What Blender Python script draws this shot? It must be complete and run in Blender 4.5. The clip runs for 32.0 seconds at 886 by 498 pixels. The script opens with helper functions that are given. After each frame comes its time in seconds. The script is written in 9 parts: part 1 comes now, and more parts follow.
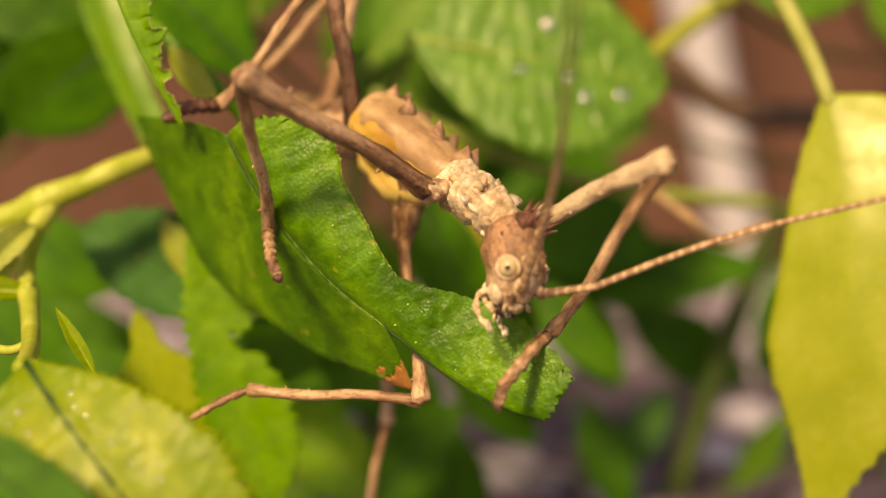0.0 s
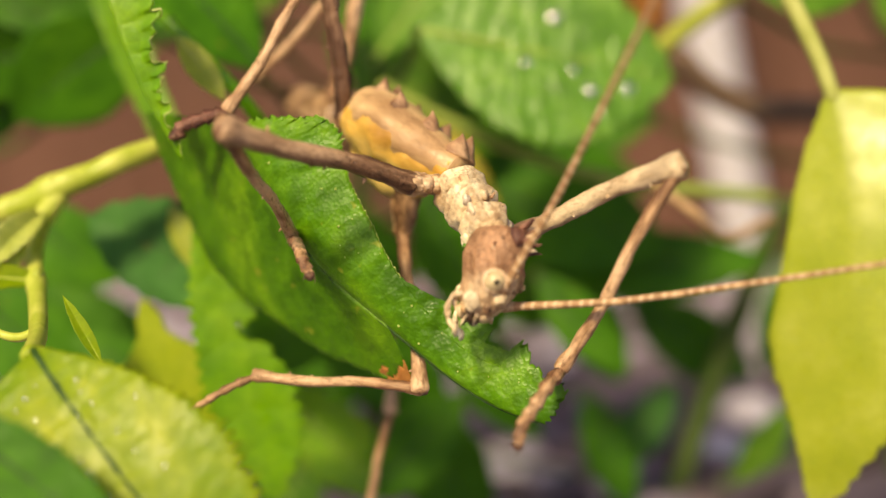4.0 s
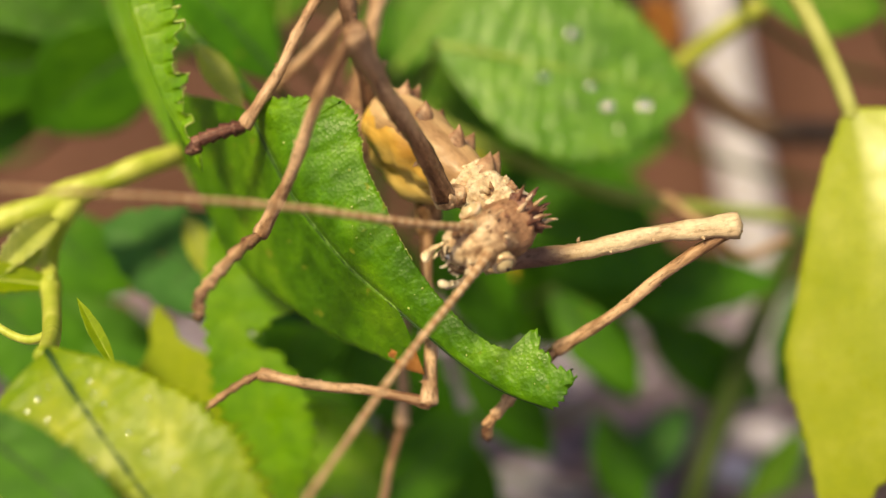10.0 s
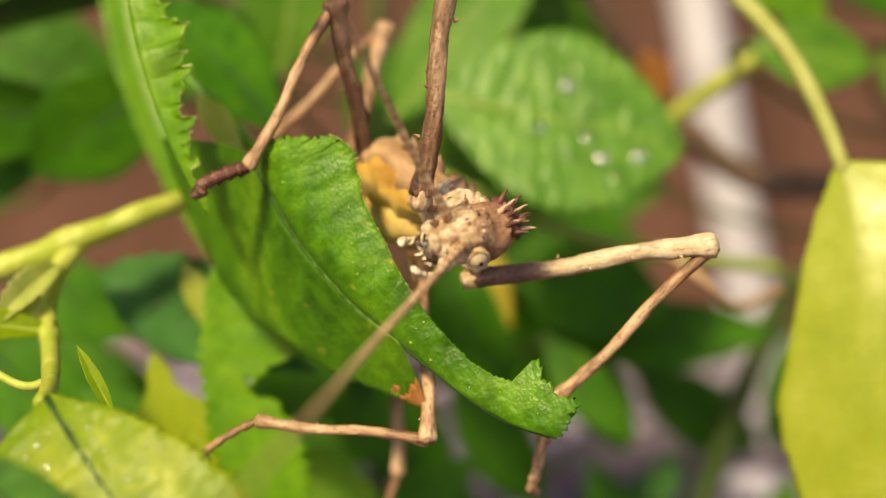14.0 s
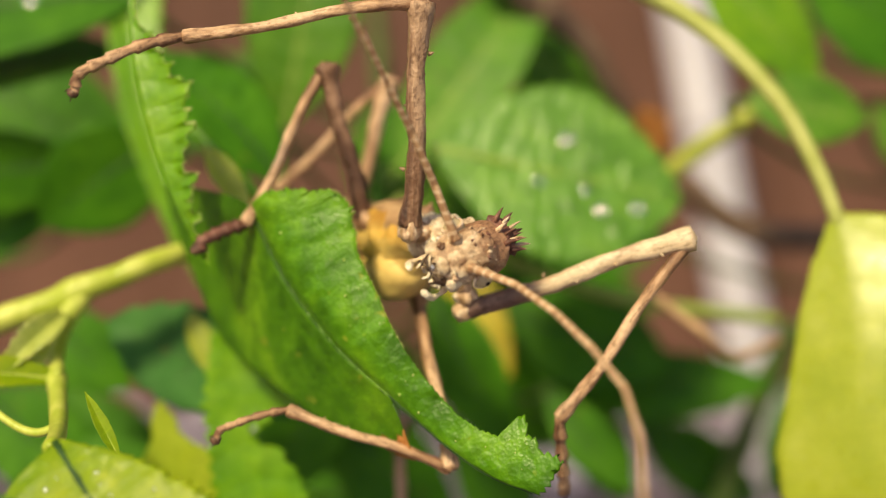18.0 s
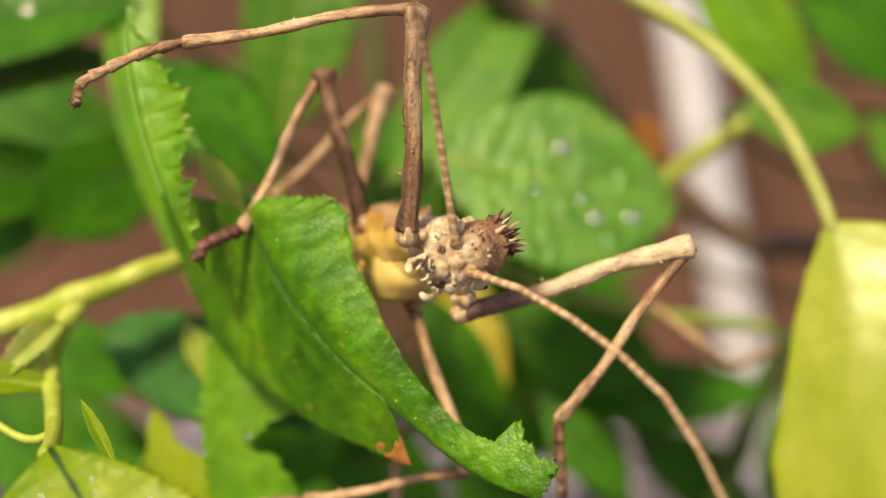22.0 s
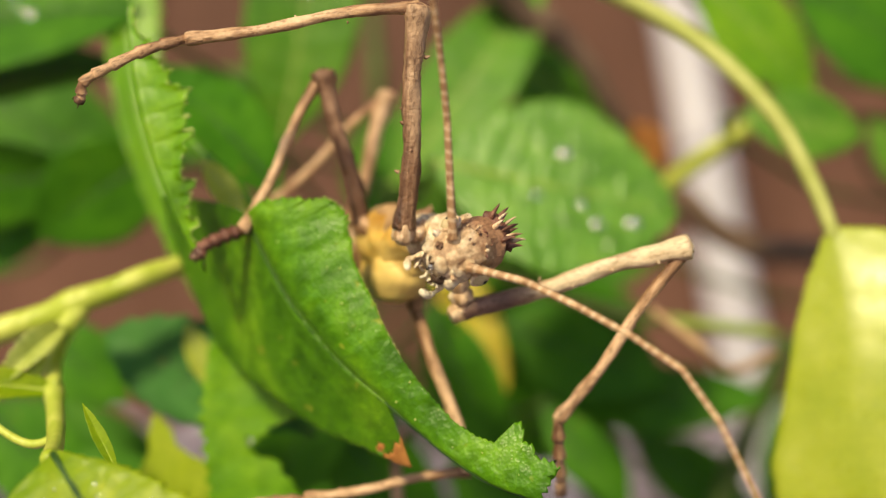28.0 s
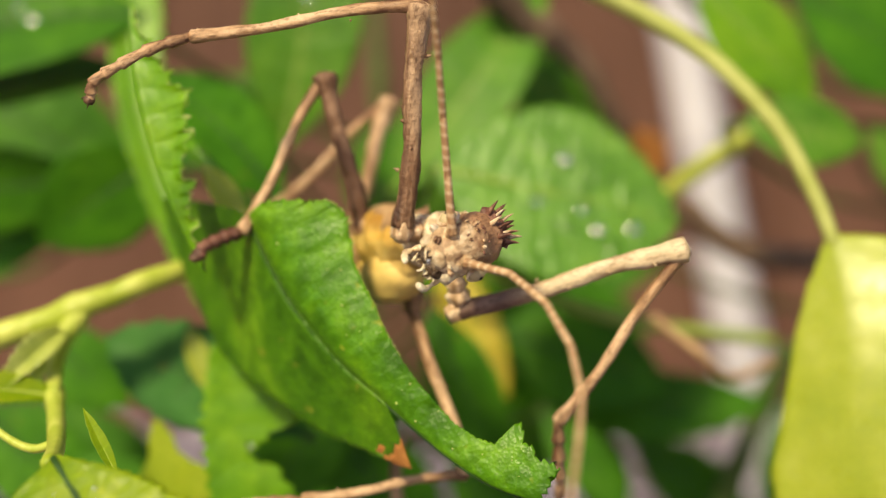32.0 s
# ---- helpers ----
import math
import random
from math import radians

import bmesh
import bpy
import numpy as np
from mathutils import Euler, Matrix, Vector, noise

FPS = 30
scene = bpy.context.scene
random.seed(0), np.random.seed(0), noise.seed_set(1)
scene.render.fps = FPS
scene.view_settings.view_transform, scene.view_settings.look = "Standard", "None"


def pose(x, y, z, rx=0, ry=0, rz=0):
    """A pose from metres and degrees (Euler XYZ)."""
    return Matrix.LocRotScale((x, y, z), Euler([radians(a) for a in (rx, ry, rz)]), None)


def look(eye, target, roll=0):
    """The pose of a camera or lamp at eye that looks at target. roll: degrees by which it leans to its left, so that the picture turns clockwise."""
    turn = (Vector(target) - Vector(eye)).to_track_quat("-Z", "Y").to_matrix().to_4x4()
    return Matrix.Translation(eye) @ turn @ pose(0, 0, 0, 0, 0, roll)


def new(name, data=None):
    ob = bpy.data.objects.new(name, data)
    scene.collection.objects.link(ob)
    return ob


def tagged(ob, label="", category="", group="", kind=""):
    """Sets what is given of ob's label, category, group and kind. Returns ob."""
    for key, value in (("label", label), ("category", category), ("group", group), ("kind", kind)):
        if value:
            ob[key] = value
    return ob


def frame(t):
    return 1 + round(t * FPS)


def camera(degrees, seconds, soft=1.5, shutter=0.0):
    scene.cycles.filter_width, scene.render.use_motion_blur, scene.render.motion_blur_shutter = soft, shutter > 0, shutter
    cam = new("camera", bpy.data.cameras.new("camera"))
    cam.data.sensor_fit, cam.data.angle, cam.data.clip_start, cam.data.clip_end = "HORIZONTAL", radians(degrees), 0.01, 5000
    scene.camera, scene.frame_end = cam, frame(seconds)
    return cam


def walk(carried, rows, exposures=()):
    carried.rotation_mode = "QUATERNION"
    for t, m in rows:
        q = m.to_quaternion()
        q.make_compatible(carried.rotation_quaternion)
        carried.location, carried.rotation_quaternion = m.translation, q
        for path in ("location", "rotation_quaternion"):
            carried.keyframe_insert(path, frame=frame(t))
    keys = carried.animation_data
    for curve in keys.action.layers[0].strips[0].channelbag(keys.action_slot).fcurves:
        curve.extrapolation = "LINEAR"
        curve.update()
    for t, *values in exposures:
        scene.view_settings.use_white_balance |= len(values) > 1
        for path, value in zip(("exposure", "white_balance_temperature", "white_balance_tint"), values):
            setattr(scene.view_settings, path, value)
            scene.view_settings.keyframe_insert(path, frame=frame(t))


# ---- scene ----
# All sizes are in millimetres and turned into metres by MM.
MM = 0.001
CAMERA_ROWS = [
    (0, 0.93, 4.77, 1.62, -0.45, -5.79, 1.73),
    (0.5, 0.33, 3.62, 1.54, -0.50, -6.05, 1.36),
    (1, 1.48, 4.68, 2.26, -0.20, -6.13, 1.74),
    (1.5, 0.63, 4.01, 1.78, -0.25, -6.17, 1.58),
    (2, 2.16, 5.60, 2.92, 0.22, -6.65, 1.92),
    (2.5, 0.80, 4.31, 2.04, -0.18, -6.81, 1.64),
    (3, 1.70, 5.83, 3.04, -0.07, -6.77, 1.98),
    (3.5, 1.32, 3.46, 1.74, -0.02, -6.18, 1.42),
    (5.5, 1.60, 5.10, 2.37, -0.04, -6.31, 1.15),
    (6, 1.25, 4.87, 1.32, 0.03, -6.16, 1.05),
    (6.5, 0.99, 4.42, 0.64, 0.08, -6.10, 1.24),
    (7, 1.14, 4.30, 0.61, 0.28, -5.70, 0.93),
    (7.5, 1.15, 4.47, 1.00, 0.38, -6.04, 1.22),
    (8, 1.63, 4.35, 1.26, 0.64, -6.15, 1.27),
    (8.4, 1.17, 4.03, 0.20, 0.54, -5.44, 0.74),
    (8.5, 0.86, 3.82, -0.50, 0.47, -4.98, 0.39),
    (9, 0.81, 3.99, -0.39, 0.43, -5.05, 0.42),
    (9.5, 0.81, 3.88, -0.23, 0.49, -4.93, 0.39),
    (10, 0.89, 3.93, -0.05, 0.57, -4.97, 0.39),
    (10.5, 0.75, 3.85, -0.31, 0.55, -4.93, 0.42),
    (11, 0.84, 4.08, 0.22, 0.53, -5.17, 0.24),
    (11.5, 0.89, 3.85, 0.41, 0.60, -5.05, 0.18),
    (12, 0.82, 3.48, 0.48, 0.56, -4.58, 0.15),
    (12.5, 0.84, 2.82, 0.09, 0.49, -3.45, 0.09),
    (13, 0.47, 2.62, -0.04, 0.28, -2.83, 0.00),
    (13.5, 0.51, 2.61, -0.14, 0.27, -2.70, 0.18),
    (14, 0.24, 2.48, 0.43, 0.19, -2.85, -0.00),
    (14.5, 0.73, 2.51, 0.36, 0.40, -2.89, 0.57),
    (15, 0.01, -1.63, 0.58, 0.22, -1.12, 0.08),
    (15.5, -0.11, -1.43, 0.64, 0.16, -1.31, 0.24),
    (17.5, 0.00, -0.21, -0.25, 0.20, -0.45, -0.07),
    (18, 0.00, -0.21, -0.25, 0.20, -0.28, -0.07),
    (18.5, 0.00, -0.35, -0.21, 0.19, -0.09, -0.16),
    (19, 0.02, -0.09, 0.03, 0.16, -0.10, -0.13),
    (19.5, -0.01, -0.18, -0.28, 0.10, -0.04, -0.05),
    (20, 0.05, -0.37, -0.28, 0.14, 0.06, -0.06),
    (20.5, -0.02, -0.33, -0.62, 0.12, 0.17, -0.00),
    (21, 0.29, -0.53, -0.44, 0.19, 0.12, -0.06),
    (21.5, -0.10, -0.53, -0.51, -0.01, 0.17, -0.05),
    (22, 0.13, -0.56, -0.49, 0.04, 0.16, -0.10),
    (22.5, -0.14, -0.56, -0.49, -0.06, 0.16, -0.07),
    (23, -0.20, -0.50, -0.40, -0.09, 0.16, -0.06),
    (23.5, -0.26, -0.45, -0.30, -0.12, 0.15, -0.05),
    (24, 0.02, -0.51, -0.38, -0.02, 0.19, -0.00),
    (24.5, -0.14, -0.59, -0.59, -0.06, 0.25, 0.07),
    (25, 0.11, -0.50, -0.50, 0.02, 0.19, 0.07),
    (25.5, 0.02, -0.73, -0.34, -0.02, 0.18, 0.02),
    (27.5, -0.18, -0.51, -0.09, 0.02, 0.18, -0.14),
    (28, -0.18, -0.73, -0.44, 0.00, 0.38, -0.19),
    (28.5, 0.05, -0.51, -0.11, 0.11, 0.34, -0.27),
    (29, -0.07, -0.62, -0.26, 0.03, 0.45, -0.35),
    (29.5, -0.25, -0.67, -0.20, -0.06, 0.47, -0.53),
    (30, 0.22, -0.92, -0.50, 0.06, 0.59, -0.55),
    (30.5, -0.16, -0.79, -0.36, -0.01, 0.58, -0.46),
    (31, -0.14, -0.80, -0.18, -0.01, 0.55, -0.48),
    (31.5, -0.28, -0.81, -0.59, -0.01, 0.63, -0.36),
    (32, -0.01, -1.02, -0.40, 0.09, 0.65, -0.39),
]

cam = camera(39.1, 32.0, soft=1.3)
cam.data.dof.use_dof = True
cam.data.dof.focus_distance = 0.1318
cam.data.dof.aperture_fstop = 8.4
walk(cam, [(t, pose(x * MM, y * MM, z * MM, 90 + pitch, roll, yaw)) for t, x, y, z, yaw, pitch, roll in CAMERA_ROWS],
     exposures=[(0.0, -0.22, 10300, 27), (3.5, -0.07, 8400, 19), (6.0, -0.01, 7800, 16), (8.4, 0.0, 7900, 14), (9.0, -0.12, 8200, 15), (11.0, -0.1, 8100, 15), (12.0, -0.02, 8050, 15), (14.0, -0.07, 8050, 15), (19.0, -0.09, 7600, 14), (32.0, -0.07, 7500, 13)])

# ---- world and sun ----
world = bpy.data.worlds.new("sky")
scene.world = world
world.use_nodes = True
wn, wl = world.node_tree.nodes, world.node_tree.links
sky = wn.new("ShaderNodeTexSky")
sky.sky_type = "NISHITA"
sky.sun_disc = False
sky.sun_elevation = radians(39)
sky.sun_rotation = radians(204)
wl.new(sky.outputs["Color"], wn["Background"].inputs["Color"])
wn["Background"].inputs["Strength"].default_value = 0.133
sun = new("sun", bpy.data.lights.new("sun", "SUN"))
sun.data.energy = 4.2
sun.data.angle = radians(9)
sun.data.color = (1.0, 0.92, 0.60)
sun.matrix_world = look((-0.75, -1.6, 1.5), (0, 0.12, 0))


# ---- materials ----
def rgba(c):
    return (c[0], c[1], c[2], 1.0)


class Mat:
    """A small builder for one node material."""

    def __init__(self, name):
        self.m = bpy.data.materials.new(name)
        self.m.use_nodes = True
        self.n, self.l = self.m.node_tree.nodes, self.m.node_tree.links
        self.b = self.n["Principled BSDF"]
        self.out = self.n["Material Output"]
        self.co = self.n.new("ShaderNodeTexCoord").outputs["Object"]

    def noise(self, scale, detail=4.0, rough=0.6, stretch=None):
        t = self.n.new("ShaderNodeTexNoise")
        t.inputs["Scale"].default_value, t.inputs["Detail"].default_value = scale, detail
        t.inputs["Roughness"].default_value = rough
        co = self.co
        if stretch:
            mp = self.n.new("ShaderNodeMapping")
            mp.inputs["Scale"].default_value = stretch
            self.l.new(co, mp.inputs["Vector"])
            co = mp.outputs["Vector"]
        self.l.new(co, t.inputs["Vector"])
        return t.outputs["Fac"]

    def voronoi(self, scale, feature="F1"):
        t = self.n.new("ShaderNodeTexVoronoi")
        t.feature = feature
        t.inputs["Scale"].default_value = scale
        self.l.new(self.co, t.inputs["Vector"])
        return t.outputs["Distance"]

    def ramp(self, fac, *stops):
        r = self.n.new("ShaderNodeValToRGB")
        els = r.color_ramp.elements
        while len(els) < len(stops):
            els.new(0.5)
        for e, (p, c) in zip(els, stops):
            e.position, e.color = p, rgba(c)
        self.l.new(fac, r.inputs["Fac"])
        return r.outputs["Color"]

    def mix(self, fac, a, b, mode="MIX"):
        x = self.n.new("ShaderNodeMix")
        x.data_type, x.blend_type = "RGBA", mode
        for sock, v in ((x.inputs[0], fac), (x.inputs[6], a), (x.inputs[7], b)):
            if isinstance(v, (int, float)):
                sock.default_value = v
            elif isinstance(v, tuple):
                sock.default_value = rgba(v)
            else:
                self.l.new(v, sock)
        return x.outputs[2]

    def vary(self, amount=0.3):
        """Brightness that differs from object to object."""
        info = self.n.new("ShaderNodeObjectInfo")
        r = self.ramp(info.outputs["Random"], (0.0, (1 - amount,) * 3), (1.0, (1 + amount * 0.4,) * 3))
        return r

    def bump(self, height, strength=0.3, distance=0.0003):
        b = self.n.new("ShaderNodeBump")
        b.inputs["Strength"].default_value, b.inputs["Distance"].default_value = strength, distance
        self.l.new(height, b.inputs["Height"])
        self.l.new(b.outputs["Normal"], self.b.inputs["Normal"])
        return b

    def put(self, colour, rough=0.5, spec=0.5):
        if isinstance(colour, tuple):
            self.b.inputs["Base Color"].default_value = rgba(colour)
        else:
            self.l.new(colour, self.b.inputs["Base Color"])
        if isinstance(rough, (int, float)):
            self.b.inputs["Roughness"].default_value = rough
        else:
            self.l.new(rough, self.b.inputs["Roughness"])
        self.b.inputs["Specular IOR Level"].default_value = spec
        return self.m


def leaf_material(name, dark, mid, light, glow=0.3, rough=0.42, blotch=(0.25, 0.2, 0.03), blotches=0.72, cell=1300, relief=0.0002, spec=0.5, net_scale=520, mottle=0.5):
    """Leaf skin: mottled green, fine cells, light passing through."""
    k = Mat(name)
    big = k.ramp(k.noise(90, 3), (0.3, dark), (0.5, mid), (0.72, light))
    cells = k.ramp(k.voronoi(1500, "F1"), (0.0, (0.86, 0.9, 0.8)), (0.7, (1.08, 1.08, 1.02)))
    col = k.mix(0.8, big, cells, "MULTIPLY")
    col = k.mix(mottle, col, k.ramp(k.noise(380, 4, 0.65), (0.34, (0.62, 0.66, 0.5)), (0.5, (1.0, 1.0, 1.0)), (0.68, (1.3, 1.2, 1.15))), "MULTIPLY")
    net = k.voronoi(net_scale, "DISTANCE_TO_EDGE")
    col = k.mix(0.75, col, k.ramp(net, (0.0, (1.35, 1.22, 1.2)), (0.05, (1.0, 1.0, 1.0)), (0.4, (0.9, 0.92, 0.9))), "MULTIPLY")
    spots = k.ramp(k.noise(420, 2), (blotches, (0, 0, 0)), (blotches + 0.06, (1, 1, 1)))
    col = k.mix(spots, col, blotch)
    col = k.mix(1.0, col, k.vary(0.12), "MULTIPLY")
    k.put(col, k.ramp(k.noise(300, 3), (0.3, (rough - 0.08,) * 3), (0.7, (rough + 0.14,) * 3)), spec)
    k.bump(k.mix(0.45, k.mix(0.5, k.noise(700, 5), k.voronoi(cell)), net), 0.5, relief)
    tr = k.n.new("ShaderNodeBsdfTranslucent")
    warm = k.mix(0.5, col, (light[0] * 1.5, light[1] * 1.35, light[2] * 0.6))
    k.l.new(warm, tr.inputs["Color"])
    ms = k.n.new("ShaderNodeMixShader")
    ms.inputs["Fac"].default_value = glow
    k.l.new(k.b.outputs["BSDF"], ms.inputs[1])
    k.l.new(tr.outputs["BSDF"], ms.inputs[2])
    k.l.new(ms.outputs["Shader"], k.out.inputs["Surface"])
    return k.m


LEAF_FRESH = leaf_material("fresh_green_leaf", (0.05, 0.19, 0.006), (0.085, 0.28, 0.009), (0.16, 0.40, 0.016), 0.25, 0.38)
LEAF_CHEWED = leaf_material("chewed_green_leaf", (0.038, 0.145, 0.004), (0.078, 0.245, 0.007), (0.17, 0.385, 0.016), 0.2, 0.40, (0.26, 0.34, 0.03), 0.668, 2400, 0.00045, 0.35, mottle=0.9)
LEAF_YOUNG = leaf_material("mottled_young_leaf", (0.15, 0.32, 0.006), (0.29, 0.42, 0.010), (0.47, 0.55, 0.02), 0.32, 0.40, (0.5, 0.58, 0.05), 0.70, 1300, 0.0003, 0.4, mottle=0.35)
LEAF_MID = leaf_material("mid_green_leaf", (0.052, 0.19, 0.011), (0.088, 0.265, 0.018), (0.145, 0.345, 0.03), 0.28, 0.42, spec=0.28)
LEAF_DARK = leaf_material("dark_green_leaf", (0.028, 0.132, 0.006), (0.050, 0.205, 0.009), (0.088, 0.285, 0.013), 0.26, 0.5, spec=0.2)
LEAF_BLUE = leaf_material("blue_green_leaf", (0.035, 0.15, 0.03), (0.05, 0.20, 0.04), (0.075, 0.26, 0.05), 0.2, 0.55, spec=0.2)
LEAF_YELLOW = leaf_material("young_yellow_leaf", (0.33, 0.43, 0.028), (0.43, 0.51, 0.055), (0.56, 0.62, 0.13), 0.38, 0.28, (0.5, 0.5, 0.03), 0.92, net_scale=2600, mottle=0.1, relief=0.00006, spec=0.5)
LEAF_BUD = leaf_material("pale_bud_leaf", (0.42, 0.52, 0.10), (0.55, 0.64, 0.18), (0.70, 0.76, 0.34), 0.3, 0.25, (0.6, 0.65, 0.2), 0.9, spec=0.6)
LEAF_PALE = leaf_material("pale_green_leaf", (0.27, 0.40, 0.02), (0.37, 0.49, 0.03), (0.47, 0.57, 0.06), 0.42, 0.45, spec=0.3, mottle=0.2)
LEAF_SHEEN = leaf_material("wet_green_leaf", (0.085, 0.25, 0.022), (0.13, 0.34, 0.032), (0.21, 0.44, 0.055), 0.25, 0.34, (0.25, 0.4, 0.1), 0.78, 900, 0.0012, 0.8)
LEAF_LIME = leaf_material("lime_leaf", (0.11, 0.33, 0.007), (0.175, 0.42, 0.011), (0.26, 0.49, 0.018), 0.35, 0.34, (0.3, 0.38, 0.02), 0.84)
LEAF_OLD = leaf_material("yellowing_leaf", (0.46, 0.38, 0.02), (0.58, 0.48, 0.025), (0.66, 0.56, 0.04), 0.3, 0.5)


def plain(name, a, b, scale, rough=0.6, bump=0.4, stretch=None, dist=0.0003, spec=0.4):
    k = Mat(name)
    k.put(k.mix(1.0, k.ramp(k.noise(scale, 5, 0.65, stretch), (0.32, a), (0.68, b)), k.vary(0.15), "MULTIPLY"), rough, spec)
    k.bump(k.noise(scale * 3, 5, 0.7, stretch), bump, dist)
    return k.m


def water_material():
    k = Mat("water")
    clear = k.n.new("ShaderNodeBsdfTransparent")
    shine = k.n.new("ShaderNodeBsdfGlossy")
    shine.inputs["Roughness"].default_value = 0.15
    both = k.n.new("ShaderNodeMixShader")
    both.inputs["Fac"].default_value = 0.45
    k.l.new(clear.outputs["BSDF"], both.inputs[1])
    k.l.new(shine.outputs["BSDF"], both.inputs[2])
    k.l.new(both.outputs["Shader"], k.out.inputs["Surface"])
    return k.m


WATER = water_material()
VEIN = plain("leaf_vein", (0.20, 0.34, 0.05), (0.32, 0.46, 0.09), 500, 0.5)
VEIN_LIME = plain("lime_leaf_vein", (0.30, 0.42, 0.03), (0.44, 0.54, 0.05), 500, 0.5)
# pale tone of eaten rims, their highlights painted in; also used for flecks
RIM_GLINT_FLECK = plain("pale_rim_glint_fleck", (0.42, 0.55, 0.10), (0.66, 0.72, 0.28), 900, 0.3, 0.3, spec=0.6)
VEIN_DARK = plain("dark_leaf_vein", (0.014, 0.055, 0.006), (0.03, 0.10, 0.012), 500, 0.5)
VEIN_PALE = plain("pale_leaf_vein", (0.42, 0.5, 0.08), (0.55, 0.6, 0.14), 500, 0.5)
STEM = plain("young_stem", (0.34, 0.45, 0.03), (0.66, 0.70, 0.16), 330, 0.32, 0.3, (1, 1, 0.3))
PALE_STALK = plain("pale_leaf_stalk", (0.40, 0.45, 0.10), (0.55, 0.58, 0.19), 260, 0.45, 0.3, (1, 1, 0.3))
DULL_STEM = plain("dull_green_stem", (0.22, 0.32, 0.06), (0.33, 0.42, 0.09), 300, 0.6, 0.4, (1, 1, 0.3))
TWIG = plain("dark_green_twig", (0.05, 0.11, 0.02), (0.11, 0.17, 0.04), 300, 0.6, 0.4, (1, 1, 0.3))
BROWN_TIP = plain("scorched_leaf", (0.38, 0.13, 0.03), (0.60, 0.26, 0.07), 600, 0.8, 0.7)
BARK = plain("bark", (0.12, 0.07, 0.05), (0.26, 0.17, 0.12), 380, 0.85, 0.9, (1, 1, 0.25))
DRY = plain("dry_twig", (0.42, 0.25, 0.13), (0.62, 0.42, 0.25), 500, 0.8, 0.6)


def insect_material(name, dark, mid, pale, scale, band=0.0, lo=0.39, hi=0.61, zone=None, crevice_mix=0.15, relief=0.7, pit=0.45):
    """Insect skin: soft streaks along the limb, darker patches, fine dark pits and grain."""
    k = Mat(name)
    streak = k.ramp(k.noise(scale, 5, 0.62, (1.0, 0.13, 1.0)), (lo, dark), ((lo + hi) / 2, mid), (hi, pale))
    pits = k.ramp(k.noise(scale * 5, 3, 0.6, (1.0, 0.35, 1.0)), (0.34, (0.30, 0.22, 0.17)), (0.47, (1.0, 1.0, 1.0)))
    col = k.mix(pit, streak, pits, "MULTIPLY")
    if band:
        w = k.n.new("ShaderNodeTexWave")
        w.bands_direction = "Y"
        w.inputs["Scale"].default_value, w.inputs["Distortion"].default_value = band, 6.0
        k.l.new(k.co, w.inputs["Vector"])
        col = k.mix(k.ramp(w.outputs["Fac"], (0.6, (0, 0, 0)), (0.85, (0.7, 0.7, 0.7))), col, pale)
    if zone:
        sep = k.n.new("ShaderNodeSeparateXYZ")
        k.l.new(k.co, sep.inputs["Vector"])
        grade = k.n.new("ShaderNodeMapRange")
        grade.inputs["From Min"].default_value, grade.inputs["From Max"].default_value = zone[0] * MM, zone[1] * MM
        grade.inputs["To Min"].default_value, grade.inputs["To Max"].default_value = 1.0, 0.0
        k.l.new(sep.outputs["Y"], grade.inputs["Value"])
        other = k.mix(0.6, k.ramp(k.noise(scale, 5, 0.62), (0.35, tuple(c * 0.62 for c in zone[2])), (0.62, zone[2])), pits, "MULTIPLY")
        col = k.mix(grade.outputs["Result"], col, other)
    # brown lines between plates, with the shade of the crevices painted in
    crevice_shade = k.ramp(k.voronoi(scale * 1.6, "DISTANCE_TO_EDGE"), (0.0, (0.30, 0.18, 0.11)), (0.16, (1, 1, 1)))
    col = k.mix(crevice_mix, col, crevice_shade, "MULTIPLY")
    patch = k.ramp(k.noise(scale * 0.55, 4, 0.65, (1.0, 0.5, 1.0)), (0.37, (0.50, 0.37, 0.28)), (0.47, (1.04, 1.01, 0.98)), (0.62, (1.2, 1.16, 1.1)))
    col = k.mix(0.6, col, patch, "MULTIPLY")
    k.put(col, k.ramp(k.noise(scale * 2, 3), (0.35, (0.34,) * 3), (0.65, (0.56,) * 3)), 0.45)
    k.bump(k.mix(0.5, k.noise(scale * 5, 4, 0.6), k.noise(scale * 1.6, 4, 0.6, (1, 0.2, 1))), relief, 0.0004)
    return k.m


SKIN = insect_material("mottled_tan_skin", (0.22, 0.11, 0.065), (0.50, 0.30, 0.175), (0.76, 0.52, 0.345), 420, pit=0.7, relief=1.0)
SKIN_PALE = insect_material("pale_cream_skin", (0.456, 0.284, 0.159), (0.798, 0.567, 0.378), (0.880, 0.756, 0.598), 520, crevice_mix=0.15, relief=0.9)
SKIN_DARK = insect_material("dark_brown_skin", (0.068, 0.034, 0.024), (0.148, 0.076, 0.051), (0.342, 0.200, 0.134), 420)
SKIN_BROWN = insect_material("brown_streaked_skin", (0.10, 0.047, 0.030), (0.25, 0.135, 0.082), (0.56, 0.37, 0.245), 420, pit=0.6, relief=1.0)
SKIN_TAN = insect_material("tan_back_skin", (0.50, 0.31, 0.17), (0.66, 0.45, 0.245), (0.78, 0.57, 0.34), 120, crevice_mix=0.05, relief=0.6, pit=0.4)
SKIN_RIDGE = insect_material("brown_ridge_skin", (0.22, 0.115, 0.07), (0.38, 0.22, 0.135), (0.58, 0.38, 0.24), 300, crevice_mix=0.1)
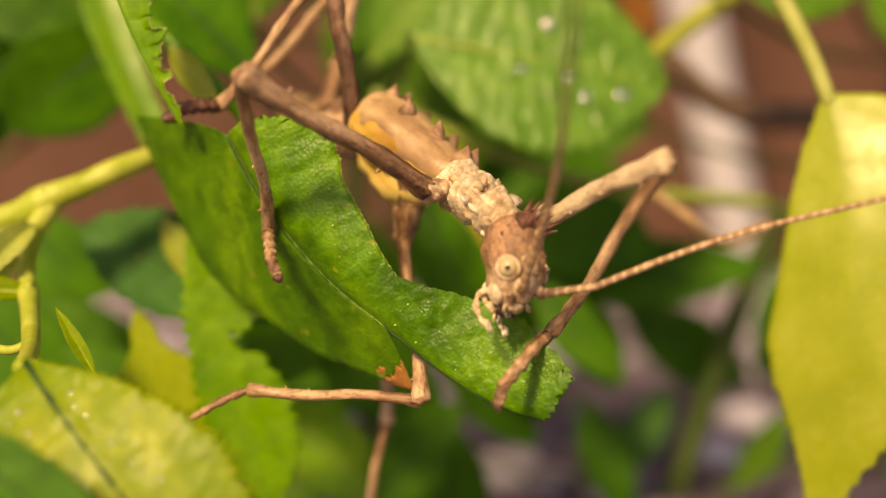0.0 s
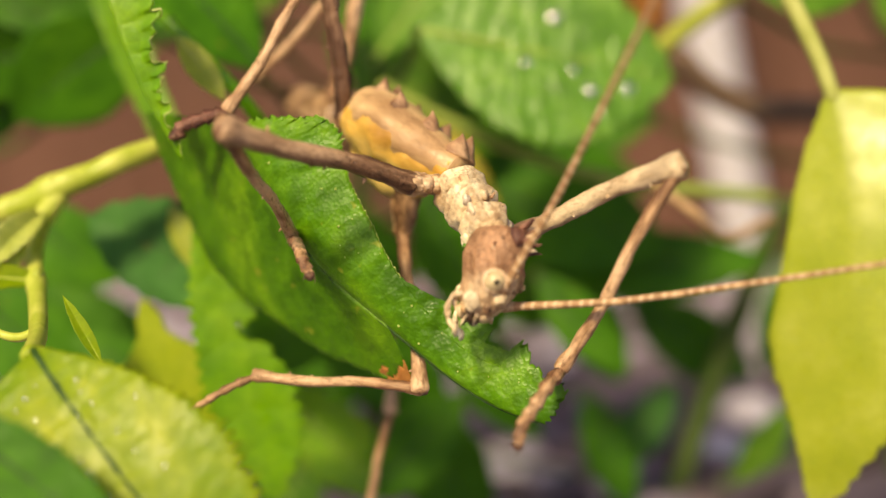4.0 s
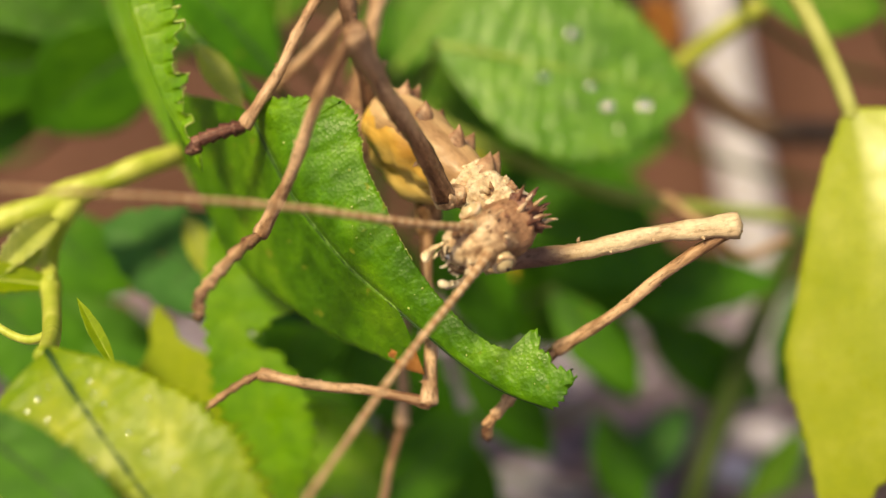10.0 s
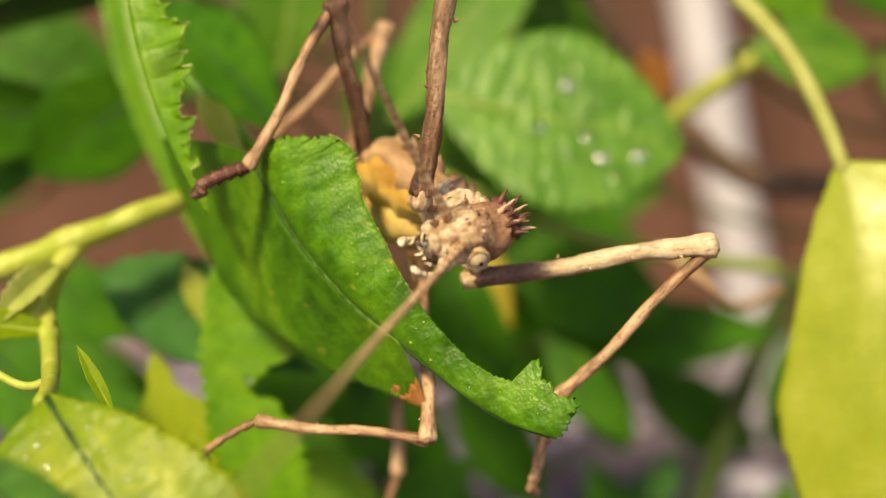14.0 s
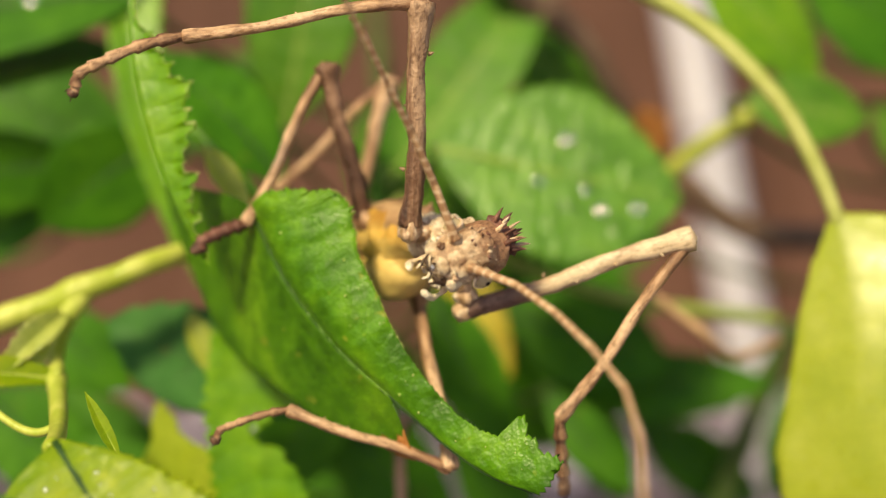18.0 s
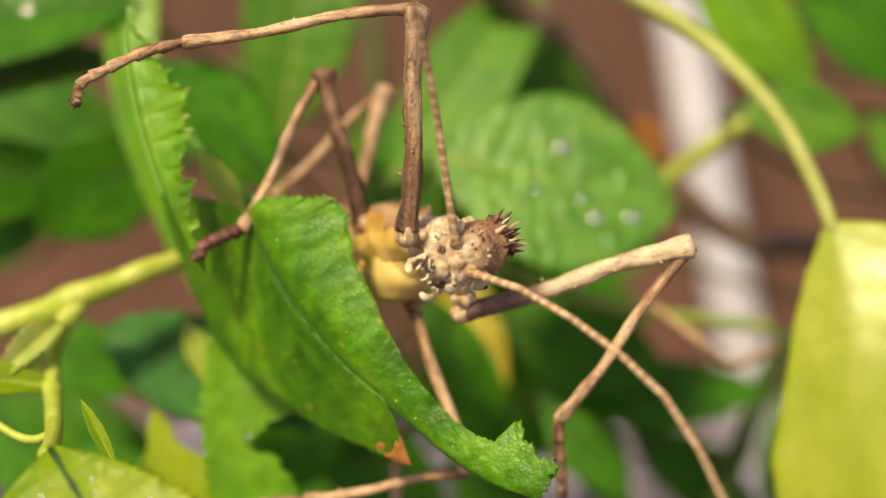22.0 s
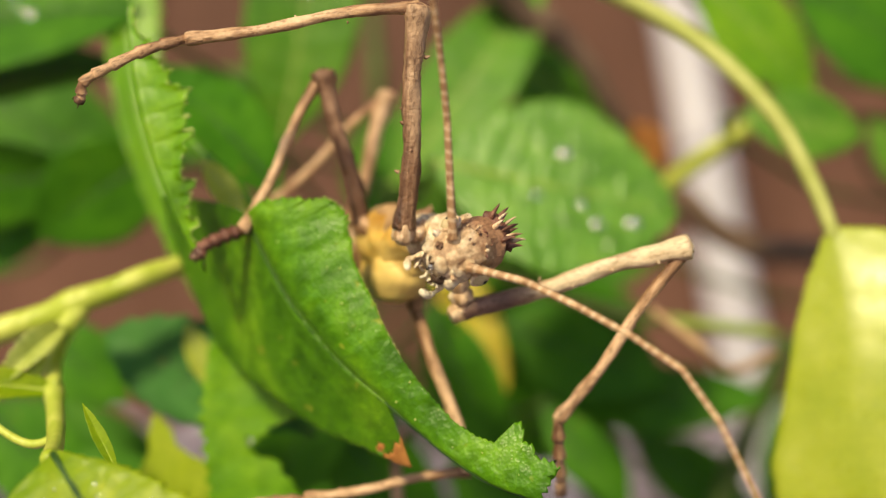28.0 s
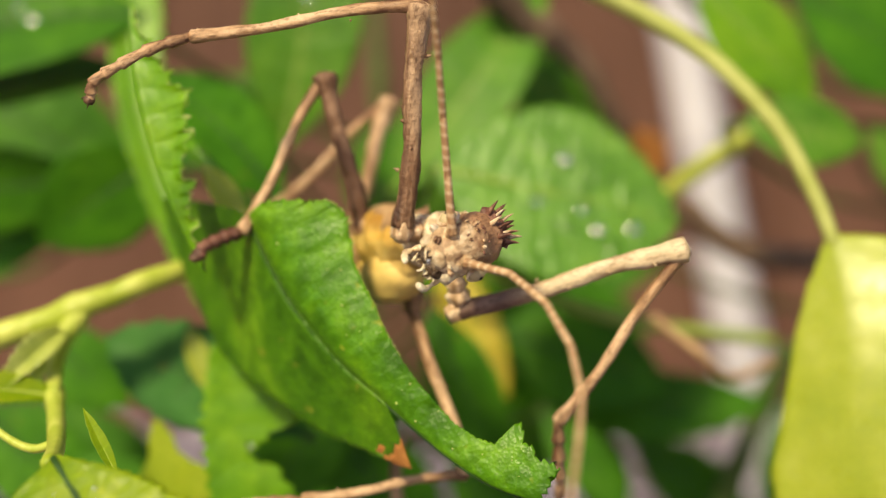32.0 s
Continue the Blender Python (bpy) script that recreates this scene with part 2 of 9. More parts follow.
SKIN_HEAD = insect_material("red_brown_head_skin", (0.36, 0.215, 0.13), (0.70, 0.50, 0.32), (0.86, 0.72, 0.54), 480, zone=(0.2, 2.8, (0.50, 0.275, 0.165)), crevice_mix=0.3, relief=1.0, pit=0.5)
SKIN_RF = insect_material("pale_thigh_dark_root", (0.32, 0.20, 0.12), (0.58, 0.42, 0.26), (0.76, 0.61, 0.43), 420, zone=(5.5, 10.5, (0.26, 0.155, 0.13)))
SKIN_CROWN = insect_material("dark_crown_skin", (0.080, 0.032, 0.027), (0.182, 0.074, 0.055), (0.342, 0.168, 0.122), 600)
SKIN_ORANGE = insect_material("orange_belly_skin", (0.58, 0.31, 0.06), (0.76, 0.47, 0.11), (0.82, 0.60, 0.22), 150, crevice_mix=0.05, relief=0.3, pit=0.25)
SKIN_CREAM = insect_material("cream_neck_skin", (0.52, 0.355, 0.215), (0.82, 0.66, 0.45), (0.90, 0.81, 0.63), 360, crevice_mix=0.32, relief=1.0)
SKIN_BANDED = insect_material("banded_antenna_skin", (0.40, 0.22, 0.115), (0.56, 0.345, 0.195), (0.80, 0.61, 0.42), 500, 260)
SKIN_MEMBRANE = insect_material("grey_neck_membrane", (0.388, 0.315, 0.244), (0.661, 0.567, 0.488), (0.844, 0.735, 0.659), 500)
EYE = plain("cream_eye", (0.54, 0.41, 0.23), (0.70, 0.57, 0.36), 900, 0.25, 0.1, spec=0.6)
PUPIL = plain("dark_pupil", (0.015, 0.01, 0.008), (0.03, 0.02, 0.015), 900, 0.45, 0.0, spec=0.3)
JAW = plain("dark_jaw", (0.05, 0.028, 0.018), (0.12, 0.07, 0.04), 900, 0.35)


def ground_material():
    k = Mat("gravel_soil")
    col = k.ramp(k.noise(14, 5), (0.3, (0.090, 0.074, 0.105)), (0.7, (0.20, 0.165, 0.235)))
    k.put(col, 0.9, 0.3)
    k.bump(k.noise(90, 6), 0.9, 0.004)
    return k.m


GROUND = ground_material()


def pebble_material():
    k = Mat("pebble")
    each = k.n.new("ShaderNodeNewGeometry").outputs["Random Per Island"]
    tone = k.ramp(each, (0.0, (0.11, 0.08, 0.085)), (0.55, (0.22, 0.18, 0.24)), (0.8, (0.46, 0.41, 0.55)), (1.0, (0.80, 0.77, 0.92)))
    k.put(k.mix(0.6, tone, k.ramp(k.noise(60, 5), (0.3, (0.7, 0.7, 0.7)), (0.7, (1.15, 1.15, 1.15))), "MULTIPLY"), 0.7, 0.4)
    k.bump(k.noise(180, 5), 0.3, 0.001)
    return k.m


PEBBLE = pebble_material()
FENCE = plain("brown_stained_board", (0.10, 0.042, 0.028), (0.19, 0.085, 0.058), 16, 0.75, 0.6, (6, 6, 0.5), 0.002)
CANE = plain("white_painted_cane", (0.50, 0.48, 0.54), (0.68, 0.66, 0.74), 60, 0.55, 0.3, (1, 1, 0.3), 0.001)
GAP = plain("dark_timber", (0.05, 0.025, 0.02), (0.08, 0.04, 0.03), 20, 0.9)


# ---- mesh helpers ----
def mm(p):
    return Vector(p) * MM


def finish(name, bm, material, parent=None, label="", smooth=True):
    """Link a bmesh (built in millimetres) as one mesh object."""
    bmesh.ops.scale(bm, vec=(MM, MM, MM), verts=bm.verts)
    me = bpy.data.meshes.new(name)
    for fc in bm.faces:
        fc.smooth = smooth
    bm.to_mesh(me)
    bm.free()
    me.materials.append(material)
    ob = new(name, me)
    if parent is not None:
        ob.parent = parent
    if label:
        tagged(ob, label)
    return ob


def part(name, bm, material, parent, label="", m=None):
    ob = finish(name, bm, material, parent, label)
    if m is not None:
        ob.matrix_basis = m
    return ob


def shared(name, me, parent, m, label=""):
    """Another object on a mesh that exists already."""
    ob = new(name, me)
    ob.parent = parent
    ob.matrix_basis = m
    if label:
        tagged(ob, label)
    return ob


def empty(name, at, label, category, group="", kind=""):
    ob = new(name)
    ob.location = mm(at)
    ob.empty_display_size = 0.005
    return tagged(ob, label, category, group, kind)


def spline(points, n):
    """A smooth line through the points, n steps."""
    p = [Vector(q) for q in points]
    p = [p[0] * 2 - p[1]] + p + [p[-1] * 2 - p[-2]]
    k = len(p) - 3
    res = []
    for i in range(n + 1):
        s = min(i / n * k, k - 1e-6)
        j, u = int(s), s - int(s)
        a, b, c, d = p[j:j + 4]
        res.append(0.5 * (2 * b + (c - a) * u + (2 * a - 5 * b + 4 * c - d) * u * u + (3 * b - a - 3 * c + d) * u ** 3))
    return res


def tube(bm, points, radius, sides=10, steps=20, flat=1.0, rough=0.0, seed=0.0):
    """A closed tube along a smooth line; radius(s) for s from 0 to 1."""
    line = spline(points, steps) if len(points) > 2 else [Vector(points[0]).lerp(Vector(points[1]), i / steps) for i in range(steps + 1)]
    side = None
    rings = []
    for i, q in enumerate(line):
        d = (line[min(i + 1, steps)] - line[max(i - 1, 0)]).normalized()
        if side is None:
            side = d.cross(Vector((0.13, 0.21, 1.0)))
            if side.length < 0.2:
                side = d.cross(Vector((1.0, 0.1, 0.2)))
        side = (side - d * side.dot(d)).normalized()
        up = d.cross(side)
        r = radius(i / steps)
        ring = []
        for j in range(sides):
            a = 2 * math.pi * j / sides
            w = 1.0 + rough * noise.noise(Vector((math.cos(a) * 2.3 + seed, math.sin(a) * 2.3, i * 0.16))) + rough * 0.35 * noise.noise(Vector((math.cos(a) * 3 + seed, math.sin(a) * 3, i * 0.6)))
            ring.append(bm.verts.new(q + (side * math.cos(a) + up * math.sin(a) * flat) * r * w))
        rings.append(ring)
    for a, b in zip(rings, rings[1:]):
        for j in range(sides):
            bm.faces.new((a[j], a[(j + 1) % sides], b[(j + 1) % sides], b[j]))
    for ring, q, flip in ((rings[0], line[0], True), (rings[-1], line[-1], False)):
        c = bm.verts.new(q + (line[0] - line[1] if flip else line[-1] - line[-2]).normalized() * radius(0.0 if flip else 1.0) * 0.35)
        for j in range(sides):
            v = (ring[j], ring[(j + 1) % sides], c)
            bm.faces.new(v[::-1] if flip else v)


def cone(bm, base, tip, r):
    """A slightly bent thorn."""
    base, tip = Vector(base), Vector(tip)
    mid = base.lerp(tip, 0.5) + Vector((0.04, -0.03, 0.05)) * (tip - base).length
    tube(bm, [base, mid, tip], lambda s: r * (1 - s) ** 0.8 + r * 0.05, 6, 5)


def blob(bm, centre, size, rough=0.12, seed=0.0, turn=None, seg=14, rng=9):
    """A lumpy ellipsoid."""
    res = bmesh.ops.create_uvsphere(bm, u_segments=seg, v_segments=rng, radius=1.0)
    for v in res["verts"]:
        c = v.co.copy()
        w = 1 + rough * noise.noise(c * 1.9 + Vector((seed, seed * 0.7, 3.1))) + rough * 0.5 * noise.noise(c * 4.5 + Vector((seed, 0, 0)))
        c = Vector((c.x * size[0], c.y * size[1], c.z * size[2])) * w
        if turn is not None:
            c = turn @ c
        v.co = c + Vector(centre)


# ---- leaves ----
def oval(s, wide=0.45):
    """Half width of a leaf outline, 1 at its widest."""
    k = math.log(0.5) / math.log(wide)
    return max(0.0, math.sin(math.pi * s ** k)) ** 0.8


def table(pairs):
    """A function that runs straight from pair to pair."""
    def at(s):
        for (a, u), (b, v) in zip(pairs, pairs[1:]):
            if s <= b:
                return u + (v - u) * (s - a) / max(b - a, 1e-6)
        return pairs[-1][1]
    return at


def leaf(name, base, tip, face, width, material, label, vein=VEIN, bend=0.0, fold=0.15, sway=0.0, teeth=16, tooth=0.05,
         wide=0.45, right=None, left=None, veins=8, quilt=0.5, fold_left=None, group="leaves of the shrub", side_veins=True, steps=84,
         stalk=None, stalk_r=0.7, twist=0.0, tooth_left=None, groove=0.0, rib=1.0, lip=0.0, dot=0.0, stalk_mat=None, curl=0.0, edge_glint=None, hole=None):
    """A leaf with thickness, toothed rim, midrib and side veins. base, tip in mm; face: the way its upper side looks; right/left:
    half widths in mm along the midrib where the leaf has been eaten."""
    base, tip = Vector(base), Vector(tip)
    length = (tip - base).length
    y = (tip - base).normalized()
    z = Vector(face)
    z = (z - y * z.dot(y)).normalized()
    x = y.cross(z)
    root = empty(name, base, label, "leaf", group)
    root.matrix_basis = Matrix.Translation(mm(base)) @ Matrix((x, y, z)).transposed().to_4x4()
    fl = fold if fold_left is None else fold_left
    seed = random.random() * 50
    quilt = quilt * min(1.2, width / 18)

    def surf(s, u):
        """u from -1 (left rim) to 1 (right rim)."""
        eaten = right if u > 0 else left
        w = eaten(s) if eaten else width * 0.5 * oval(min(max(s, 0.004), 0.996), wide)
        phase = (s * teeth) % 1.0
        rim = abs(u) ** 6
        tt = tooth_left(s) if tooth_left and u < 0 else tooth
        w *= 1 + tt * rim * (1.0 - phase * 2.0) * (0.7 + 0.6 * noise.noise(Vector((s * teeth * 0.7, seed, u))))
        a = abs(u) * w
        sl = s + 0.02 * rim * (1 - phase)
        vs = (s * 1.08 - abs(u) * 0.16 * width / length) * veins
        q = -quilt * (abs(math.sin(math.pi * vs)) ** 0.6 - 0.6) * -1 * min(1.0, a / (0.12 * width + 0.01)) * (1 - 0.6 * abs(u))
        f = fold if u > 0 else fl
        ang = math.atan(f)
        wave = 0.25 * quilt * noise.noise(Vector((s * 6, u * 2, seed))) * (0.3 + abs(u))
        tw = twist * (s - 0.5)
        px = math.copysign(a * math.cos(ang + tw * math.copysign(1, u)), u)
        pz = a * math.sin(ang + tw * math.copysign(1, u)) + q + wave - groove * math.exp(-(a / 0.8) ** 2) - (lip * math.exp(-a / 2.6) if u < 0 else lip)
        pz += dot * noise.noise(Vector((s * length * 0.9, u * w * 0.9, seed)))
        if u < 0:
            pz += curl * max(0.0, (abs(u) - 0.45) / 0.55) ** 2 * (0.7 + 0.6 * noise.noise(Vector((s * 30, seed, 3.0))))
        return Vector((px + sway * length * 4 * s * (1 - s), length * sl, pz - bend * length * 4 * (s - 0.5) ** 2 + bend * length))

    half = 9
    us = [math.copysign(abs(k / half) ** 0.9, k) for k in range(-half, half + 1)]
    bm = bmesh.new()
    thick = 0.28
    top = [[bm.verts.new(surf(i / steps, u)) for u in us] for i in range(steps + 1)]
    low = [[bm.verts.new(v.co - Vector((0, 0, thick))) for v in row] for row in top]
    m = len(us) - 1
    for i in range(steps):
        for j in range(m):
            if hole and ((i / steps - hole[0]) * length) ** 2 + ((top[i][j].co.x - hole[1]) * 1.3) ** 2 < hole[2] ** 2:
                continue
            bm.faces.new((top[i][j], top[i][j + 1], top[i + 1][j + 1], top[i + 1][j]))
            bm.faces.new((low[i][j], low[i + 1][j], low[i + 1][j + 1], low[i][j + 1]))
        bm.faces.new((top[i][0], top[i + 1][0], low[i + 1][0], low[i][0]))
        bm.faces.new((top[i][m], low[i][m], low[i + 1][m], top[i + 1][m]))
    for j in range(m):
        bm.faces.new((top[0][j], low[0][j], low[0][j + 1], top[0][j + 1]))
        bm.faces.new((top[steps][j], top[steps][j + 1], low[steps][j + 1], low[steps][j]))
    part("blade", bm, material, root)
    # pale tube on the eaten rim: highlights of the curled teeth as colour
    if edge_glint:
        bm = bmesh.new()
        tube(bm, [surf(i / steps, -1) - Vector((0, 0, 0.1)) for i in range(2, steps - 1)], lambda s: 0.05 + 0.2 * max(0.0, noise.noise(Vector((s * 40, 1.0, 0)))), 5, steps * 2)
        part("cut_rim", bm, edge_glint, root, "pale eaten rim with highlights put into its colour")
    # midrib along the fold, on the under side and just showing on top
    bm = bmesh.new()
    line = [surf(s, 1e-4) - Vector((0, 0, 0.16)) for s in (0.0, 0.15, 0.3, 0.45, 0.6, 0.75, 0.9, 0.985)]
    tube(bm, line, lambda s: rib * (0.42 * (width / 16) ** 0.5 * (1.05 - s) + 0.08), 7, 24)
    part("midrib", bm, vein, root)
    if side_veins:
        for k in range(1, veins):
            s0 = k / veins * 0.93
            for sgn in (1, -1):
                pts = []
                for q in range(5):
                    u = sgn * (0.03 + q / 4 * 0.8)
                    pts.append(surf(min(0.99, s0 + abs(u) * 0.16 * width / length), u) - Vector((0, 0, 0.05)))
                if (pts[0] - pts[-1]).length > 1.2:
                    bm = bmesh.new()
                    tube(bm, pts, lambda s: 0.13 * (1.1 - s) + 0.02, 5, 6)
                    part("side_vein", bm, vein, root)
    if stalk:
        inv = root.matrix_basis.inverted()
        bm = bmesh.new()
        tube(bm, [(inv @ mm(q)) / MM for q in stalk] + [Vector((0, 0, -0.1)), Vector((0, 1.2, -0.15))], lambda s: stalk_r * (1.05 - 0.35 * s), 9, 24, rough=0.1)
        part("stalk", bm, stalk_mat if stalk_mat else STEM if vein is not VEIN_DARK else VEIN, root)
    return root


def branch(name, points, r0, r1, material, label, rough=0.15, group="stems of the shrub", knots=()):
    """A twig or stem as a thing: its axis, with swollen nodes."""
    o = Vector(points[0])
    root = empty(name, o, label, "stem", group)
    pts = [Vector(p) - o for p in points]

    def rad(s):
        r = r0 + (r1 - r0) * s
        for k, a in knots:
            r *= 1 + a * math.exp(-((s - k) / 0.05) ** 2)
        return r
    bm = bmesh.new()
    tube(bm, pts, rad, 12, 48, rough=rough, seed=r0)
    part("bark" if material is BARK else "stem_skin", bm, material, root)
    line = spline(pts, 48)
    for k, a in knots:
        q = line[int(k * 48)]
        bm = bmesh.new()
        blob(bm, q + Vector((0.3 * r0, -0.5 * r0, 0.5 * r0)), (0.5 * r0, 0.5 * r0, 0.7 * r0), 0.2, k * 9)
        part("bud", bm, material, root)
    return root


# ---- ground, fence, cane ----
def setting():
    bm = bmesh.new()
    n = 60
    xs = [math.copysign(abs(i / n * 2 - 1) ** 3, i / n * 2 - 1) * 60000 for i in range(n + 1)]
    rows = []
    for yy in xs:
        rows.append([bm.verts.new((xx, yy + 300, -78 + (4 * noise.noise(Vector((xx * 0.01, yy * 0.01, 0))) if abs(xx) < 1500 else 0))) for xx in xs])
    for a, b in zip(rows, rows[1:]):
        for j in range(n):
            bm.faces.new((a[j], a[j + 1], b[j + 1], b[j]))
    g = finish("ground", bm, GROUND)
    tagged(g, "grey gravelly soil at the foot of a fence", "ground", kind="structure")
    # pebbles: one pile of stuff
    rnd = random.Random(5)
    verts, faces = [], []
    for _ in range(1500):
        x, y, r = rnd.uniform(-380, 450), 150 + 425 * rnd.random() ** 0.7, rnd.uniform(2.5, 8.5)
        o, ph, st = len(verts), rnd.random() * 9, rnd.uniform(0.7, 1.2)
        for i in range(1, 5):
            for j in range(8):
                a, b = math.pi * i / 5, 2 * math.pi * j / 8
                k = r * (1 + 0.25 * math.sin(3 * b + ph) * math.sin(a) + 0.1 * math.sin(5 * a + ph))
                verts.append(((x + k * math.sin(a) * math.cos(b)) * MM, (y + k * st * math.sin(a) * math.sin(b)) * MM, (-77 + r * 0.3 + k * 0.6 * math.cos(a)) * MM))
        faces.append([o + j for j in range(8)])
        for i in range(3):
            for j in range(8):
                q = o + i * 8
                faces.append((q + j, q + 8 + j, q + 8 + (j + 1) % 8, q + (j + 1) % 8))
    me = bpy.data.meshes.new("gravel")
    me.from_pydata(verts, [], faces)
    me.polygons.foreach_set("use_smooth", [True] * len(me.polygons))
    me.materials.append(PEBBLE)
    p = new("gravel", me)
    tagged(p, "pale grey and mauve pebbles on the soil", "gravel", kind="stuff")
    # board fence
    fence = empty("fence", (0, 600, -80), "brown stained close-boarded timber fence behind the shrub", "fence", kind="structure")
    bm = bmesh.new()
    bmesh.ops.create_cube(bm, size=1.0)
    for v in bm.verts:
        v.co = Vector((v.co.x * 146, v.co.y * 18, v.co.z * 1800 + 900))
    bmesh.ops.bevel(bm, geom=list(bm.edges), offset=2.5, segments=2, affect="EDGES")
    first = finish("board", bm, FENCE, fence, smooth=False)
    first.matrix_basis = pose(-2.4, 0, 0)
    for k in range(1, 33):
        shared("board", first.data, fence, pose(-2.4 + k * 0.1461, 0.0015 * math.sin(k * 2.3), 0))
    for h in (0.3, 1.4):
        bm = bmesh.new()
        bmesh.ops.create_cube(bm, size=1.0)
        for v in bm.verts:
            v.co = Vector((v.co.x * 4900, v.co.y * 40 + 31, v.co.z * 80 + h * 1000))
        bmesh.ops.bevel(bm, geom=list(bm.edges), offset=3, segments=1, affect="EDGES")
        part("rail", bm, GAP, fence)
    # garden cane leaning before the fence
    a, b = Vector((86.0, 470.1, 103.1)), Vector((116.0, 470.5, -54.5))
    d = (b - a).normalized()
    foot = a + d * ((-80 - a.z) / d.z)
    head = a - d * 700
    c = empty("garden_cane", foot, "white painted garden cane leaning by the fence", "cane")
    bm = bmesh.new()
    tube(bm, [Vector((0, 0, 0)), head - foot], lambda s: 9.4 - 1.0 * s, 18, 80, rough=0.03)
    part("shaft", bm, CANE, c)
    up = (head - foot)
    for k in range(1, 7):
        bm = bmesh.new()
        q = up * (k / 7)
        tube(bm, [q - up.normalized() * 4, q, q + up.normalized() * 4], lambda s: 9.3 + 1.2 * math.sin(math.pi * s), 18, 8)
        part("node", bm, CANE, c)


setting()

# ---- the shrub ----
GREEN = "soft green toothed leaf of the shrub"
DARKL = "dark green leaf deep in the shrub"

# the leaf that is eaten, folded along its midrib
BITES = []


def eaten_leaf():
    """A leaf folded along its midrib: one half turned to the light and eaten into a curve, the other half leaning back, with a scorched end."""
    mid = [Vector(q) for q in ((-23.0, 145.5, 4.2), (-20.6, 144.5, -0.7), (-17.4, 143.0, -6.0), (-12.0, 140.5, -12.3), (-6.1, 138.0, -17.2), (0.2, 135.5, -22.3), (5.1, 133.5, -25.3), (9.2, 132.0, -26.6))]
    o = mid[0]
    root = empty("chewed_leaf", o, "fresh green leaf eaten into a curve along one rim", "leaf", "leaves of the shrub")
    fine = [q - o for q in spline(mid, 400)]
    run = [0.0]
    for p, q in zip(fine, fine[1:]):
        run.append(run[-1] + (q - p).length)
    length = run[-1]

    def at(s):
        goal = min(max(s, 0.0), 1.0) * length
        k = max(1, min(len(run) - 1, next((i for i, r in enumerate(run) if r >= goal), len(run) - 1)))
        u = (goal - run[k - 1]) / max(run[k] - run[k - 1], 1e-6)
        return fine[k - 1].lerp(fine[k], u) + (fine[-1] - fine[-4]).normalized() * max(0.0, s - 1.0) * length

    lit = table([(0, 3.0), (0.03, 6.2), (0.08, 10.2), (0.125, 10.9), (0.15, 10.9), (0.17, 10.6), (0.19, 10.3), (0.21, 10.0), (0.225, 10.1), (0.28, 8.9), (0.42, 7.5), (0.57, 5.1), (0.64, 4.4), (0.75, 3.8), (0.82, 4.0), (0.868, 4.5), (0.886, 7.2), (0.905, 7.9), (0.925, 7.0), (0.935, 5.8), (0.945, 6.0), (0.965, 5.6), (0.97, 4.8), (1.0, 4.9), (1.02, 4.4)])
    back = table([(0, 9.6), (0.05, 10.6), (0.2, 10.9), (0.36, 8.0), (0.47, 6.3), (0.53, 4.8), (0.57, 3.8), (0.585, 3.3)])
    skew = table([(0, -10.5), (0.1, -5.5), (0.2, -2.0), (0.38, 0), (0.5, 2.2), (0.585, 6.6)])
    nibble = table([(0, 0.1), (0.12, 0.5), (0.16, 0.9), (0.2, 0.45), (0.26, 0.25), (0.8, 0.22), (0.88, 0.4), (0.93, 0.8), (1.02, 1.0)])

    def frame_at(s):
        q = at(s)
        d = (at(s + 0.03) - at(s - 0.03)).normalized()
        n = Vector((-0.1, -1, 0.4))
        n = (n - d * n.dot(d)).normalized()
        return q, d, n, d.cross(n)

    def saw(x, seed):
        k = math.floor(x)
        return (1 - (x - k)) ** 0.8 * (0.55 + 0.9 * abs(noise.noise(Vector((k * 1.37, seed, 2.2)))))

    frames = {}

    def lit_skin(s, a, rim):
        """The half turned to the light, at the distance a from the midrib: steep beside it, flat towards the rim."""
        q, d, n, b = frames.setdefault(s, frame_at(s))
        rise = (3.4 - 2.4 * min(1.0, max(0.0, (s - 0.48) / 0.22))) * (1 - math.exp(-a / 2.0)) + 0.12 * a
        out = a - 0.6 * (1 - math.exp(-a / 0.9))
        hump = 0.05 * math.sin((s * 23 - a * 0.16) * math.pi) * min(1, a / 2.0) + 0.05 * noise.noise(Vector((s * 110, a * 2.6, 5.0))) + 0.16 * noise.noise(Vector((s * 40, a * 1.1, 3.0)))
        ahead = max(0.0, s - 0.9) * 2.6 * a - 1.1 * rim ** 6 * max(0.0, 1 - s / 0.15) ** 0.4 * (saw(lit(s) * 1.15, 6.0) - 0.3)
        ahead += max(0.0, s - 0.96) / 0.06 * 0.9 * (saw(a * 1.1 + 0.3, 7.0) - 0.5)
        return q - b * out + n * (rise + hump) + d * ahead

    def surf(s, u):
        q, d, n, b = frames.setdefault(s, frame_at(s))
        if u < 0:
            w = lit(s) + nibble(s) * (saw(s * 62, 4.0) - 0.4) * abs(u) ** 4
            return lit_skin(s, -u * w, -u)
        w = back(s) + 0.28 * (saw(s * 34, 9.0) - 0.4) * u ** 4
        a = u * w
        hump = 0.05 * math.sin((s * 22 - a * 0.15) * math.pi) * min(1, a / 2.0)
        return q + b * a + n * (0.25 * math.exp(-a / 0.7) - 0.25 - 1.15 * a - 0.01 * a * a + hump) + d * skew(s) * u ** 0.8 + n * 0.14 * noise.noise(Vector((s * 40, a * 1.1, 8.0)))

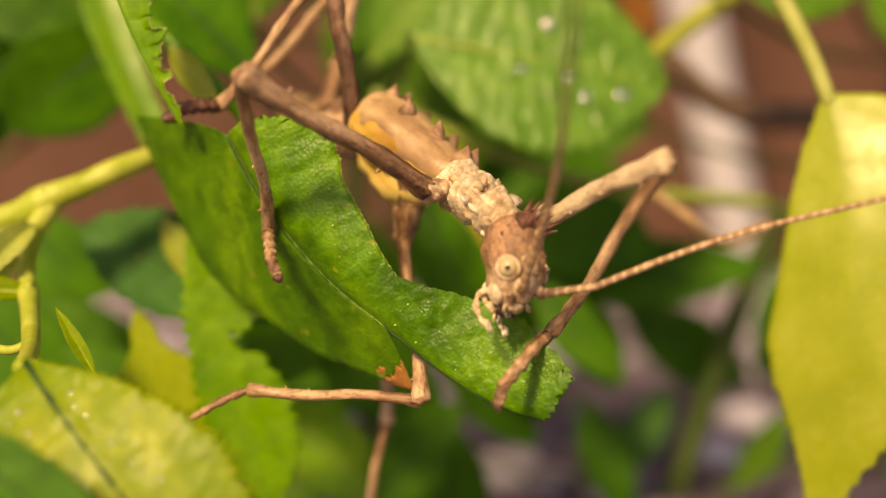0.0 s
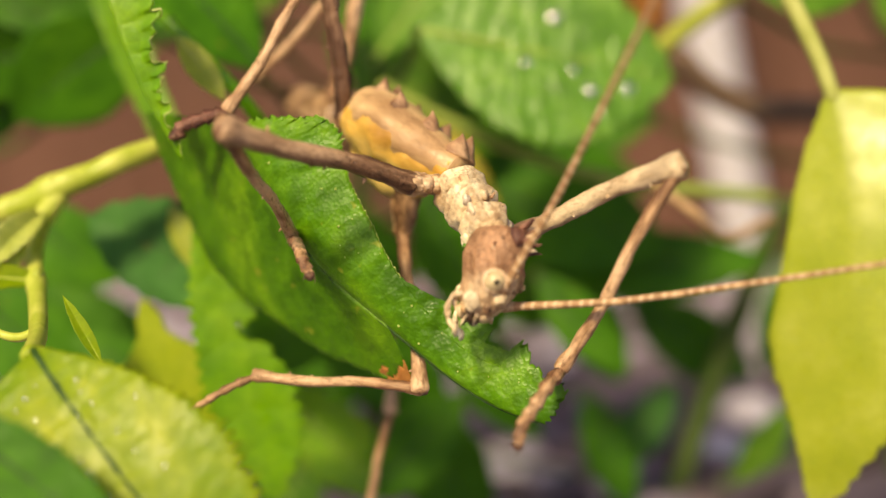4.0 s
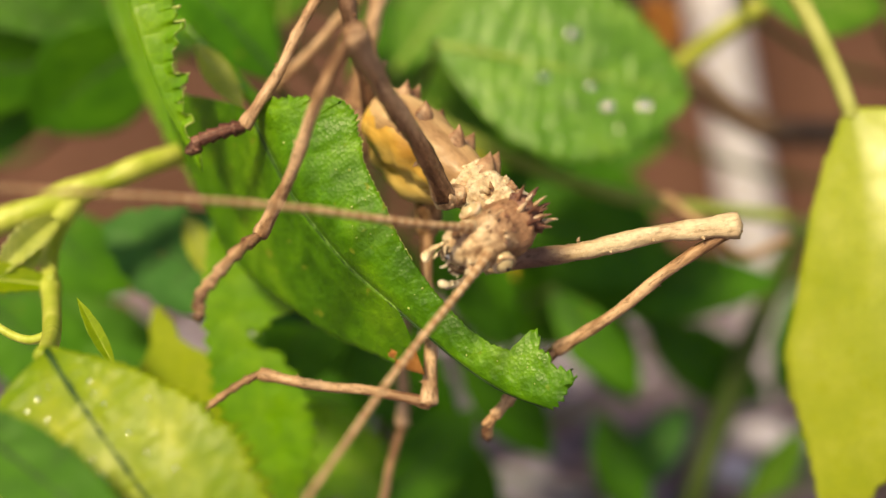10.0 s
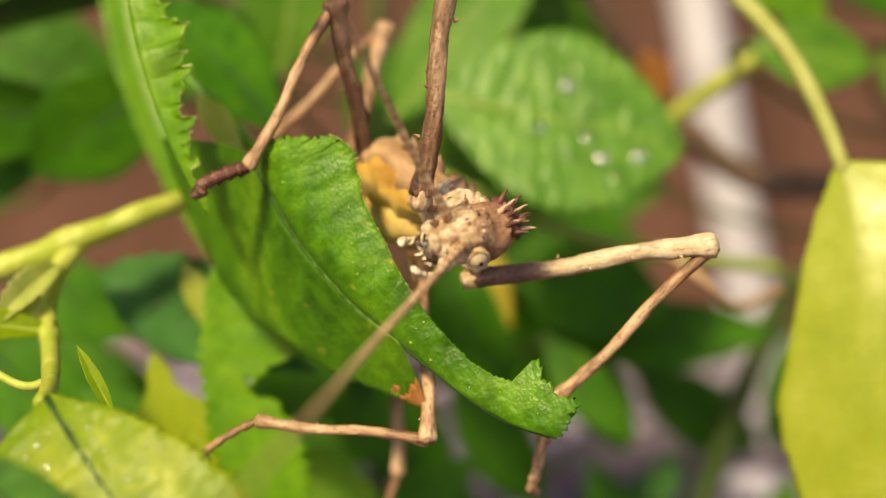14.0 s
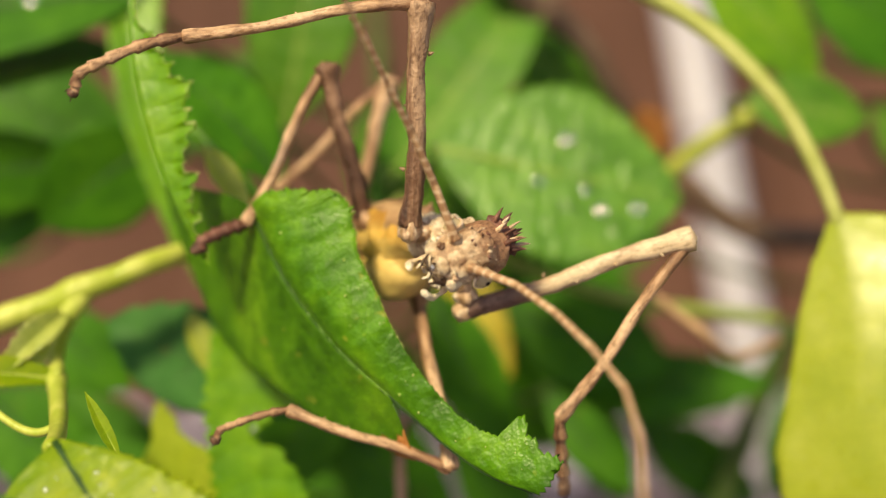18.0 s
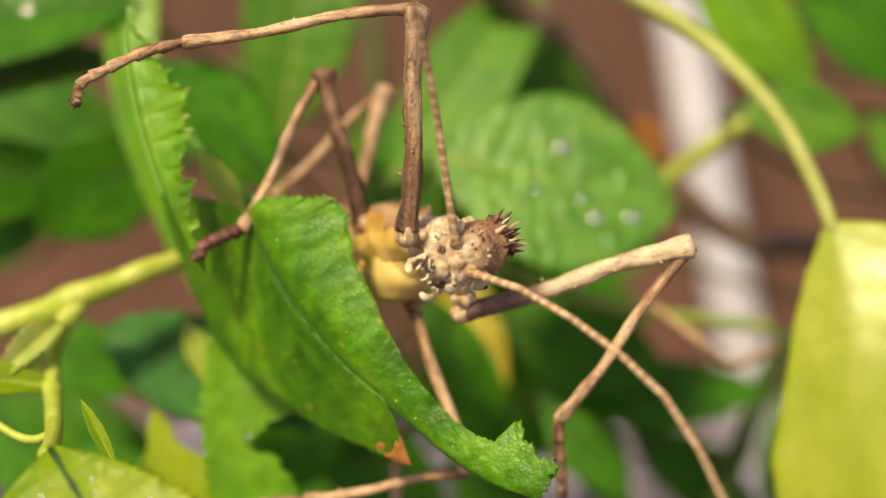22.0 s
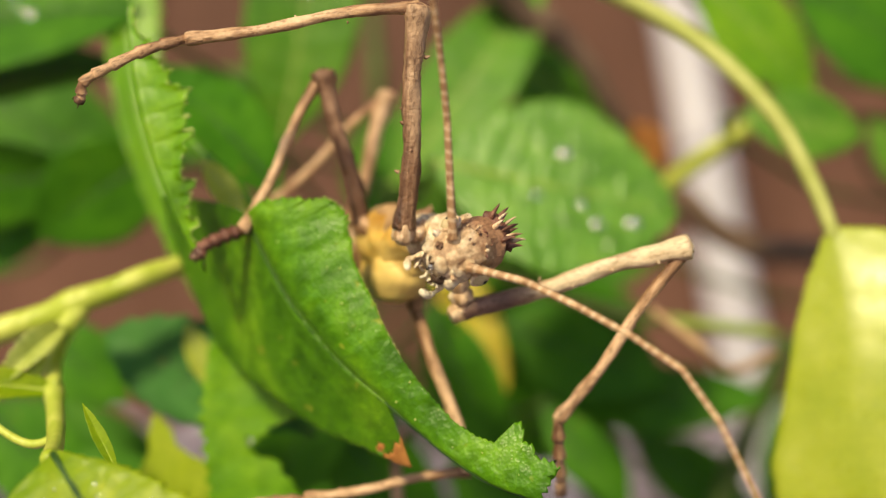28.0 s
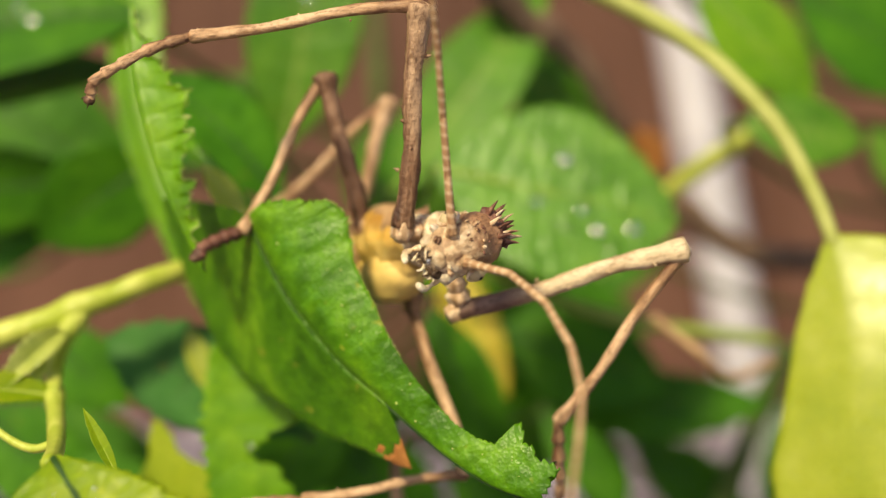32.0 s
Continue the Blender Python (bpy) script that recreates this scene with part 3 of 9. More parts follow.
    def sheet(cells, flip):
        bm = bmesh.new()
        seen = {}

        def vert(s, u, low):
            key = (s, u, low)
            if key not in seen:
                q = surf(s, u)
                seen[key] = bm.verts.new(q - frames[s][2] * (0.24 if low else 0.0))
            return seen[key]
        edges = {}
        for (s0, s1, u0, u1) in cells:
            ring = [(s0, u0), (s0, u1), (s1, u1), (s1, u0)]
            if flip:
                ring.reverse()
            bm.faces.new([vert(*c, False) for c in ring])
            bm.faces.new([vert(*c, True) for c in reversed(ring)])
            for p, q in zip(ring, ring[1:] + ring[:1]):
                if (q, p) in edges:
                    del edges[(q, p)]
                else:
                    edges[(p, q)] = True
        for p, q in edges:
            bm.faces.new((vert(*q, False), vert(*p, False), vert(*p, True), vert(*q, True)))
        bmesh.ops.recalc_face_normals(bm, faces=bm.faces)
        return bm

    def grid(s_end, steps, cols):
        ss = [s_end * i / steps for i in range(steps + 1)]
        return [(ss[i], ss[i + 1], cols[j], cols[j + 1]) for i in range(steps) for j in range(len(cols) - 1)]

    part("upper_half", sheet(grid(1.02, 330, [-1 + k / 16 for k in range(17)]), False), LEAF_CHEWED, root)
    cells = grid(0.585, 190, [k / 14 for k in range(15)])
    burnt = [c for c in cells if (c[0] - 0.505) / 0.08 + (c[2] - 0.62) * 1.3 + 0.25 * noise.noise(Vector((c[0] * 60, c[2] * 5, 1.0))) > 0.8 and c[0] > 0.5]
    kept = set(burnt)
    part("lower_half", sheet([c for c in cells if c not in kept], False), LEAF_CHEWED, root)
    part("scorched_tip", sheet(burnt, False), BROWN_TIP, root, "dry orange-brown end of the leaf")
    # what is eaten during the first seconds: three rows along the rim, bite by bite
    full = table([(0.5, 5.6), (0.57, 5.5), (0.62, 6.5), (0.68, 7.9), (0.75, 9.0), (0.82, 9.5), (0.87, 9.8), (0.93, 9.0), (1.0, 6.6), (1.02, 5.4)])
    columns = ((0.8, 0.893), (0.7, 0.8), (0.56, 0.7))

    def edge(s, share):
        w = lit(s) + nibble(s) * (saw(s * 62, 4.0) - 0.4)
        return w + max(0.0, full(s) - w) * share + (0.35 * (saw(s * 30, 2.0) - 0.4) if share == 1 else 0.12 * noise.noise(Vector((s * 60, share * 9, 1.0))) if share else 0.0)

    def bite(s0, s1, lo, hi):
        bm = bmesh.new()
        ss = [s0 + (s1 - s0) * i / 30 for i in range(31)]
        def sheet_of(depth):
            return [[bm.verts.new(lit_skin(q, edge(q, lo) - 0.15 + (edge(q, hi) - edge(q, lo) + 0.15) * j / 4, 0.0) - frames[q][2] * depth) for j in range(5)] for q in ss]
        # each row lies a little under the one before, so the joints do not show
        under = 0.03 + 0.03 * (lo > 0) + 0.03 * (lo > 0.5)
        top, low, rim_top, rim_low = sheet_of(under), sheet_of(under + 0.2), sheet_of(under), sheet_of(under + 0.2)
        for i in range(30):
            for j in range(4):
                bm.faces.new((top[i][j], top[i + 1][j], top[i + 1][j + 1], top[i][j + 1]))
                bm.faces.new((low[i][j], low[i][j + 1], low[i + 1][j + 1], low[i + 1][j]))
            bm.faces.new((rim_top[i][0], rim_low[i][0], rim_low[i + 1][0], rim_top[i + 1][0]))
            bm.faces.new((rim_top[i][4], rim_top[i + 1][4], rim_low[i + 1][4], rim_low[i][4]))
        for j in range(4):
            bm.faces.new((rim_top[0][j], rim_top[0][j + 1], rim_low[0][j + 1], rim_low[0][j]))
            bm.faces.new((rim_top[30][j], rim_low[30][j], rim_low[30][j + 1], rim_top[30][j + 1]))
        centre = sum((v.co for v in bm.verts), Vector()) / len(bm.verts)
        return part("bite_of_leaf", bm, LEAF_CHEWED, root, "piece of leaf about to be bitten off"), centre

    for lo, hi, times in ((0.66, 1.0, (0.7, 1.6, 2.5)), (0.33, 0.66, (3.9, 4.5, 5.1)), (0.0, 0.33, (6.4, 7.2, 8.0))):
        for (s0, s1), t in zip(columns, times):
            BITES.append((t, *bite(s0, s1, lo, hi)))
    BITES.append((3.6, *bite(0.893, 1.02, 0.0, 1.0)))
    bm = bmesh.new()
    tube(bm, [at(k / 9) - frame_at(k / 9)[2] * 0.42 for k in range(10)], lambda s: 0.26 * (1.08 - s) + 0.1, 8, 50)
    part("midrib", bm, VEIN_DARK, root)
    # small pale flecks scattered over the upper half
    rnd = random.Random(31)
    for k in range(22):
        q = round(rnd.uniform(0.1, 0.97), 3)
        a = lit(q) * rnd.uniform(0.15, 0.92)
        bm = bmesh.new()
        r = rnd.choice((0.07, 0.09, 0.11, 0.15))
        blob(bm, lit_skin(q, a, 0.0), (r, r * rnd.uniform(1.0, 2.2), r * 0.8), 0.3, k, Matrix.Rotation(rnd.uniform(0, 3), 3, "Y"), 8, 6)
        part("fleck", bm, RIM_GLINT_FLECK, root)
    # pale tube whose colour gives the eaten rim its highlights
    bm = bmesh.new()
    tube(bm, [surf(0.06 + 0.5 * k / 260, -1.0) - frames[0.06 + 0.5 * k / 260][2] * 0.1 for k in range(261)], lambda s: 0.05 + 0.11 * max(0.0, noise.noise(Vector((s * 45, 6.0, 0)))), 5, 520)
    part("cut_rim", bm, RIM_GLINT_FLECK, root, "pale eaten rim with highlights put into its colour")
    return root


chewed = eaten_leaf()


# narrow remains of a leaf that one foot holds
def ragged(points, seed, size):
    """Half width with irregular pointed teeth on it."""
    smooth_line = table(points)
    rnd = random.Random(seed)
    spots, at = [], 0.05
    while at < 0.97:
        spots.append((at, rnd.uniform(0.015, 0.035), size * rnd.choice((0.35, 0.6, 0.8, 1.0))))
        at += rnd.uniform(0.028, 0.062)

    def width(s):
        w = smooth_line(s)
        for at, long, high in spots:
            if at - 0.006 < s < at + long:
                w += high * (1 - (s - at) / long if s > at else (s - at + 0.006) / 0.006)
        return w
    return width


strip = leaf("leaf_remnant", (-37.6, 147.3, 28.8), (-27.6, 144.1, -2.7), (0.3, -1, 0.15), 6, LEAF_LIME,
             "narrow toothed remnant of a leaf held by a foot", VEIN_DARK, bend=0.02, fold=0.2, fold_left=0.45, sway=0.06, teeth=23, tooth=0.0, rib=0.3,
             left=ragged([(0, 0.7), (0.05, 0.5), (0.1, 0.6), (0.135, 1.7), (0.18, 2.2), (0.19, 3.2), (0.2, 2.0), (0.275, 3.6), (0.286, 4.5), (0.305, 3.8), (0.33, 3.6), (0.367, 6.3), (0.375, 5.9), (0.42, 4.8), (0.5, 4.0), (0.52, 4.5), (0.535, 3.9), (0.64, 2.1), (0.675, 2.2), (0.69, 3.7), (0.71, 2.2), (0.75, 1.3), (0.79, 1.0), (0.827, 1.6), (0.838, 0.7), (0.88, 0.3), (0.9, 0.8), (1.0, 0.1)], 3, 0.9),
             right=table([(0, 0.1), (0.3, 0.35), (0.7, 0.25), (1.0, 0.1)]), veins=9, quilt=0.5, side_veins=False, steps=300, curl=0.9, edge_glint=RIM_GLINT_FLECK)
leaf("leaf", (-51.0, 200.0, 51.0), (-29.9, 182.0, -13.2), (0.2, -1, 0.1), 8.4, LEAF_LIME, "long light green leaf behind the eaten one", LEAF_LIME, sway=0.08, bend=0.03, teeth=20, side_veins=False, quilt=0.3,
     right=table([(0, 2.8), (0.2, 3.5), (0.5, 3.2), (0.75, 2.4), (0.9, 1.8), (1.0, 0.8)]), left=table([(0, 4.6), (0.2, 5.4), (0.4, 4.2), (0.6, 2.6), (0.8, 1.9), (1.0, 0.4)]))
# lower left: glossy young leaf and its stem
young = leaf("leaf", (-38.2, 120.6, -19.5), (-16.2, 110.0, -44.4), (-0.25, -1, 0.6), 19, LEAF_YOUNG, "glossy young yellow-green leaf with water beads", VEIN_DARK, rib=0.8, groove=0.35, bend=0.08, fold=0.15, fold_left=-0.1, teeth=30, tooth=0.12, veins=9, dot=0.25, quilt=0.06, side_veins=False, wide=0.4, right=table([(0, 0.8), (0.03, 5.5), (0.1, 11.0), (0.3, 14.0), (0.6, 13.0), (0.85, 6.0), (1, 0.3)]),
     left=table([(0, 0.8), (0.04, 1.8), (0.12, 4.0), (0.25, 6.7), (0.4, 8.9), (0.55, 9.8), (0.75, 8.2), (0.9, 4), (1, 0.3)]))
branch("young_stem", [(-66.0, 159.0, -13.6), (-57.3, 160.0, -10.2), (-50.5, 160.0, -7.9), (-46.0, 160.0, -5.9), (-43.0, 161.0, -4.8), (-38.9, 162.0, -3.0), (-34.6, 166.0, -1.4), (-32.5, 176.0, -0.4)], 1.9, 1.35, STEM, "thick yellow-green young stem with a swollen fork", 0.08, knots=((0.36, 0.24),))
branch("side_shoot", [(-46.8, 159.6, -7.2), (-48.6, 157.0, -10.8), (-48.4, 153.5, -14.4), (-46.4, 148.0, -17.6), (-42.2, 135.0, -20.4), (-38.7, 121.6, -20.4)], 1.35, 0.9, STEM, "slim yellow-green side shoot bearing the young leaf", 0.08, knots=((0.55, 0.18),))
leaf("leaf", (-47.6, 156.0, -9.2), (-53.4, 147.5, -16.2), (0.35, -1, 0.55), 4.6, LEAF_BUD, "tiny folded pale leaf on the side shoot", VEIN_PALE, fold=0.8, veins=5, teeth=9, tooth=0.12, side_veins=False, quilt=0.15, bend=0.1)
leaf("leaf", (-46.8, 150.0, -16.8), (-60.5, 145.0, -15.4), (0.1, -0.85, 0.6), 5.2, LEAF_YOUNG, "small pale young leaf on the side shoot", VEIN_PALE, fold=0.45, veins=6, teeth=12, tooth=0.08, side_veins=False, quilt=0.15, bend=0.05, right=table([(0, 0.5), (0.1, 1.4), (0.4, 2.2), (0.8, 1.9), (1, 0.3)]), left=table([(0, 0.5), (0.1, 1.2), (0.4, 2.4), (0.8, 2.0), (1, 0.3)]))
leaf("leaf", (-48.5, 151.5, -12.4), (-50.6, 148.8, -16.2), (0.6, -1, 0.3), 1.8, LEAF_BUD, "tiny pale bud leaf at the joint", VEIN_PALE, fold=0.6, veins=3, teeth=5, side_veins=False, steps=30)
branch("leaf_stalk", [(-42.6, 136.0, -20.4), (-45.0, 136.2, -21.1), (-48.0, 137.0, -20.2), (-53.0, 139.0, -17.2)], 0.55, 0.4, STEM, "thin curved yellow-green leaf stalk", 0.06)
leaf("leaf", (-43.9, 109.0, -21.5), (-24.9, 105.0, -35.1), (0.1, -1, 0.5), 7.0, LEAF_DARK, "dark green leaf overlapping the young one", VEIN_DARK, quilt=0.08, fold=0.1, teeth=30, tooth=0.14, wide=0.5, side_veins=False)
leaf("stipule", (-34.6, 131.5, -23.2), (-38.7, 133.0, -16.3), (0.3, -1, 0.3), 1.7, LEAF_YOUNG, "slender pointed green stipule", VEIN_LIME, fold=0.5, veins=3, teeth=4, side_veins=False, steps=30)
leaf("leaf", (-34.3, 165.5, -42.0), (-38.7, 166.5, -21.9), (-0.3, -1, 0.6), 15, LEAF_PALE, "yellow-green leaf behind the young one", VEIN_LIME, bend=0.02, fold=0.02, teeth=6, tooth=0.04, quilt=0.05, side_veins=False, rib=0.4,
     right=table([(0, 5.0), (0.3, 10.0), (0.5, 11.0), (0.6, 8.5), (0.68, 4.2), (0.78, 2.4), (0.9, 1.8), (1, 0.5)]), left=table([(0, 4.0), (0.3, 7.5), (0.55, 7.0), (0.68, 3.0), (0.78, 1.7), (0.9, 1.3), (1, 0.4)]))
# bright leaf with a hole and eaten rim
leaf("leaf", (-28.9, 161.9, -7.8), (-20.6, 158.0, -46.4), (0.1, -1, 0.3), 12, LEAF_LIME, "bright green leaf with a ragged eaten rim", LEAF_LIME, rib=0.3, fold=0.1, sway=0.02, teeth=20, tooth=0.16,
     left=ragged([(0, 0.3), (0.08, 3.0), (0.18, 5.6), (0.26, 7.4), (0.33, 7.4), (0.38, 7.0), (0.39, 4.6), (0.41, 1.6), (0.425, 2.4), (0.44, 0.8), (0.47, 1.2), (0.5, 3.6), (0.6, 5.8), (0.77, 6.0), (0.9, 3.4), (1, 0.2)], 12, 1.0),
     right=table([(0, 0.3), (0.1, 2.4), (0.3, 4.4), (0.6, 5.2), (0.85, 3.5), (1, 0.2)]), side_veins=False, quilt=0.25, steps=220, hole=(0.42, -0.4, 0.55))
branch("green_twig", [(-34.0, 163.3, 15.2), (-31.8, 161.2, 13.4), (-29.1, 160.0, 10.8), (-24.1, 158.6, 5.4), (-19.7, 162.2, -1.3)], 0.7, 0.95, LEAF_FRESH, "slender green twig with a bud", 0.08, knots=((0.2, 0.5),))
leaf("leaf", (-30.7, 158.1, 11.9), (-25.0, 156.5, 4.1), (0.2, -1, 0.3), 3.6, LEAF_YELLOW, "small pale leaf sliver along the green twig", VEIN_PALE, teeth=5, side_veins=False, steps=40)
leaf("leaf", (-17.8, 172.0, -25.0), (-46.7, 171.9, -11.0), (0.1, -1, 0.3), 14, LEAF_BLUE, "bluish green leaf turned to the shade", VEIN_DARK, quilt=0.12, bend=0.05, teeth=10, tooth=0.05, wide=0.6)
leaf("leaf", (-35.3, 170.9, -9.8), (-31.4, 168.9, -18.6), (0, -1, 0.3), 3.6, LEAF_YELLOW, "small yellowing leaf by the stem", VEIN_PALE, teeth=6, side_veins=False, quilt=0.2)
# right: large hanging yellow leaf with its long stalk
leaf("leaf", (50.9, 163.8, 3.8), (47.7, 157.4, -49.9), (-0.3, -1, 0.45), 22.7, LEAF_YELLOW, "large hanging yellow-green leaf lit by the sun", LEAF_YELLOW, rib=0.35, bend=0.08, fold=-0.28, fold_left=0.05, sway=-0.075, teeth=24, tooth=0.012, veins=7, quilt=0.08, side_veins=False,
     right=table([(0, 0.7), (0.04, 2.0), (0.12, 4.7), (0.24, 7.4), (0.4, 9.5), (0.57, 11.0), (0.66, 9.8), (0.77, 6.7), (0.94, 2.4), (1, 0.3)]),
     left=table([(0, 9.0), (0.03, 10.6), (0.15, 12.2), (0.35, 12.6), (0.55, 11.2), (0.73, 7.4), (0.86, 3.6), (0.94, 1.7), (1, 0.3)]),
     stalk=[(17.6, 175.0, 39.8), (26.9, 173.0, 35.0), (36.1, 170.1, 28.2), (44.2, 167.1, 19.0), (48.5, 165.1, 10.5)], stalk_r=1.42, stalk_mat=PALE_STALK)
branch("olive_twig", [(63.6, 215.2, 28.5), (51.4, 209.1, 21.8), (40.6, 215.1, 13.8), (36.4, 222.1, 9.7)], 1.5, 1.7, STEM, "short olive green stem behind the hanging leaf", 0.08)
branch("brown_branch", [(35.5, 236.1, 16.3), (45.1, 236.1, 10.4), (53.6, 238.2, 4.0), (63.3, 240.2, 1.1), (85.8, 245.3, 0.3), (114.7, 250.4, -4.2)], 2.2, 2.9, BARK, "brown woody branch with a bent fork", 0.2, knots=((0.2, 0.3),))
branch("brown_branch", [(6.8, 209.9, 47.8), (13.8, 215.0, 41.6), (23.1, 220.0, 36.1), (30.8, 225.0, 25.7), (40.1, 235.1, 15.1)], 3.0, 1.2, BARK, "brown woody branch crossing behind the leaves", 0.25, knots=((0.35, 0.35),))
leaf("dry_scrap", (40.3, 230.1, 16.4), (34.3, 225.1, 24.2), (0, -1, 0.3), 7, BROWN_TIP, "small orange dead leaf on the branch", BROWN_TIP, fold=0.4, teeth=5, tooth=0.25, veins=3, side_veins=False, steps=30)
branch("thin_green_stem", [(-8.0, 196.0, 6.4), (8.1, 196.0, -2.2), (27.4, 199.0, -8.9), (54.0, 204.0, -12.8)], 0.95, 1.05, DULL_STEM, "thin pale green stem running behind the insect", 0.08, knots=((0.3, 0.2), (0.66, 0.2)))
branch("dry_twig", [(32.0, 190.0, -8.6), (36.4, 180.0, -12.6), (42.5, 185.0, -17.1), (52.0, 196.0, -15.6)], 0.65, 0.75, DRY, "thin dry tan twig", 0.15)
branch("brown_branch", [(63.8, 230.2, -15.4), (61.0, 235.3, -25.4), (56.8, 240.3, -39.0), (50.2, 245.3, -62.0)], 1.9, 2.2, TWIG, "dark greenish branch by the hanging leaf", 0.2, knots=((0.3, 0.3), (0.7, 0.25)))
branch("main_stem", [(50.2, 245.3, -62.0), (41.1, 250.3, -97.3), (37.7, 250.4, -142.7)], 2.2, 3.4, TWIG, "dark main stem rising from the soil", 0.2, knots=((0.4, 0.3),))

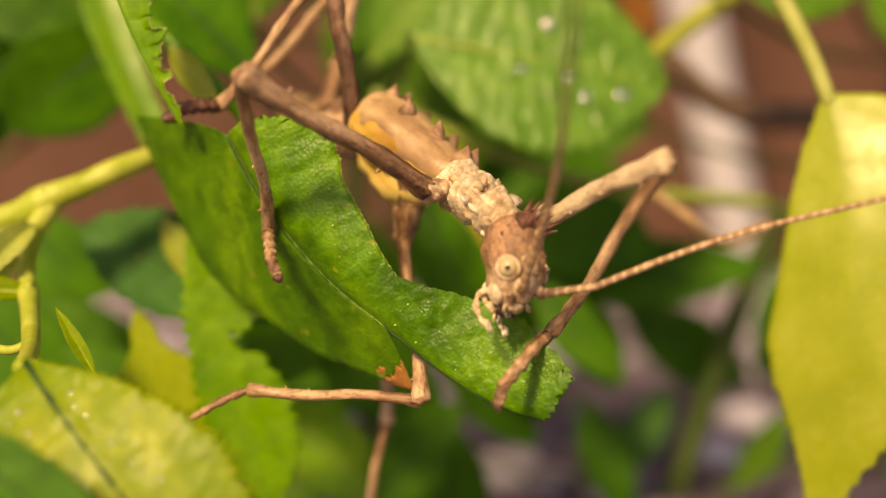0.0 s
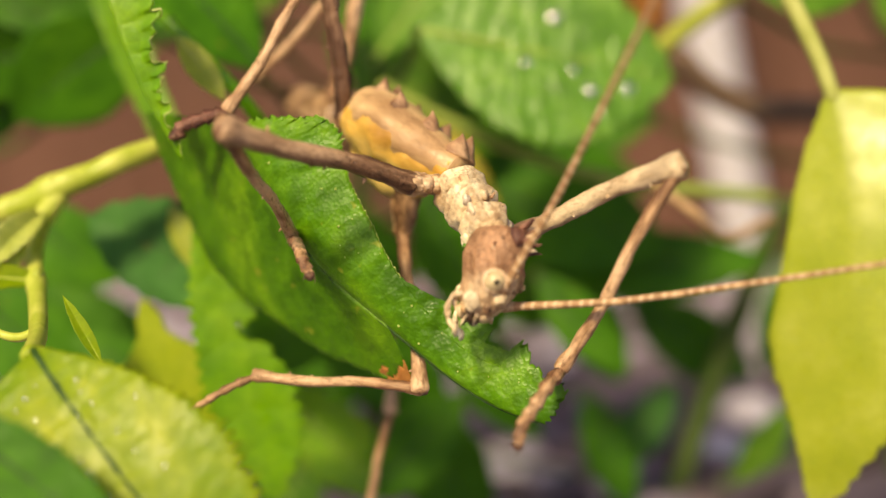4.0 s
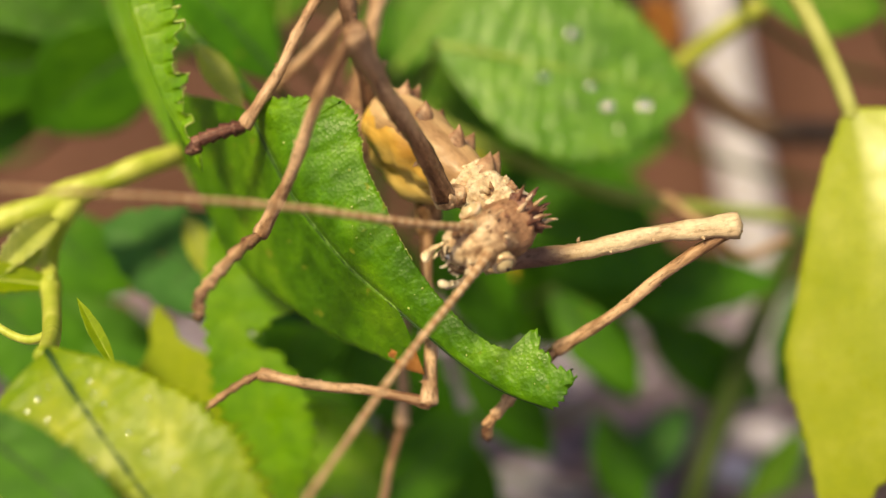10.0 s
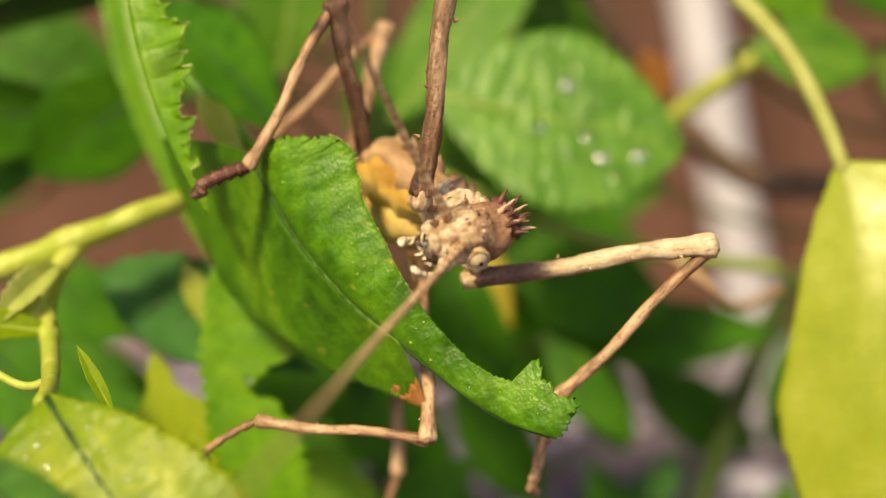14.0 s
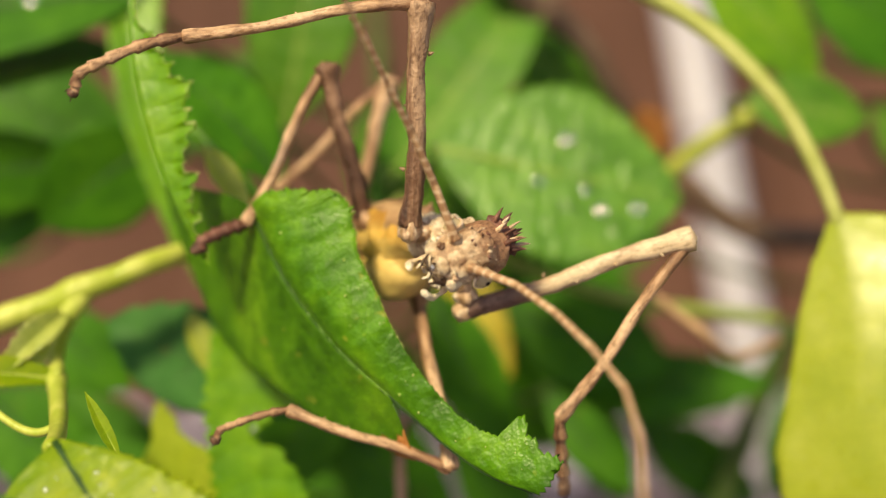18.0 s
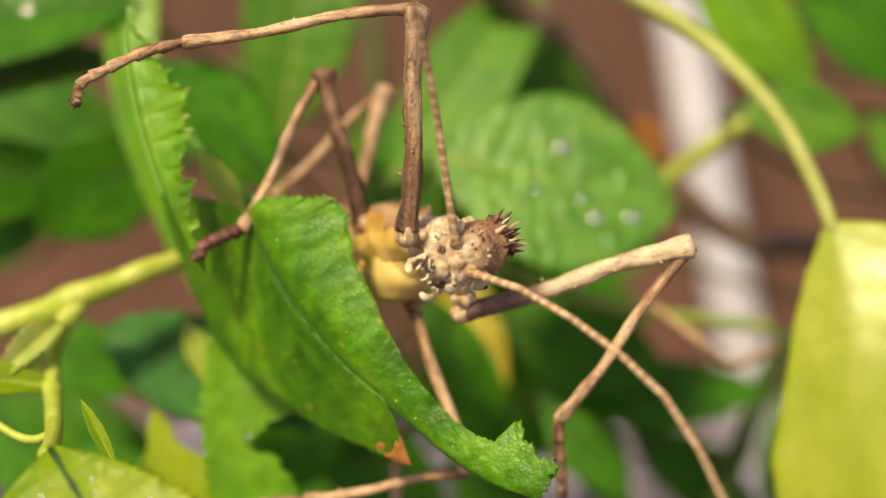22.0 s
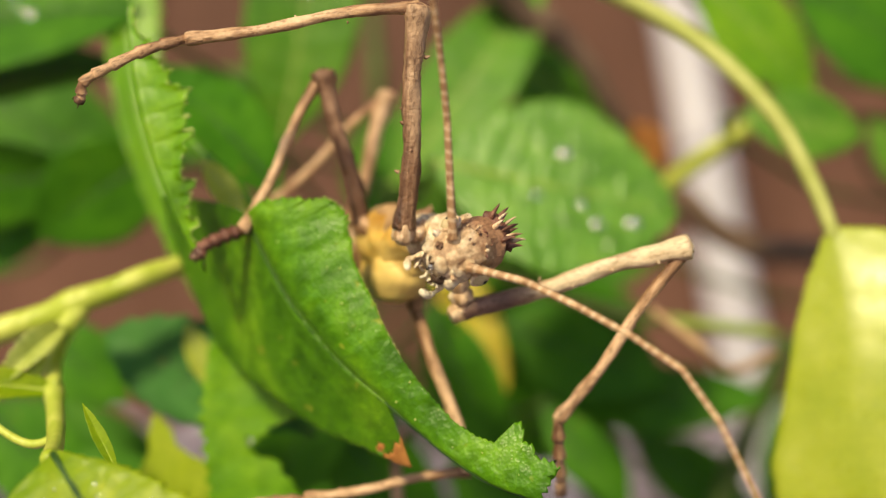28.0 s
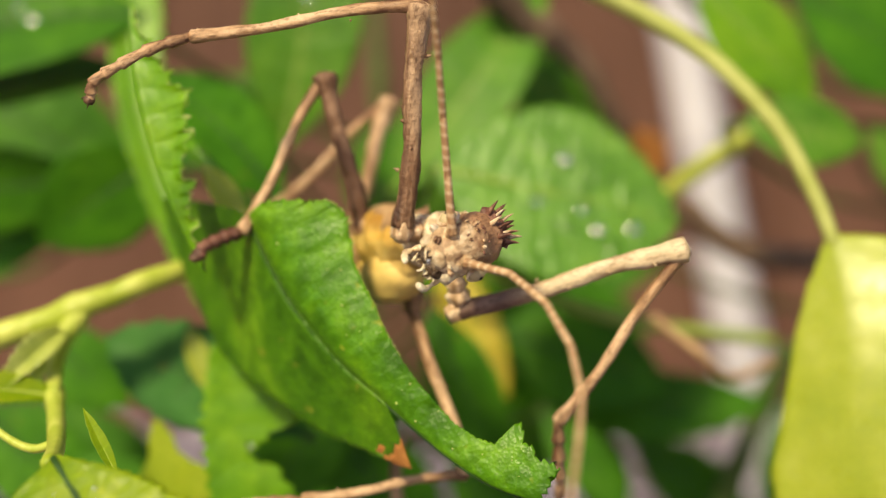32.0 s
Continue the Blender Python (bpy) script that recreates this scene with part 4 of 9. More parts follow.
# leaves behind, from front to back
BACK = [
    # base, tip, face, width, material, label, bend, fold, wide
    ((-80.0, 226.0, -26.0), (-44.0, 222.0, -47.0), (0, -1, 0.3), 18, LEAF_DARK, DARKL, 0.05, 0.1, 0.5),
    ((-2.4, 188.0, 14.1), (35.9, 192.1, 6.4), (-0.25, -1, 0.5), 30, LEAF_SHEEN, "wet green toothed leaf with bright water beads", 0.05, 0.05, 0.5),
    ((-9.5, 211.9, 10.7), (17.1, 220.0, 48.1), (-0.2, -1, 0.2), 17, LEAF_MID, "light green leaf with a pale midrib stripe", 0.06, 0.15, 0.5),
    ((5.3, 227.9, 41.6), (34.2, 235.1, 21.5), (0.1, -1, 0.3), 15, LEAF_MID, "green leaf half hidden behind another", 0.04, 0.1, 0.45),
    ((-26.9, 204.9, 17.7), (-21.3, 204.8, 57.8), (0, -1, 0.2), 19, LEAF_MID, "broad light green leaf hanging behind the legs", 0.05, 0.1, 0.5),
    ((-23.8, 182.0, 8.3), (-43.3, 182.0, 27.3), (0.1, -0.8, 0.7), 15, LEAF_DARK, "dark green leaf in the shade of the shrub", 0.05, 0.1, 0.5),
    ((-46.8, 194.8, 38.2), (-86.7, 194.7, 30.4), (0.0, -1, 0.5), 20, LEAF_DARK, "glossy green leaf with a light sheen", 0.08, 0.1, 0.5),
    ((-49.8, 199.8, 30.0), (-86.1, 199.7, 20.9), (0.2, -0.7, 0.9), 16, LEAF_DARK, DARKL, 0.08, 0.1, 0.5),
    ((-43.5, 196.0, 16.9), (-64.0, 196.0, 2.7), (0.4, -1, -0.15), 17, LEAF_DARK, "mid green leaf in soft shade", 0.05, 0.1, 0.5),
    ((-58.5, 204.8, 13.1), (-90.2, 204.7, 9.3), (0.5, -1, -0.3), 15, LEAF_DARK, DARKL, 0.05, 0.1, 0.5),
    ((-63.3, 214.8, 7.9), (-88.7, 214.7, -5.8), (0, -1, 0.3), 10, LEAF_DARK, DARKL, 0.05, 0.1, 0.5),
    ((41.1, 205.0, 46.7), (61.2, 207.0, 27.4), (0, -1, 0.3), 15, LEAF_LIME, "bright yellow-green leaf lit from behind", 0.05, 0.1, 0.5),
    ((47.8, 202.0, 23.0), (68.0, 202.0, 19.9), (0, -1, 0.3), 12.5, LEAF_MID, "rounded mid green leaf", 0.05, 0.1, 0.5),
    ((62.4, 225.0, 49.2), (93.0, 225.0, 32.9), (0, -1, 0.4), 25, LEAF_DARK, DARKL, 0.05, 0.1, 0.5),
    ((76.7, 225.2, 25.8), (89.0, 225.3, 11.5), (0, -1, 0.4), 12, LEAF_MID, GREEN, 0.05, 0.1, 0.5),
    ((-0.8, 215.0, 2.1), (10.4, 205.1, -22.2), (0, -1, 0.3), 9, LEAF_OLD, "yellowing leaf behind the insect", 0.05, 0.1, 0.5),
    ((-2.4, 190.0, -6.9), (9.4, 185.1, -30.2), (-0.3, -1, 0.2), 11, LEAF_DARK, DARKL, 0.05, 0.1, 0.5),
    ((9.3, 225.1, -12.1), (39.5, 222.2, -22.0), (0, -1, 0.3), 19, LEAF_DARK, DARKL, 0.05, 0.1, 0.5),
    ((17.8, 228.1, -26.7), (58.4, 225.2, -25.3), (0, -1, 0.4), 13, LEAF_DARK, "dark green leaf lying level", 0.04, 0.1, 0.5),
    ((-14.9, 195.0, -17.7), (-27.3, 195.0, -38.9), (0, -1, 0.3), 15, LEAF_DARK, DARKL, 0.05, 0.1, 0.5),
    ((-20.7, 200.0, -23.6), (1.1, 200.1, -47.2), (0, -1, 0.3), 15, LEAF_DARK, DARKL, 0.05, 0.1, 0.5),
    ((16.4, 210.1, -24.7), (30.9, 205.2, -40.8), (-0.2, -1, 0.2), 9, LEAF_DARK, DARKL, 0.05, 0.1, 0.5),
    ((1.2, 220.1, -31.8), (17.2, 220.2, -55.8), (0, -1, 0.2), 12, LEAF_DARK, DARKL, 0.05, 0.1, 0.5),
    ((-66.1, 199.8, -10.9), (-50.7, 199.9, -23.6), (0, -1, 0.3), 12, LEAF_DARK, DARKL, 0.05, 0.1, 0.5),
    ((-75.2, 199.8, -23.6), (-53.4, 199.9, -41.8), (0, -1, 0.3), 15, LEAF_DARK, DARKL, 0.05, 0.1, 0.5),
    ((27.5, 235.8, -50.8), (34.8, 228.6, -71.6), (0.2, -1, 0.3), 10, LEAF_DARK, DARKL, 0.05, 0.1, 0.5),
    ((54.8, 233.9, -69.3), (64.4, 230.6, -53.4), (0.2, -1, 0.3), 7, LEAF_MID, GREEN, 0.05, 0.1, 0.5),
    ((-12.6, 194.7, -57.9), (3.5, 196.4, -42.4), (0, -1, 0.3), 12, LEAF_DARK, DARKL, 0.05, 0.1, 0.5),
    ((-26.6, 197.0, -39.1), (-6.8, 195.0, -58.2), (-0.2, -1, 0.5), 12, LEAF_LIME, "yellow-green leaf low in the shrub", 0.05, 0.1, 0.5),
    ((25.4, 233.0, -28.4), (33.1, 231.0, -48.4), (-0.2, -1, 0.3), 11, LEAF_DARK, DARKL, 0.05, 0.1, 0.5),
    ((31.3, 243.8, -70.3), (46.3, 245.6, -52.0), (-0.2, -1, 0.3), 9, LEAF_BLUE, "bluish leaf low in the shrub", 0.05, 0.1, 0.5),
    ((-6.8, 211.5, -43.9), (7.6, 208.9, -68.9), (-0.2, -1, 0.3), 15, LEAF_DARK, DARKL, 0.05, 0.1, 0.5),
    ((-36.5, 259.8, 37.9), (-71.9, 259.7, 13.1), (-0.2, -1, 0.3), 20, LEAF_DARK, DARKL, 0.05, 0.1, 0.5),
    ((-14.1, 260.0, 30.9), (-8.1, 260.0, 2.6), (-0.2, -1, 0.3), 18, LEAF_DARK, DARKL, 0.05, 0.1, 0.5),
    ((-38.0, 239.9, -19.5), (-3.1, 240.0, -28.2), (-0.2, -1, 0.3), 22, LEAF_DARK, DARKL, 0.05, 0.1, 0.5),
    ((-41.8, 249.9, -38.4), (-10.0, 250.1, -52.0), (-0.2, -1, 0.3), 22, LEAF_DARK, DARKL, 0.05, 0.1, 0.5),
    ((-3.3, 250.0, -13.4), (24.0, 250.2, -40.6), (-0.2, -1, 0.3), 20, LEAF_DARK, DARKL, 0.05, 0.1, 0.5),
    ((-72.9, 239.7, 24.1), (-101.2, 239.7, 2.3), (-0.2, -1, 0.3), 18, LEAF_DARK, DARKL, 0.05, 0.1, 0.5),
    ((44.4, 250.1, 1.4), (17.2, 250.1, -8.9), (-0.2, -1, 0.3), 11, LEAF_DARK, DARKL, 0.05, 0.1, 0.5),
    ((-15.5, 229.9, 14.8), (11.6, 230.0, -4.0), (-0.2, -1, 0.4), 22, LEAF_MID, GREEN, 0.05, 0.1, 0.5),
    ((-3.1, 240.0, -3.1), (39.4, 240.2, -12.9), (-0.2, -1, 0.4), 18, LEAF_DARK, DARKL, 0.05, 0.1, 0.5),
    ((37.6, 250.2, -36.1), (62.6, 250.3, -51.9), (-0.2, -1, 0.4), 14, LEAF_DARK, DARKL, 0.05, 0.1, 0.5),
    ((81.6, 260.3, -20.9), (67.4, 260.3, -54.0), (-0.2, -1, 0.4), 12, LEAF_DARK, DARKL, 0.05, 0.1, 0.5),
    ((-91.5, 231.6, 32.7), (-55.7, 231.8, 12.7), (0.2, -1, 0.2), 22, LEAF_DARK, DARKL, 0.05, 0.1, 0.5),
    ((-40.6, 195.0, -40.5), (-56.9, 195.0, -31.3), (-0.2, -1, 0.4), 7, LEAF_DARK, DARKL, 0.05, 0.1, 0.5),
    ((-21.7, 215.4, -52.2), (-29.8, 213.3, -71.5), (0, -1, 0.3), 12, LEAF_MID, GREEN, 0.05, 0.1, 0.5),
]
# three upright stems carry these leaves
STEMS = [(-88.0, 232.0, 70.0), (-16.0, 268.0, 62.0), (96.0, 262.0, 70.0)]
for sx, sy, top in STEMS:
    branch("upright_stem", [(sx + 4, sy + 6, -80), (sx - 2, sy + 2, -35), (sx + 2, sy, 15), (sx, sy, top)], 2.6, 1.3, TWIG, "dark green upright stem deep in the shrub", 0.15, knots=((0.35, 0.25), (0.6, 0.25), (0.85, 0.2)))
made_back = []
for base, tip, face, width, material, label, bend, fold, wide in BACK:
    at = Vector(base)
    sx, sy, top = min(STEMS, key=lambda q: abs(q[0] - at.x))
    join = Vector((sx, sy, max(-60.0, min(top - 3, at.z - 12))))
    made_back.append(leaf("leaf", base, tip, face, width, material, label, VEIN if material is not LEAF_DARK else VEIN_DARK, bend, fold, 0.02, 15, 0.05, wide, veins=8, quilt=0.2 if material is LEAF_SHEEN else 0.28, steps=110 if material is LEAF_SHEEN else 56, dot=0.6 if material is LEAF_SHEEN else 0.0, side_veins=material is LEAF_MID,
                          stalk=[join, join.lerp(at, 0.5) + Vector((0, 6, -4)), at + Vector((0, 8, -2))], stalk_r=0.7, stalk_mat=TWIG))
beaded = made_back[1]

# ---- water beads ----
def beads(on, spots, r):
    """Round drops of water lying on a leaf blade; spots are shares of the leaf's length and half width."""
    blade = [o for o in on.children if o.name.startswith("blade")][0]
    vs = [v.co for v in blade.data.vertices]
    ln = max(v.y for v in vs)
    wd = max(abs(v.x) for v in vs)
    for u, w in spots:
        goal = Vector((w * wd, u * ln, 1.0))
        near = min(vs, key=lambda v: (v.x - goal.x) ** 2 + (v.y - goal.y) ** 2 - v.z * 1e-4)
        k = r * random.uniform(0.6, 1.25)
        bm = bmesh.new()
        blob(bm, (0, 0, 0.1 * k), (k, k, 0.36 * k), 0.05, u * 9, None, 16, 10)
        d = finish("water_drop", bm, WATER)
        d.matrix_basis = on.matrix_basis @ Matrix.Translation(near)
        tagged(d, "clear bead of water on a leaf", "water drop", "water beads on the leaves")


SPOTS = random.Random(21)
beads(young, [(0.1 + 0.4 * u, SPOTS.uniform(-0.38, 0.7) * min(1.0, 0.3 + 1.6 * u)) for u in [SPOTS.random() for _ in range(30)]], 0.2)
beads(beaded, [(0.42, 0.15), (0.6, 0.2), (0.66, 0.32), (0.8, 0.25), (0.5, -0.3)], 0.95)
# drops added on two back leaves to stand for bright sheen highlights
beads(made_back[6], [(0.42, 0.1), (0.47, 0.3), (0.62, -0.2)], 0.9)
beads(made_back[4], [(0.62, 0.1), (0.7, -0.25)], 0.9)

# ---- the stick insect ----
HOME = (-3.2, 150.0, -0.1)
insect = empty("stick_insect", HOME, "spiny tan stick insect clinging to a leaf it is eating", "insect")
BACKHOME = Matrix.Translation(-mm(HOME))
PX = 0.06


def limb(name, length, r, material, label, spines=0, seed=0.0, knee=0.25, parent=insect, flat=0.85, waist=0.15):
    """A leg joint along +Y, ridged, with a thicker end and small thorns."""
    bm = bmesh.new()

    def rad(s):
        return r * (1 - waist * math.sin(math.pi * s) + knee * math.exp(-((s - 0.97) / 0.05) ** 2) + 0.10 * math.exp(-(s / 0.05) ** 2) + 0.035 * math.sin(s * 23 + seed) + 0.06 * noise.noise(Vector((s * 14, seed * 3, 0))))
    c = length * 0.012
    tube(bm, [(0, 0, 0), (c, length * 0.33, c), (-c, length * 0.66, c * 0.6), (0, length, 0)], rad, 14, 64, flat, 0.2, seed)
    ob = part(name, bm, material, parent, label)
    if name.endswith("femur"):
        bm = bmesh.new()
        blob(bm, (0, -0.5, 0), (r * 1.12, r * 1.2, r * 1.12), 0.3, seed)
        part("trochanter", bm, SKIN_PALE if seed < 2.5 else SKIN, ob)
    rnd = random.Random(seed)
    for k in range(spines):
        s = 0.25 + 0.68 * (k + rnd.random() * 0.6) / max(spines, 1)
        a = rnd.uniform(-0.8, 4.0)
        d = Vector((math.cos(a), 0.35, math.sin(a) * flat))
        bm = bmesh.new()
        q = Vector((0, s * length, 0)) + Vector((d.x, 0, d.z)) * r * 0.8
        cone(bm, q, q + d * r * rnd.uniform(0.3, 0.55), r * 0.22)
        part("thorn", bm, material, ob)
    return ob


def tarsus(name, length, r, material, label, curve=0.0, seed=0.0):
    """A foot of five short joints with a pair of claws."""
    bm = bmesh.new()

    def rad(s):
        return r * (0.76 + 0.42 * ((s * 6.5) % 1.0) ** 1.5 * (1.0 - 0.3 * s) - 0.08 * s)
    line = [Vector((0, 0, 0)), Vector((0.02, 0.35, curve * 0.25)) * length, Vector((0.0, 0.72, curve * 0.1)) * length, Vector((-0.02, 0.92, -curve * 0.3)) * length, Vector((-0.1, 0.99, -curve * 0.6 - 0.06)) * length]
    tube(bm, line, rad, 10, 60, 0.8, 0.1, seed)
    ob = part(name, bm, material, insect, label)
    for sx in (-1, 1):
        bm = bmesh.new()
        e = line[-1]
        tube(bm, [e, e + Vector((sx * 0.5, 0.5, -0.15)), e + Vector((sx * 0.6, 0.75, -0.75))], lambda s: 0.16 * (1.1 - s), 6, 8)
        part("claw", bm, JAW, ob)
    bm = bmesh.new()
    blob(bm, line[-1] + Vector((0, 0.1, -0.1)), (0.66, 1.1, 0.62) if 3 < seed < 4 else (0.62, 0.6, 0.5), 0.3, seed, None, 12, 8)
    part("foot_pad", bm, SKIN_DARK, ob)
    return ob


legs = {}
for key, side, lens, rs, mats in (
        ("LF", "fore", (400, 425, 215), (1.2, 0.74, 0.72), (SKIN_BROWN, SKIN, SKIN)),
        ("RF", "fore", (440, 415, 205), (1.15, 0.74, 0.78), (SKIN_RF, SKIN, SKIN)),
        ("ML", "middle", (310, 350, 100), (1.15, 0.70, 0.95), (SKIN_DARK, SKIN, SKIN_CROWN)),
        ("MR", "middle", (350, 325, 140), (0.85, 0.66, 0.52), (SKIN, SKIN, SKIN))):
    sd = {"LF": 1.0, "RF": 2.0, "ML": 3.0, "MR": 4.0}[key]
    legs[key] = (limb(side + "_femur", lens[0] * PX, rs[0], mats[0], "ridged brown thigh of the " + side + " leg", 7, sd, 0.3, flat=0.9),
                 limb(side + "_tibia", lens[1] * PX, rs[1], mats[1], "slender tan shin of the " + side + " leg", 4, sd + 0.3, 0.2),
                 tarsus(side + "_tarsus", lens[2] * PX, rs[2], mats[2], "jointed foot of the " + side + " leg", 0.12, sd + 0.6))


def bone(a, b):
    """A pose at a (mm) with +Y towards b; the upper side keeps facing the same way."""
    a, b = Vector(a), Vector(b)
    y = (b - a).normalized()
    z = Vector((0.25, -0.9, 0.36))
    z = z - y * z.dot(y)
    z.normalize()
    return BACKHOME @ Matrix.Translation(a * MM) @ Matrix((y.cross(z), y, z)).transposed().to_4x4()


# hind legs stay still
for pts, rs, mt in ((((-12.5, 165.0, 4.2), (-7.4, 163.1, 21.2), (-23.0, 168.0, 7.0)), (1.15, 0.66), SKIN), (((-6.2, 166.1, -24.8), (-6.2, 162.8, -36.7), (-10.4, 163.2, -51.9)), (0.9, 0.62), SKIN)):
    for a, b, r, nm in ((pts[0], pts[1], rs[0], "hind_femur"), (pts[1], pts[2], rs[1], "hind_tibia")):
        ob = limb(nm, (Vector(b) - Vector(a)).length, r, mt, "tan joint of the hind leg", 3, r * 7, 0.2)
        ob.matrix_basis = bone(a, b)


def loft(bm, rings, sides=20, rough=0.1, seed=0.0, fine=0.0):
    """Skin over ellipses: rows of (y, x0, z0, half width, half height)."""
    made = []
    for i, (y, x0, z0, w, h) in enumerate(rings):
        ring = []
        for j in range(sides):
            a = 2 * math.pi * j / sides
            k = 1 + rough * noise.noise(Vector((math.cos(a) * 1.6 + seed, math.sin(a) * 1.6, y * 0.55)))
            if fine:
                g = Vector((w * math.cos(a), y, h * math.sin(a) + seed))
                k += fine * (1 - 2.2 * abs(noise.noise(g * 0.9))) * 0.6 + fine * 0.5 * noise.noise(g * 2.6)
            ring.append(bm.verts.new((x0 + w * k * math.cos(a), y, z0 + h * k * math.sin(a))))
        made.append(ring)
    for a, b in zip(made, made[1:]):
        for j in range(sides):
            bm.faces.new((a[j], b[j], b[(j + 1) % sides], a[(j + 1) % sides]))
    bm.faces.new(made[0])
    bm.faces.new(made[-1][::-1])


def smooth_rings(rows, n):
    """Body rings eased from row to row."""
    res = []
    for i in range(n + 1):
        s = i / n * (len(rows) - 1)
        j = min(int(s), len(rows) - 2)
        u = s - j
        u = u * u * (3 - 2 * u) * 0.5 + u * 0.5
        res.append([a + (b - a) * u for a, b in zip(rows[j], rows[j + 1])])
    return res


def build_head():
    """Head in mm: +Y to the mouth, +Z to the crown."""
    bm = bmesh.new()
    loft(bm, smooth_rings([(-4.2, 0, 0.6, 1.6, 1.8), (-3.4, 0, 0.9, 2.6, 2.8), (-1.6, 0, 0.7, 3.0, 3.25), (0.4, 0, 0.3, 2.95, 3.1), (1.8, 0, 0.0, 2.85, 2.95), (3.0, 0, -0.4, 2.6, 2.65), (4.1, 0, -0.8, 2.1, 2.1), (4.8, 0, -1.1, 1.3, 1.4), (5.1, 0, -1.2, 0.6, 0.7)], 70), 56, 0.14, 2.0, 0.06)
    hd = part("head", bm, SKIN_HEAD, insect, "knobbly red-brown head with cream eyes and a spiny crown")
    rnd = random.Random(11)
    for sx in (1, -1):
        seat = pose(sx * 2.75 * MM, 1.75 * MM, 0.85 * MM, 0, -sx * 14, sx * 24)
        bm = bmesh.new()
        blob(bm, (0, 0, 0), (1.3, 1.14, 1.14), 0.02, 0, None, 24, 16)
        part("eye", bm, EYE, hd, "round cream eye with a dark centre", seat)
        bm = bmesh.new()
        blob(bm, (sx * 1.22, -0.03, 0.08), (0.14, 0.29, 0.29), 0.0, 0, None, 12, 8)
        part("pupil", bm, PUPIL, hd, "", seat)
        bm = bmesh.new()
        tube(bm, [(sx * 0.5, 1.1 * math.cos(k / 12 * 6.283), 1.1 * math.sin(k / 12 * 6.283)) for k in range(13)], lambda s: 0.2, 7, 40, 1.0, 0.3, 2.0)
        part("eye_ring", bm, SKIN_PALE, hd, "", seat)
        bm = bmesh.new()
        blob(bm, (sx * 1.6, 3.4, 1.2), (0.8, 0.85, 0.75), 0.15, sx + 3)
        part("antenna_socket", bm, SKIN_CREAM, hd)
        # cheeks, jaws and palps
        bm = bmesh.new()
        blob(bm, (sx * 1.9, 3.5, -1.5), (0.95, 1.15, 1.0), 0.18, sx + 7)
        part("cheek", bm, SKIN_CREAM, hd)
        bm = bmesh.new()
        tube(bm, [(sx * 1.4, 4.2, -1.9), (sx * 1.2, 5.1, -2.0), (sx * 0.25, 5.5, -2.1)], lambda s: 0.55 * (1.05 - 0.7 * s), 9, 14)
        part("mandible", bm, JAW, hd)
        for d, ln, nm in ((0.0, 0.9, "maxillary_palp"), (0.75, 0.6, "labial_palp")):
            bm = bmesh.new()
            o = Vector((sx * (1.6 - d), 2.6 - d, -2.3))
            tube(bm, [o, o + Vector((sx * 0.5, 0.3, -1.3)) * ln, o + Vector((sx * 0.6, 1.7, -2.0)) * ln, o + Vector((sx * 0.3, 3.1, -1.8)) * ln, o + Vector((sx * 0.1, 4.0, -1.3)) * ln],
                 lambda s: 0.30 * (0.6 + 0.6 * abs(math.sin(s * 9.4))), 10, 36, 0.7, 0.25, sx + d)
            end = o + Vector((sx * 0.1, 4.0, -1.3)) * ln
            blob(bm, o + Vector((sx * 0.45, 2.3, -1.95)) * ln, (0.36, 0.55, 0.3), 0.5, sx + d + 4, None, 12, 8)
            blob(bm, end, (0.5, 0.75, 0.3), 0.45, sx + d, Matrix.Rotation(0.6 * sx, 3, "Z"), 12, 8)
            part(nm, bm, SKIN_CREAM, hd, "jointed cream mouth feeler")
    # small cream plates and folds of the face
    for k in range(30):
        x, y = rnd.uniform(-2.1, 2.1), rnd.uniform(2.2, 4.9)
        if abs(abs(x) - 1.6) < 0.55 and y < 4.2:
            continue
        zz = -0.6 - 0.2 * y + (2.7 - 0.3 * max(0.0, y - 2.4) ** 1.5) * math.sqrt(max(0.05, 1 - (x / 2.7) ** 2))
        bm = bmesh.new()
        turn = Matrix.Rotation(rnd.uniform(0, 3.1), 3, "Z")
        blob(bm, (x, y, zz), (rnd.uniform(0.14, 0.4), rnd.uniform(0.2, 0.55), rnd.uniform(0.14, 0.32)), 0.5, k * 1.7, turn, 12, 8)
        part("face_plate", bm, (SKIN_CREAM, SKIN, SKIN_BROWN)[k % 3], hd)
    for k in range(10):
        a = 2.6 + k * 0.55
        q = Vector((1.5 * math.cos(a), 4.5 + rnd.uniform(-0.5, 0.5), -1.7 + 0.9 * math.sin(a)))
        bm = bmesh.new()
        tube(bm, [q, q + Vector((rnd.uniform(-0.4, 0.4), 0.5, -0.3)), q + Vector((rnd.uniform(-0.6, 0.6), 1.0, -0.7))], lambda s: 0.24 * (1.15 - 0.8 * s), 7, 8, 0.6, 0.2, k)
        part("mouth_fold", bm, SKIN_CREAM if k % 3 else JAW, hd)
    bm = bmesh.new()
    blob(bm, (0, 5.0, -0.8), (1.1, 0.5, 0.8), 0.15, 5)
    part("upper_lip", bm, SKIN_CREAM, hd)
    bm = bmesh.new()
    blob(bm, (0.3, 5.5, -1.7), (0.36, 0.3, 0.36), 0.1, 2, None, 14, 10)
    part("droplet", bm, WATER, hd, "clear drop of juice at the mouth")
    # ridged crown with thorns
    bm = bmesh.new()
    blob(bm, (0, -2.6, 2.9), (2.3, 1.6, 1.5), 0.35, 9.0, None, 22, 14)
    part("crown", bm, SKIN_CROWN, hd, "dark raised crown")
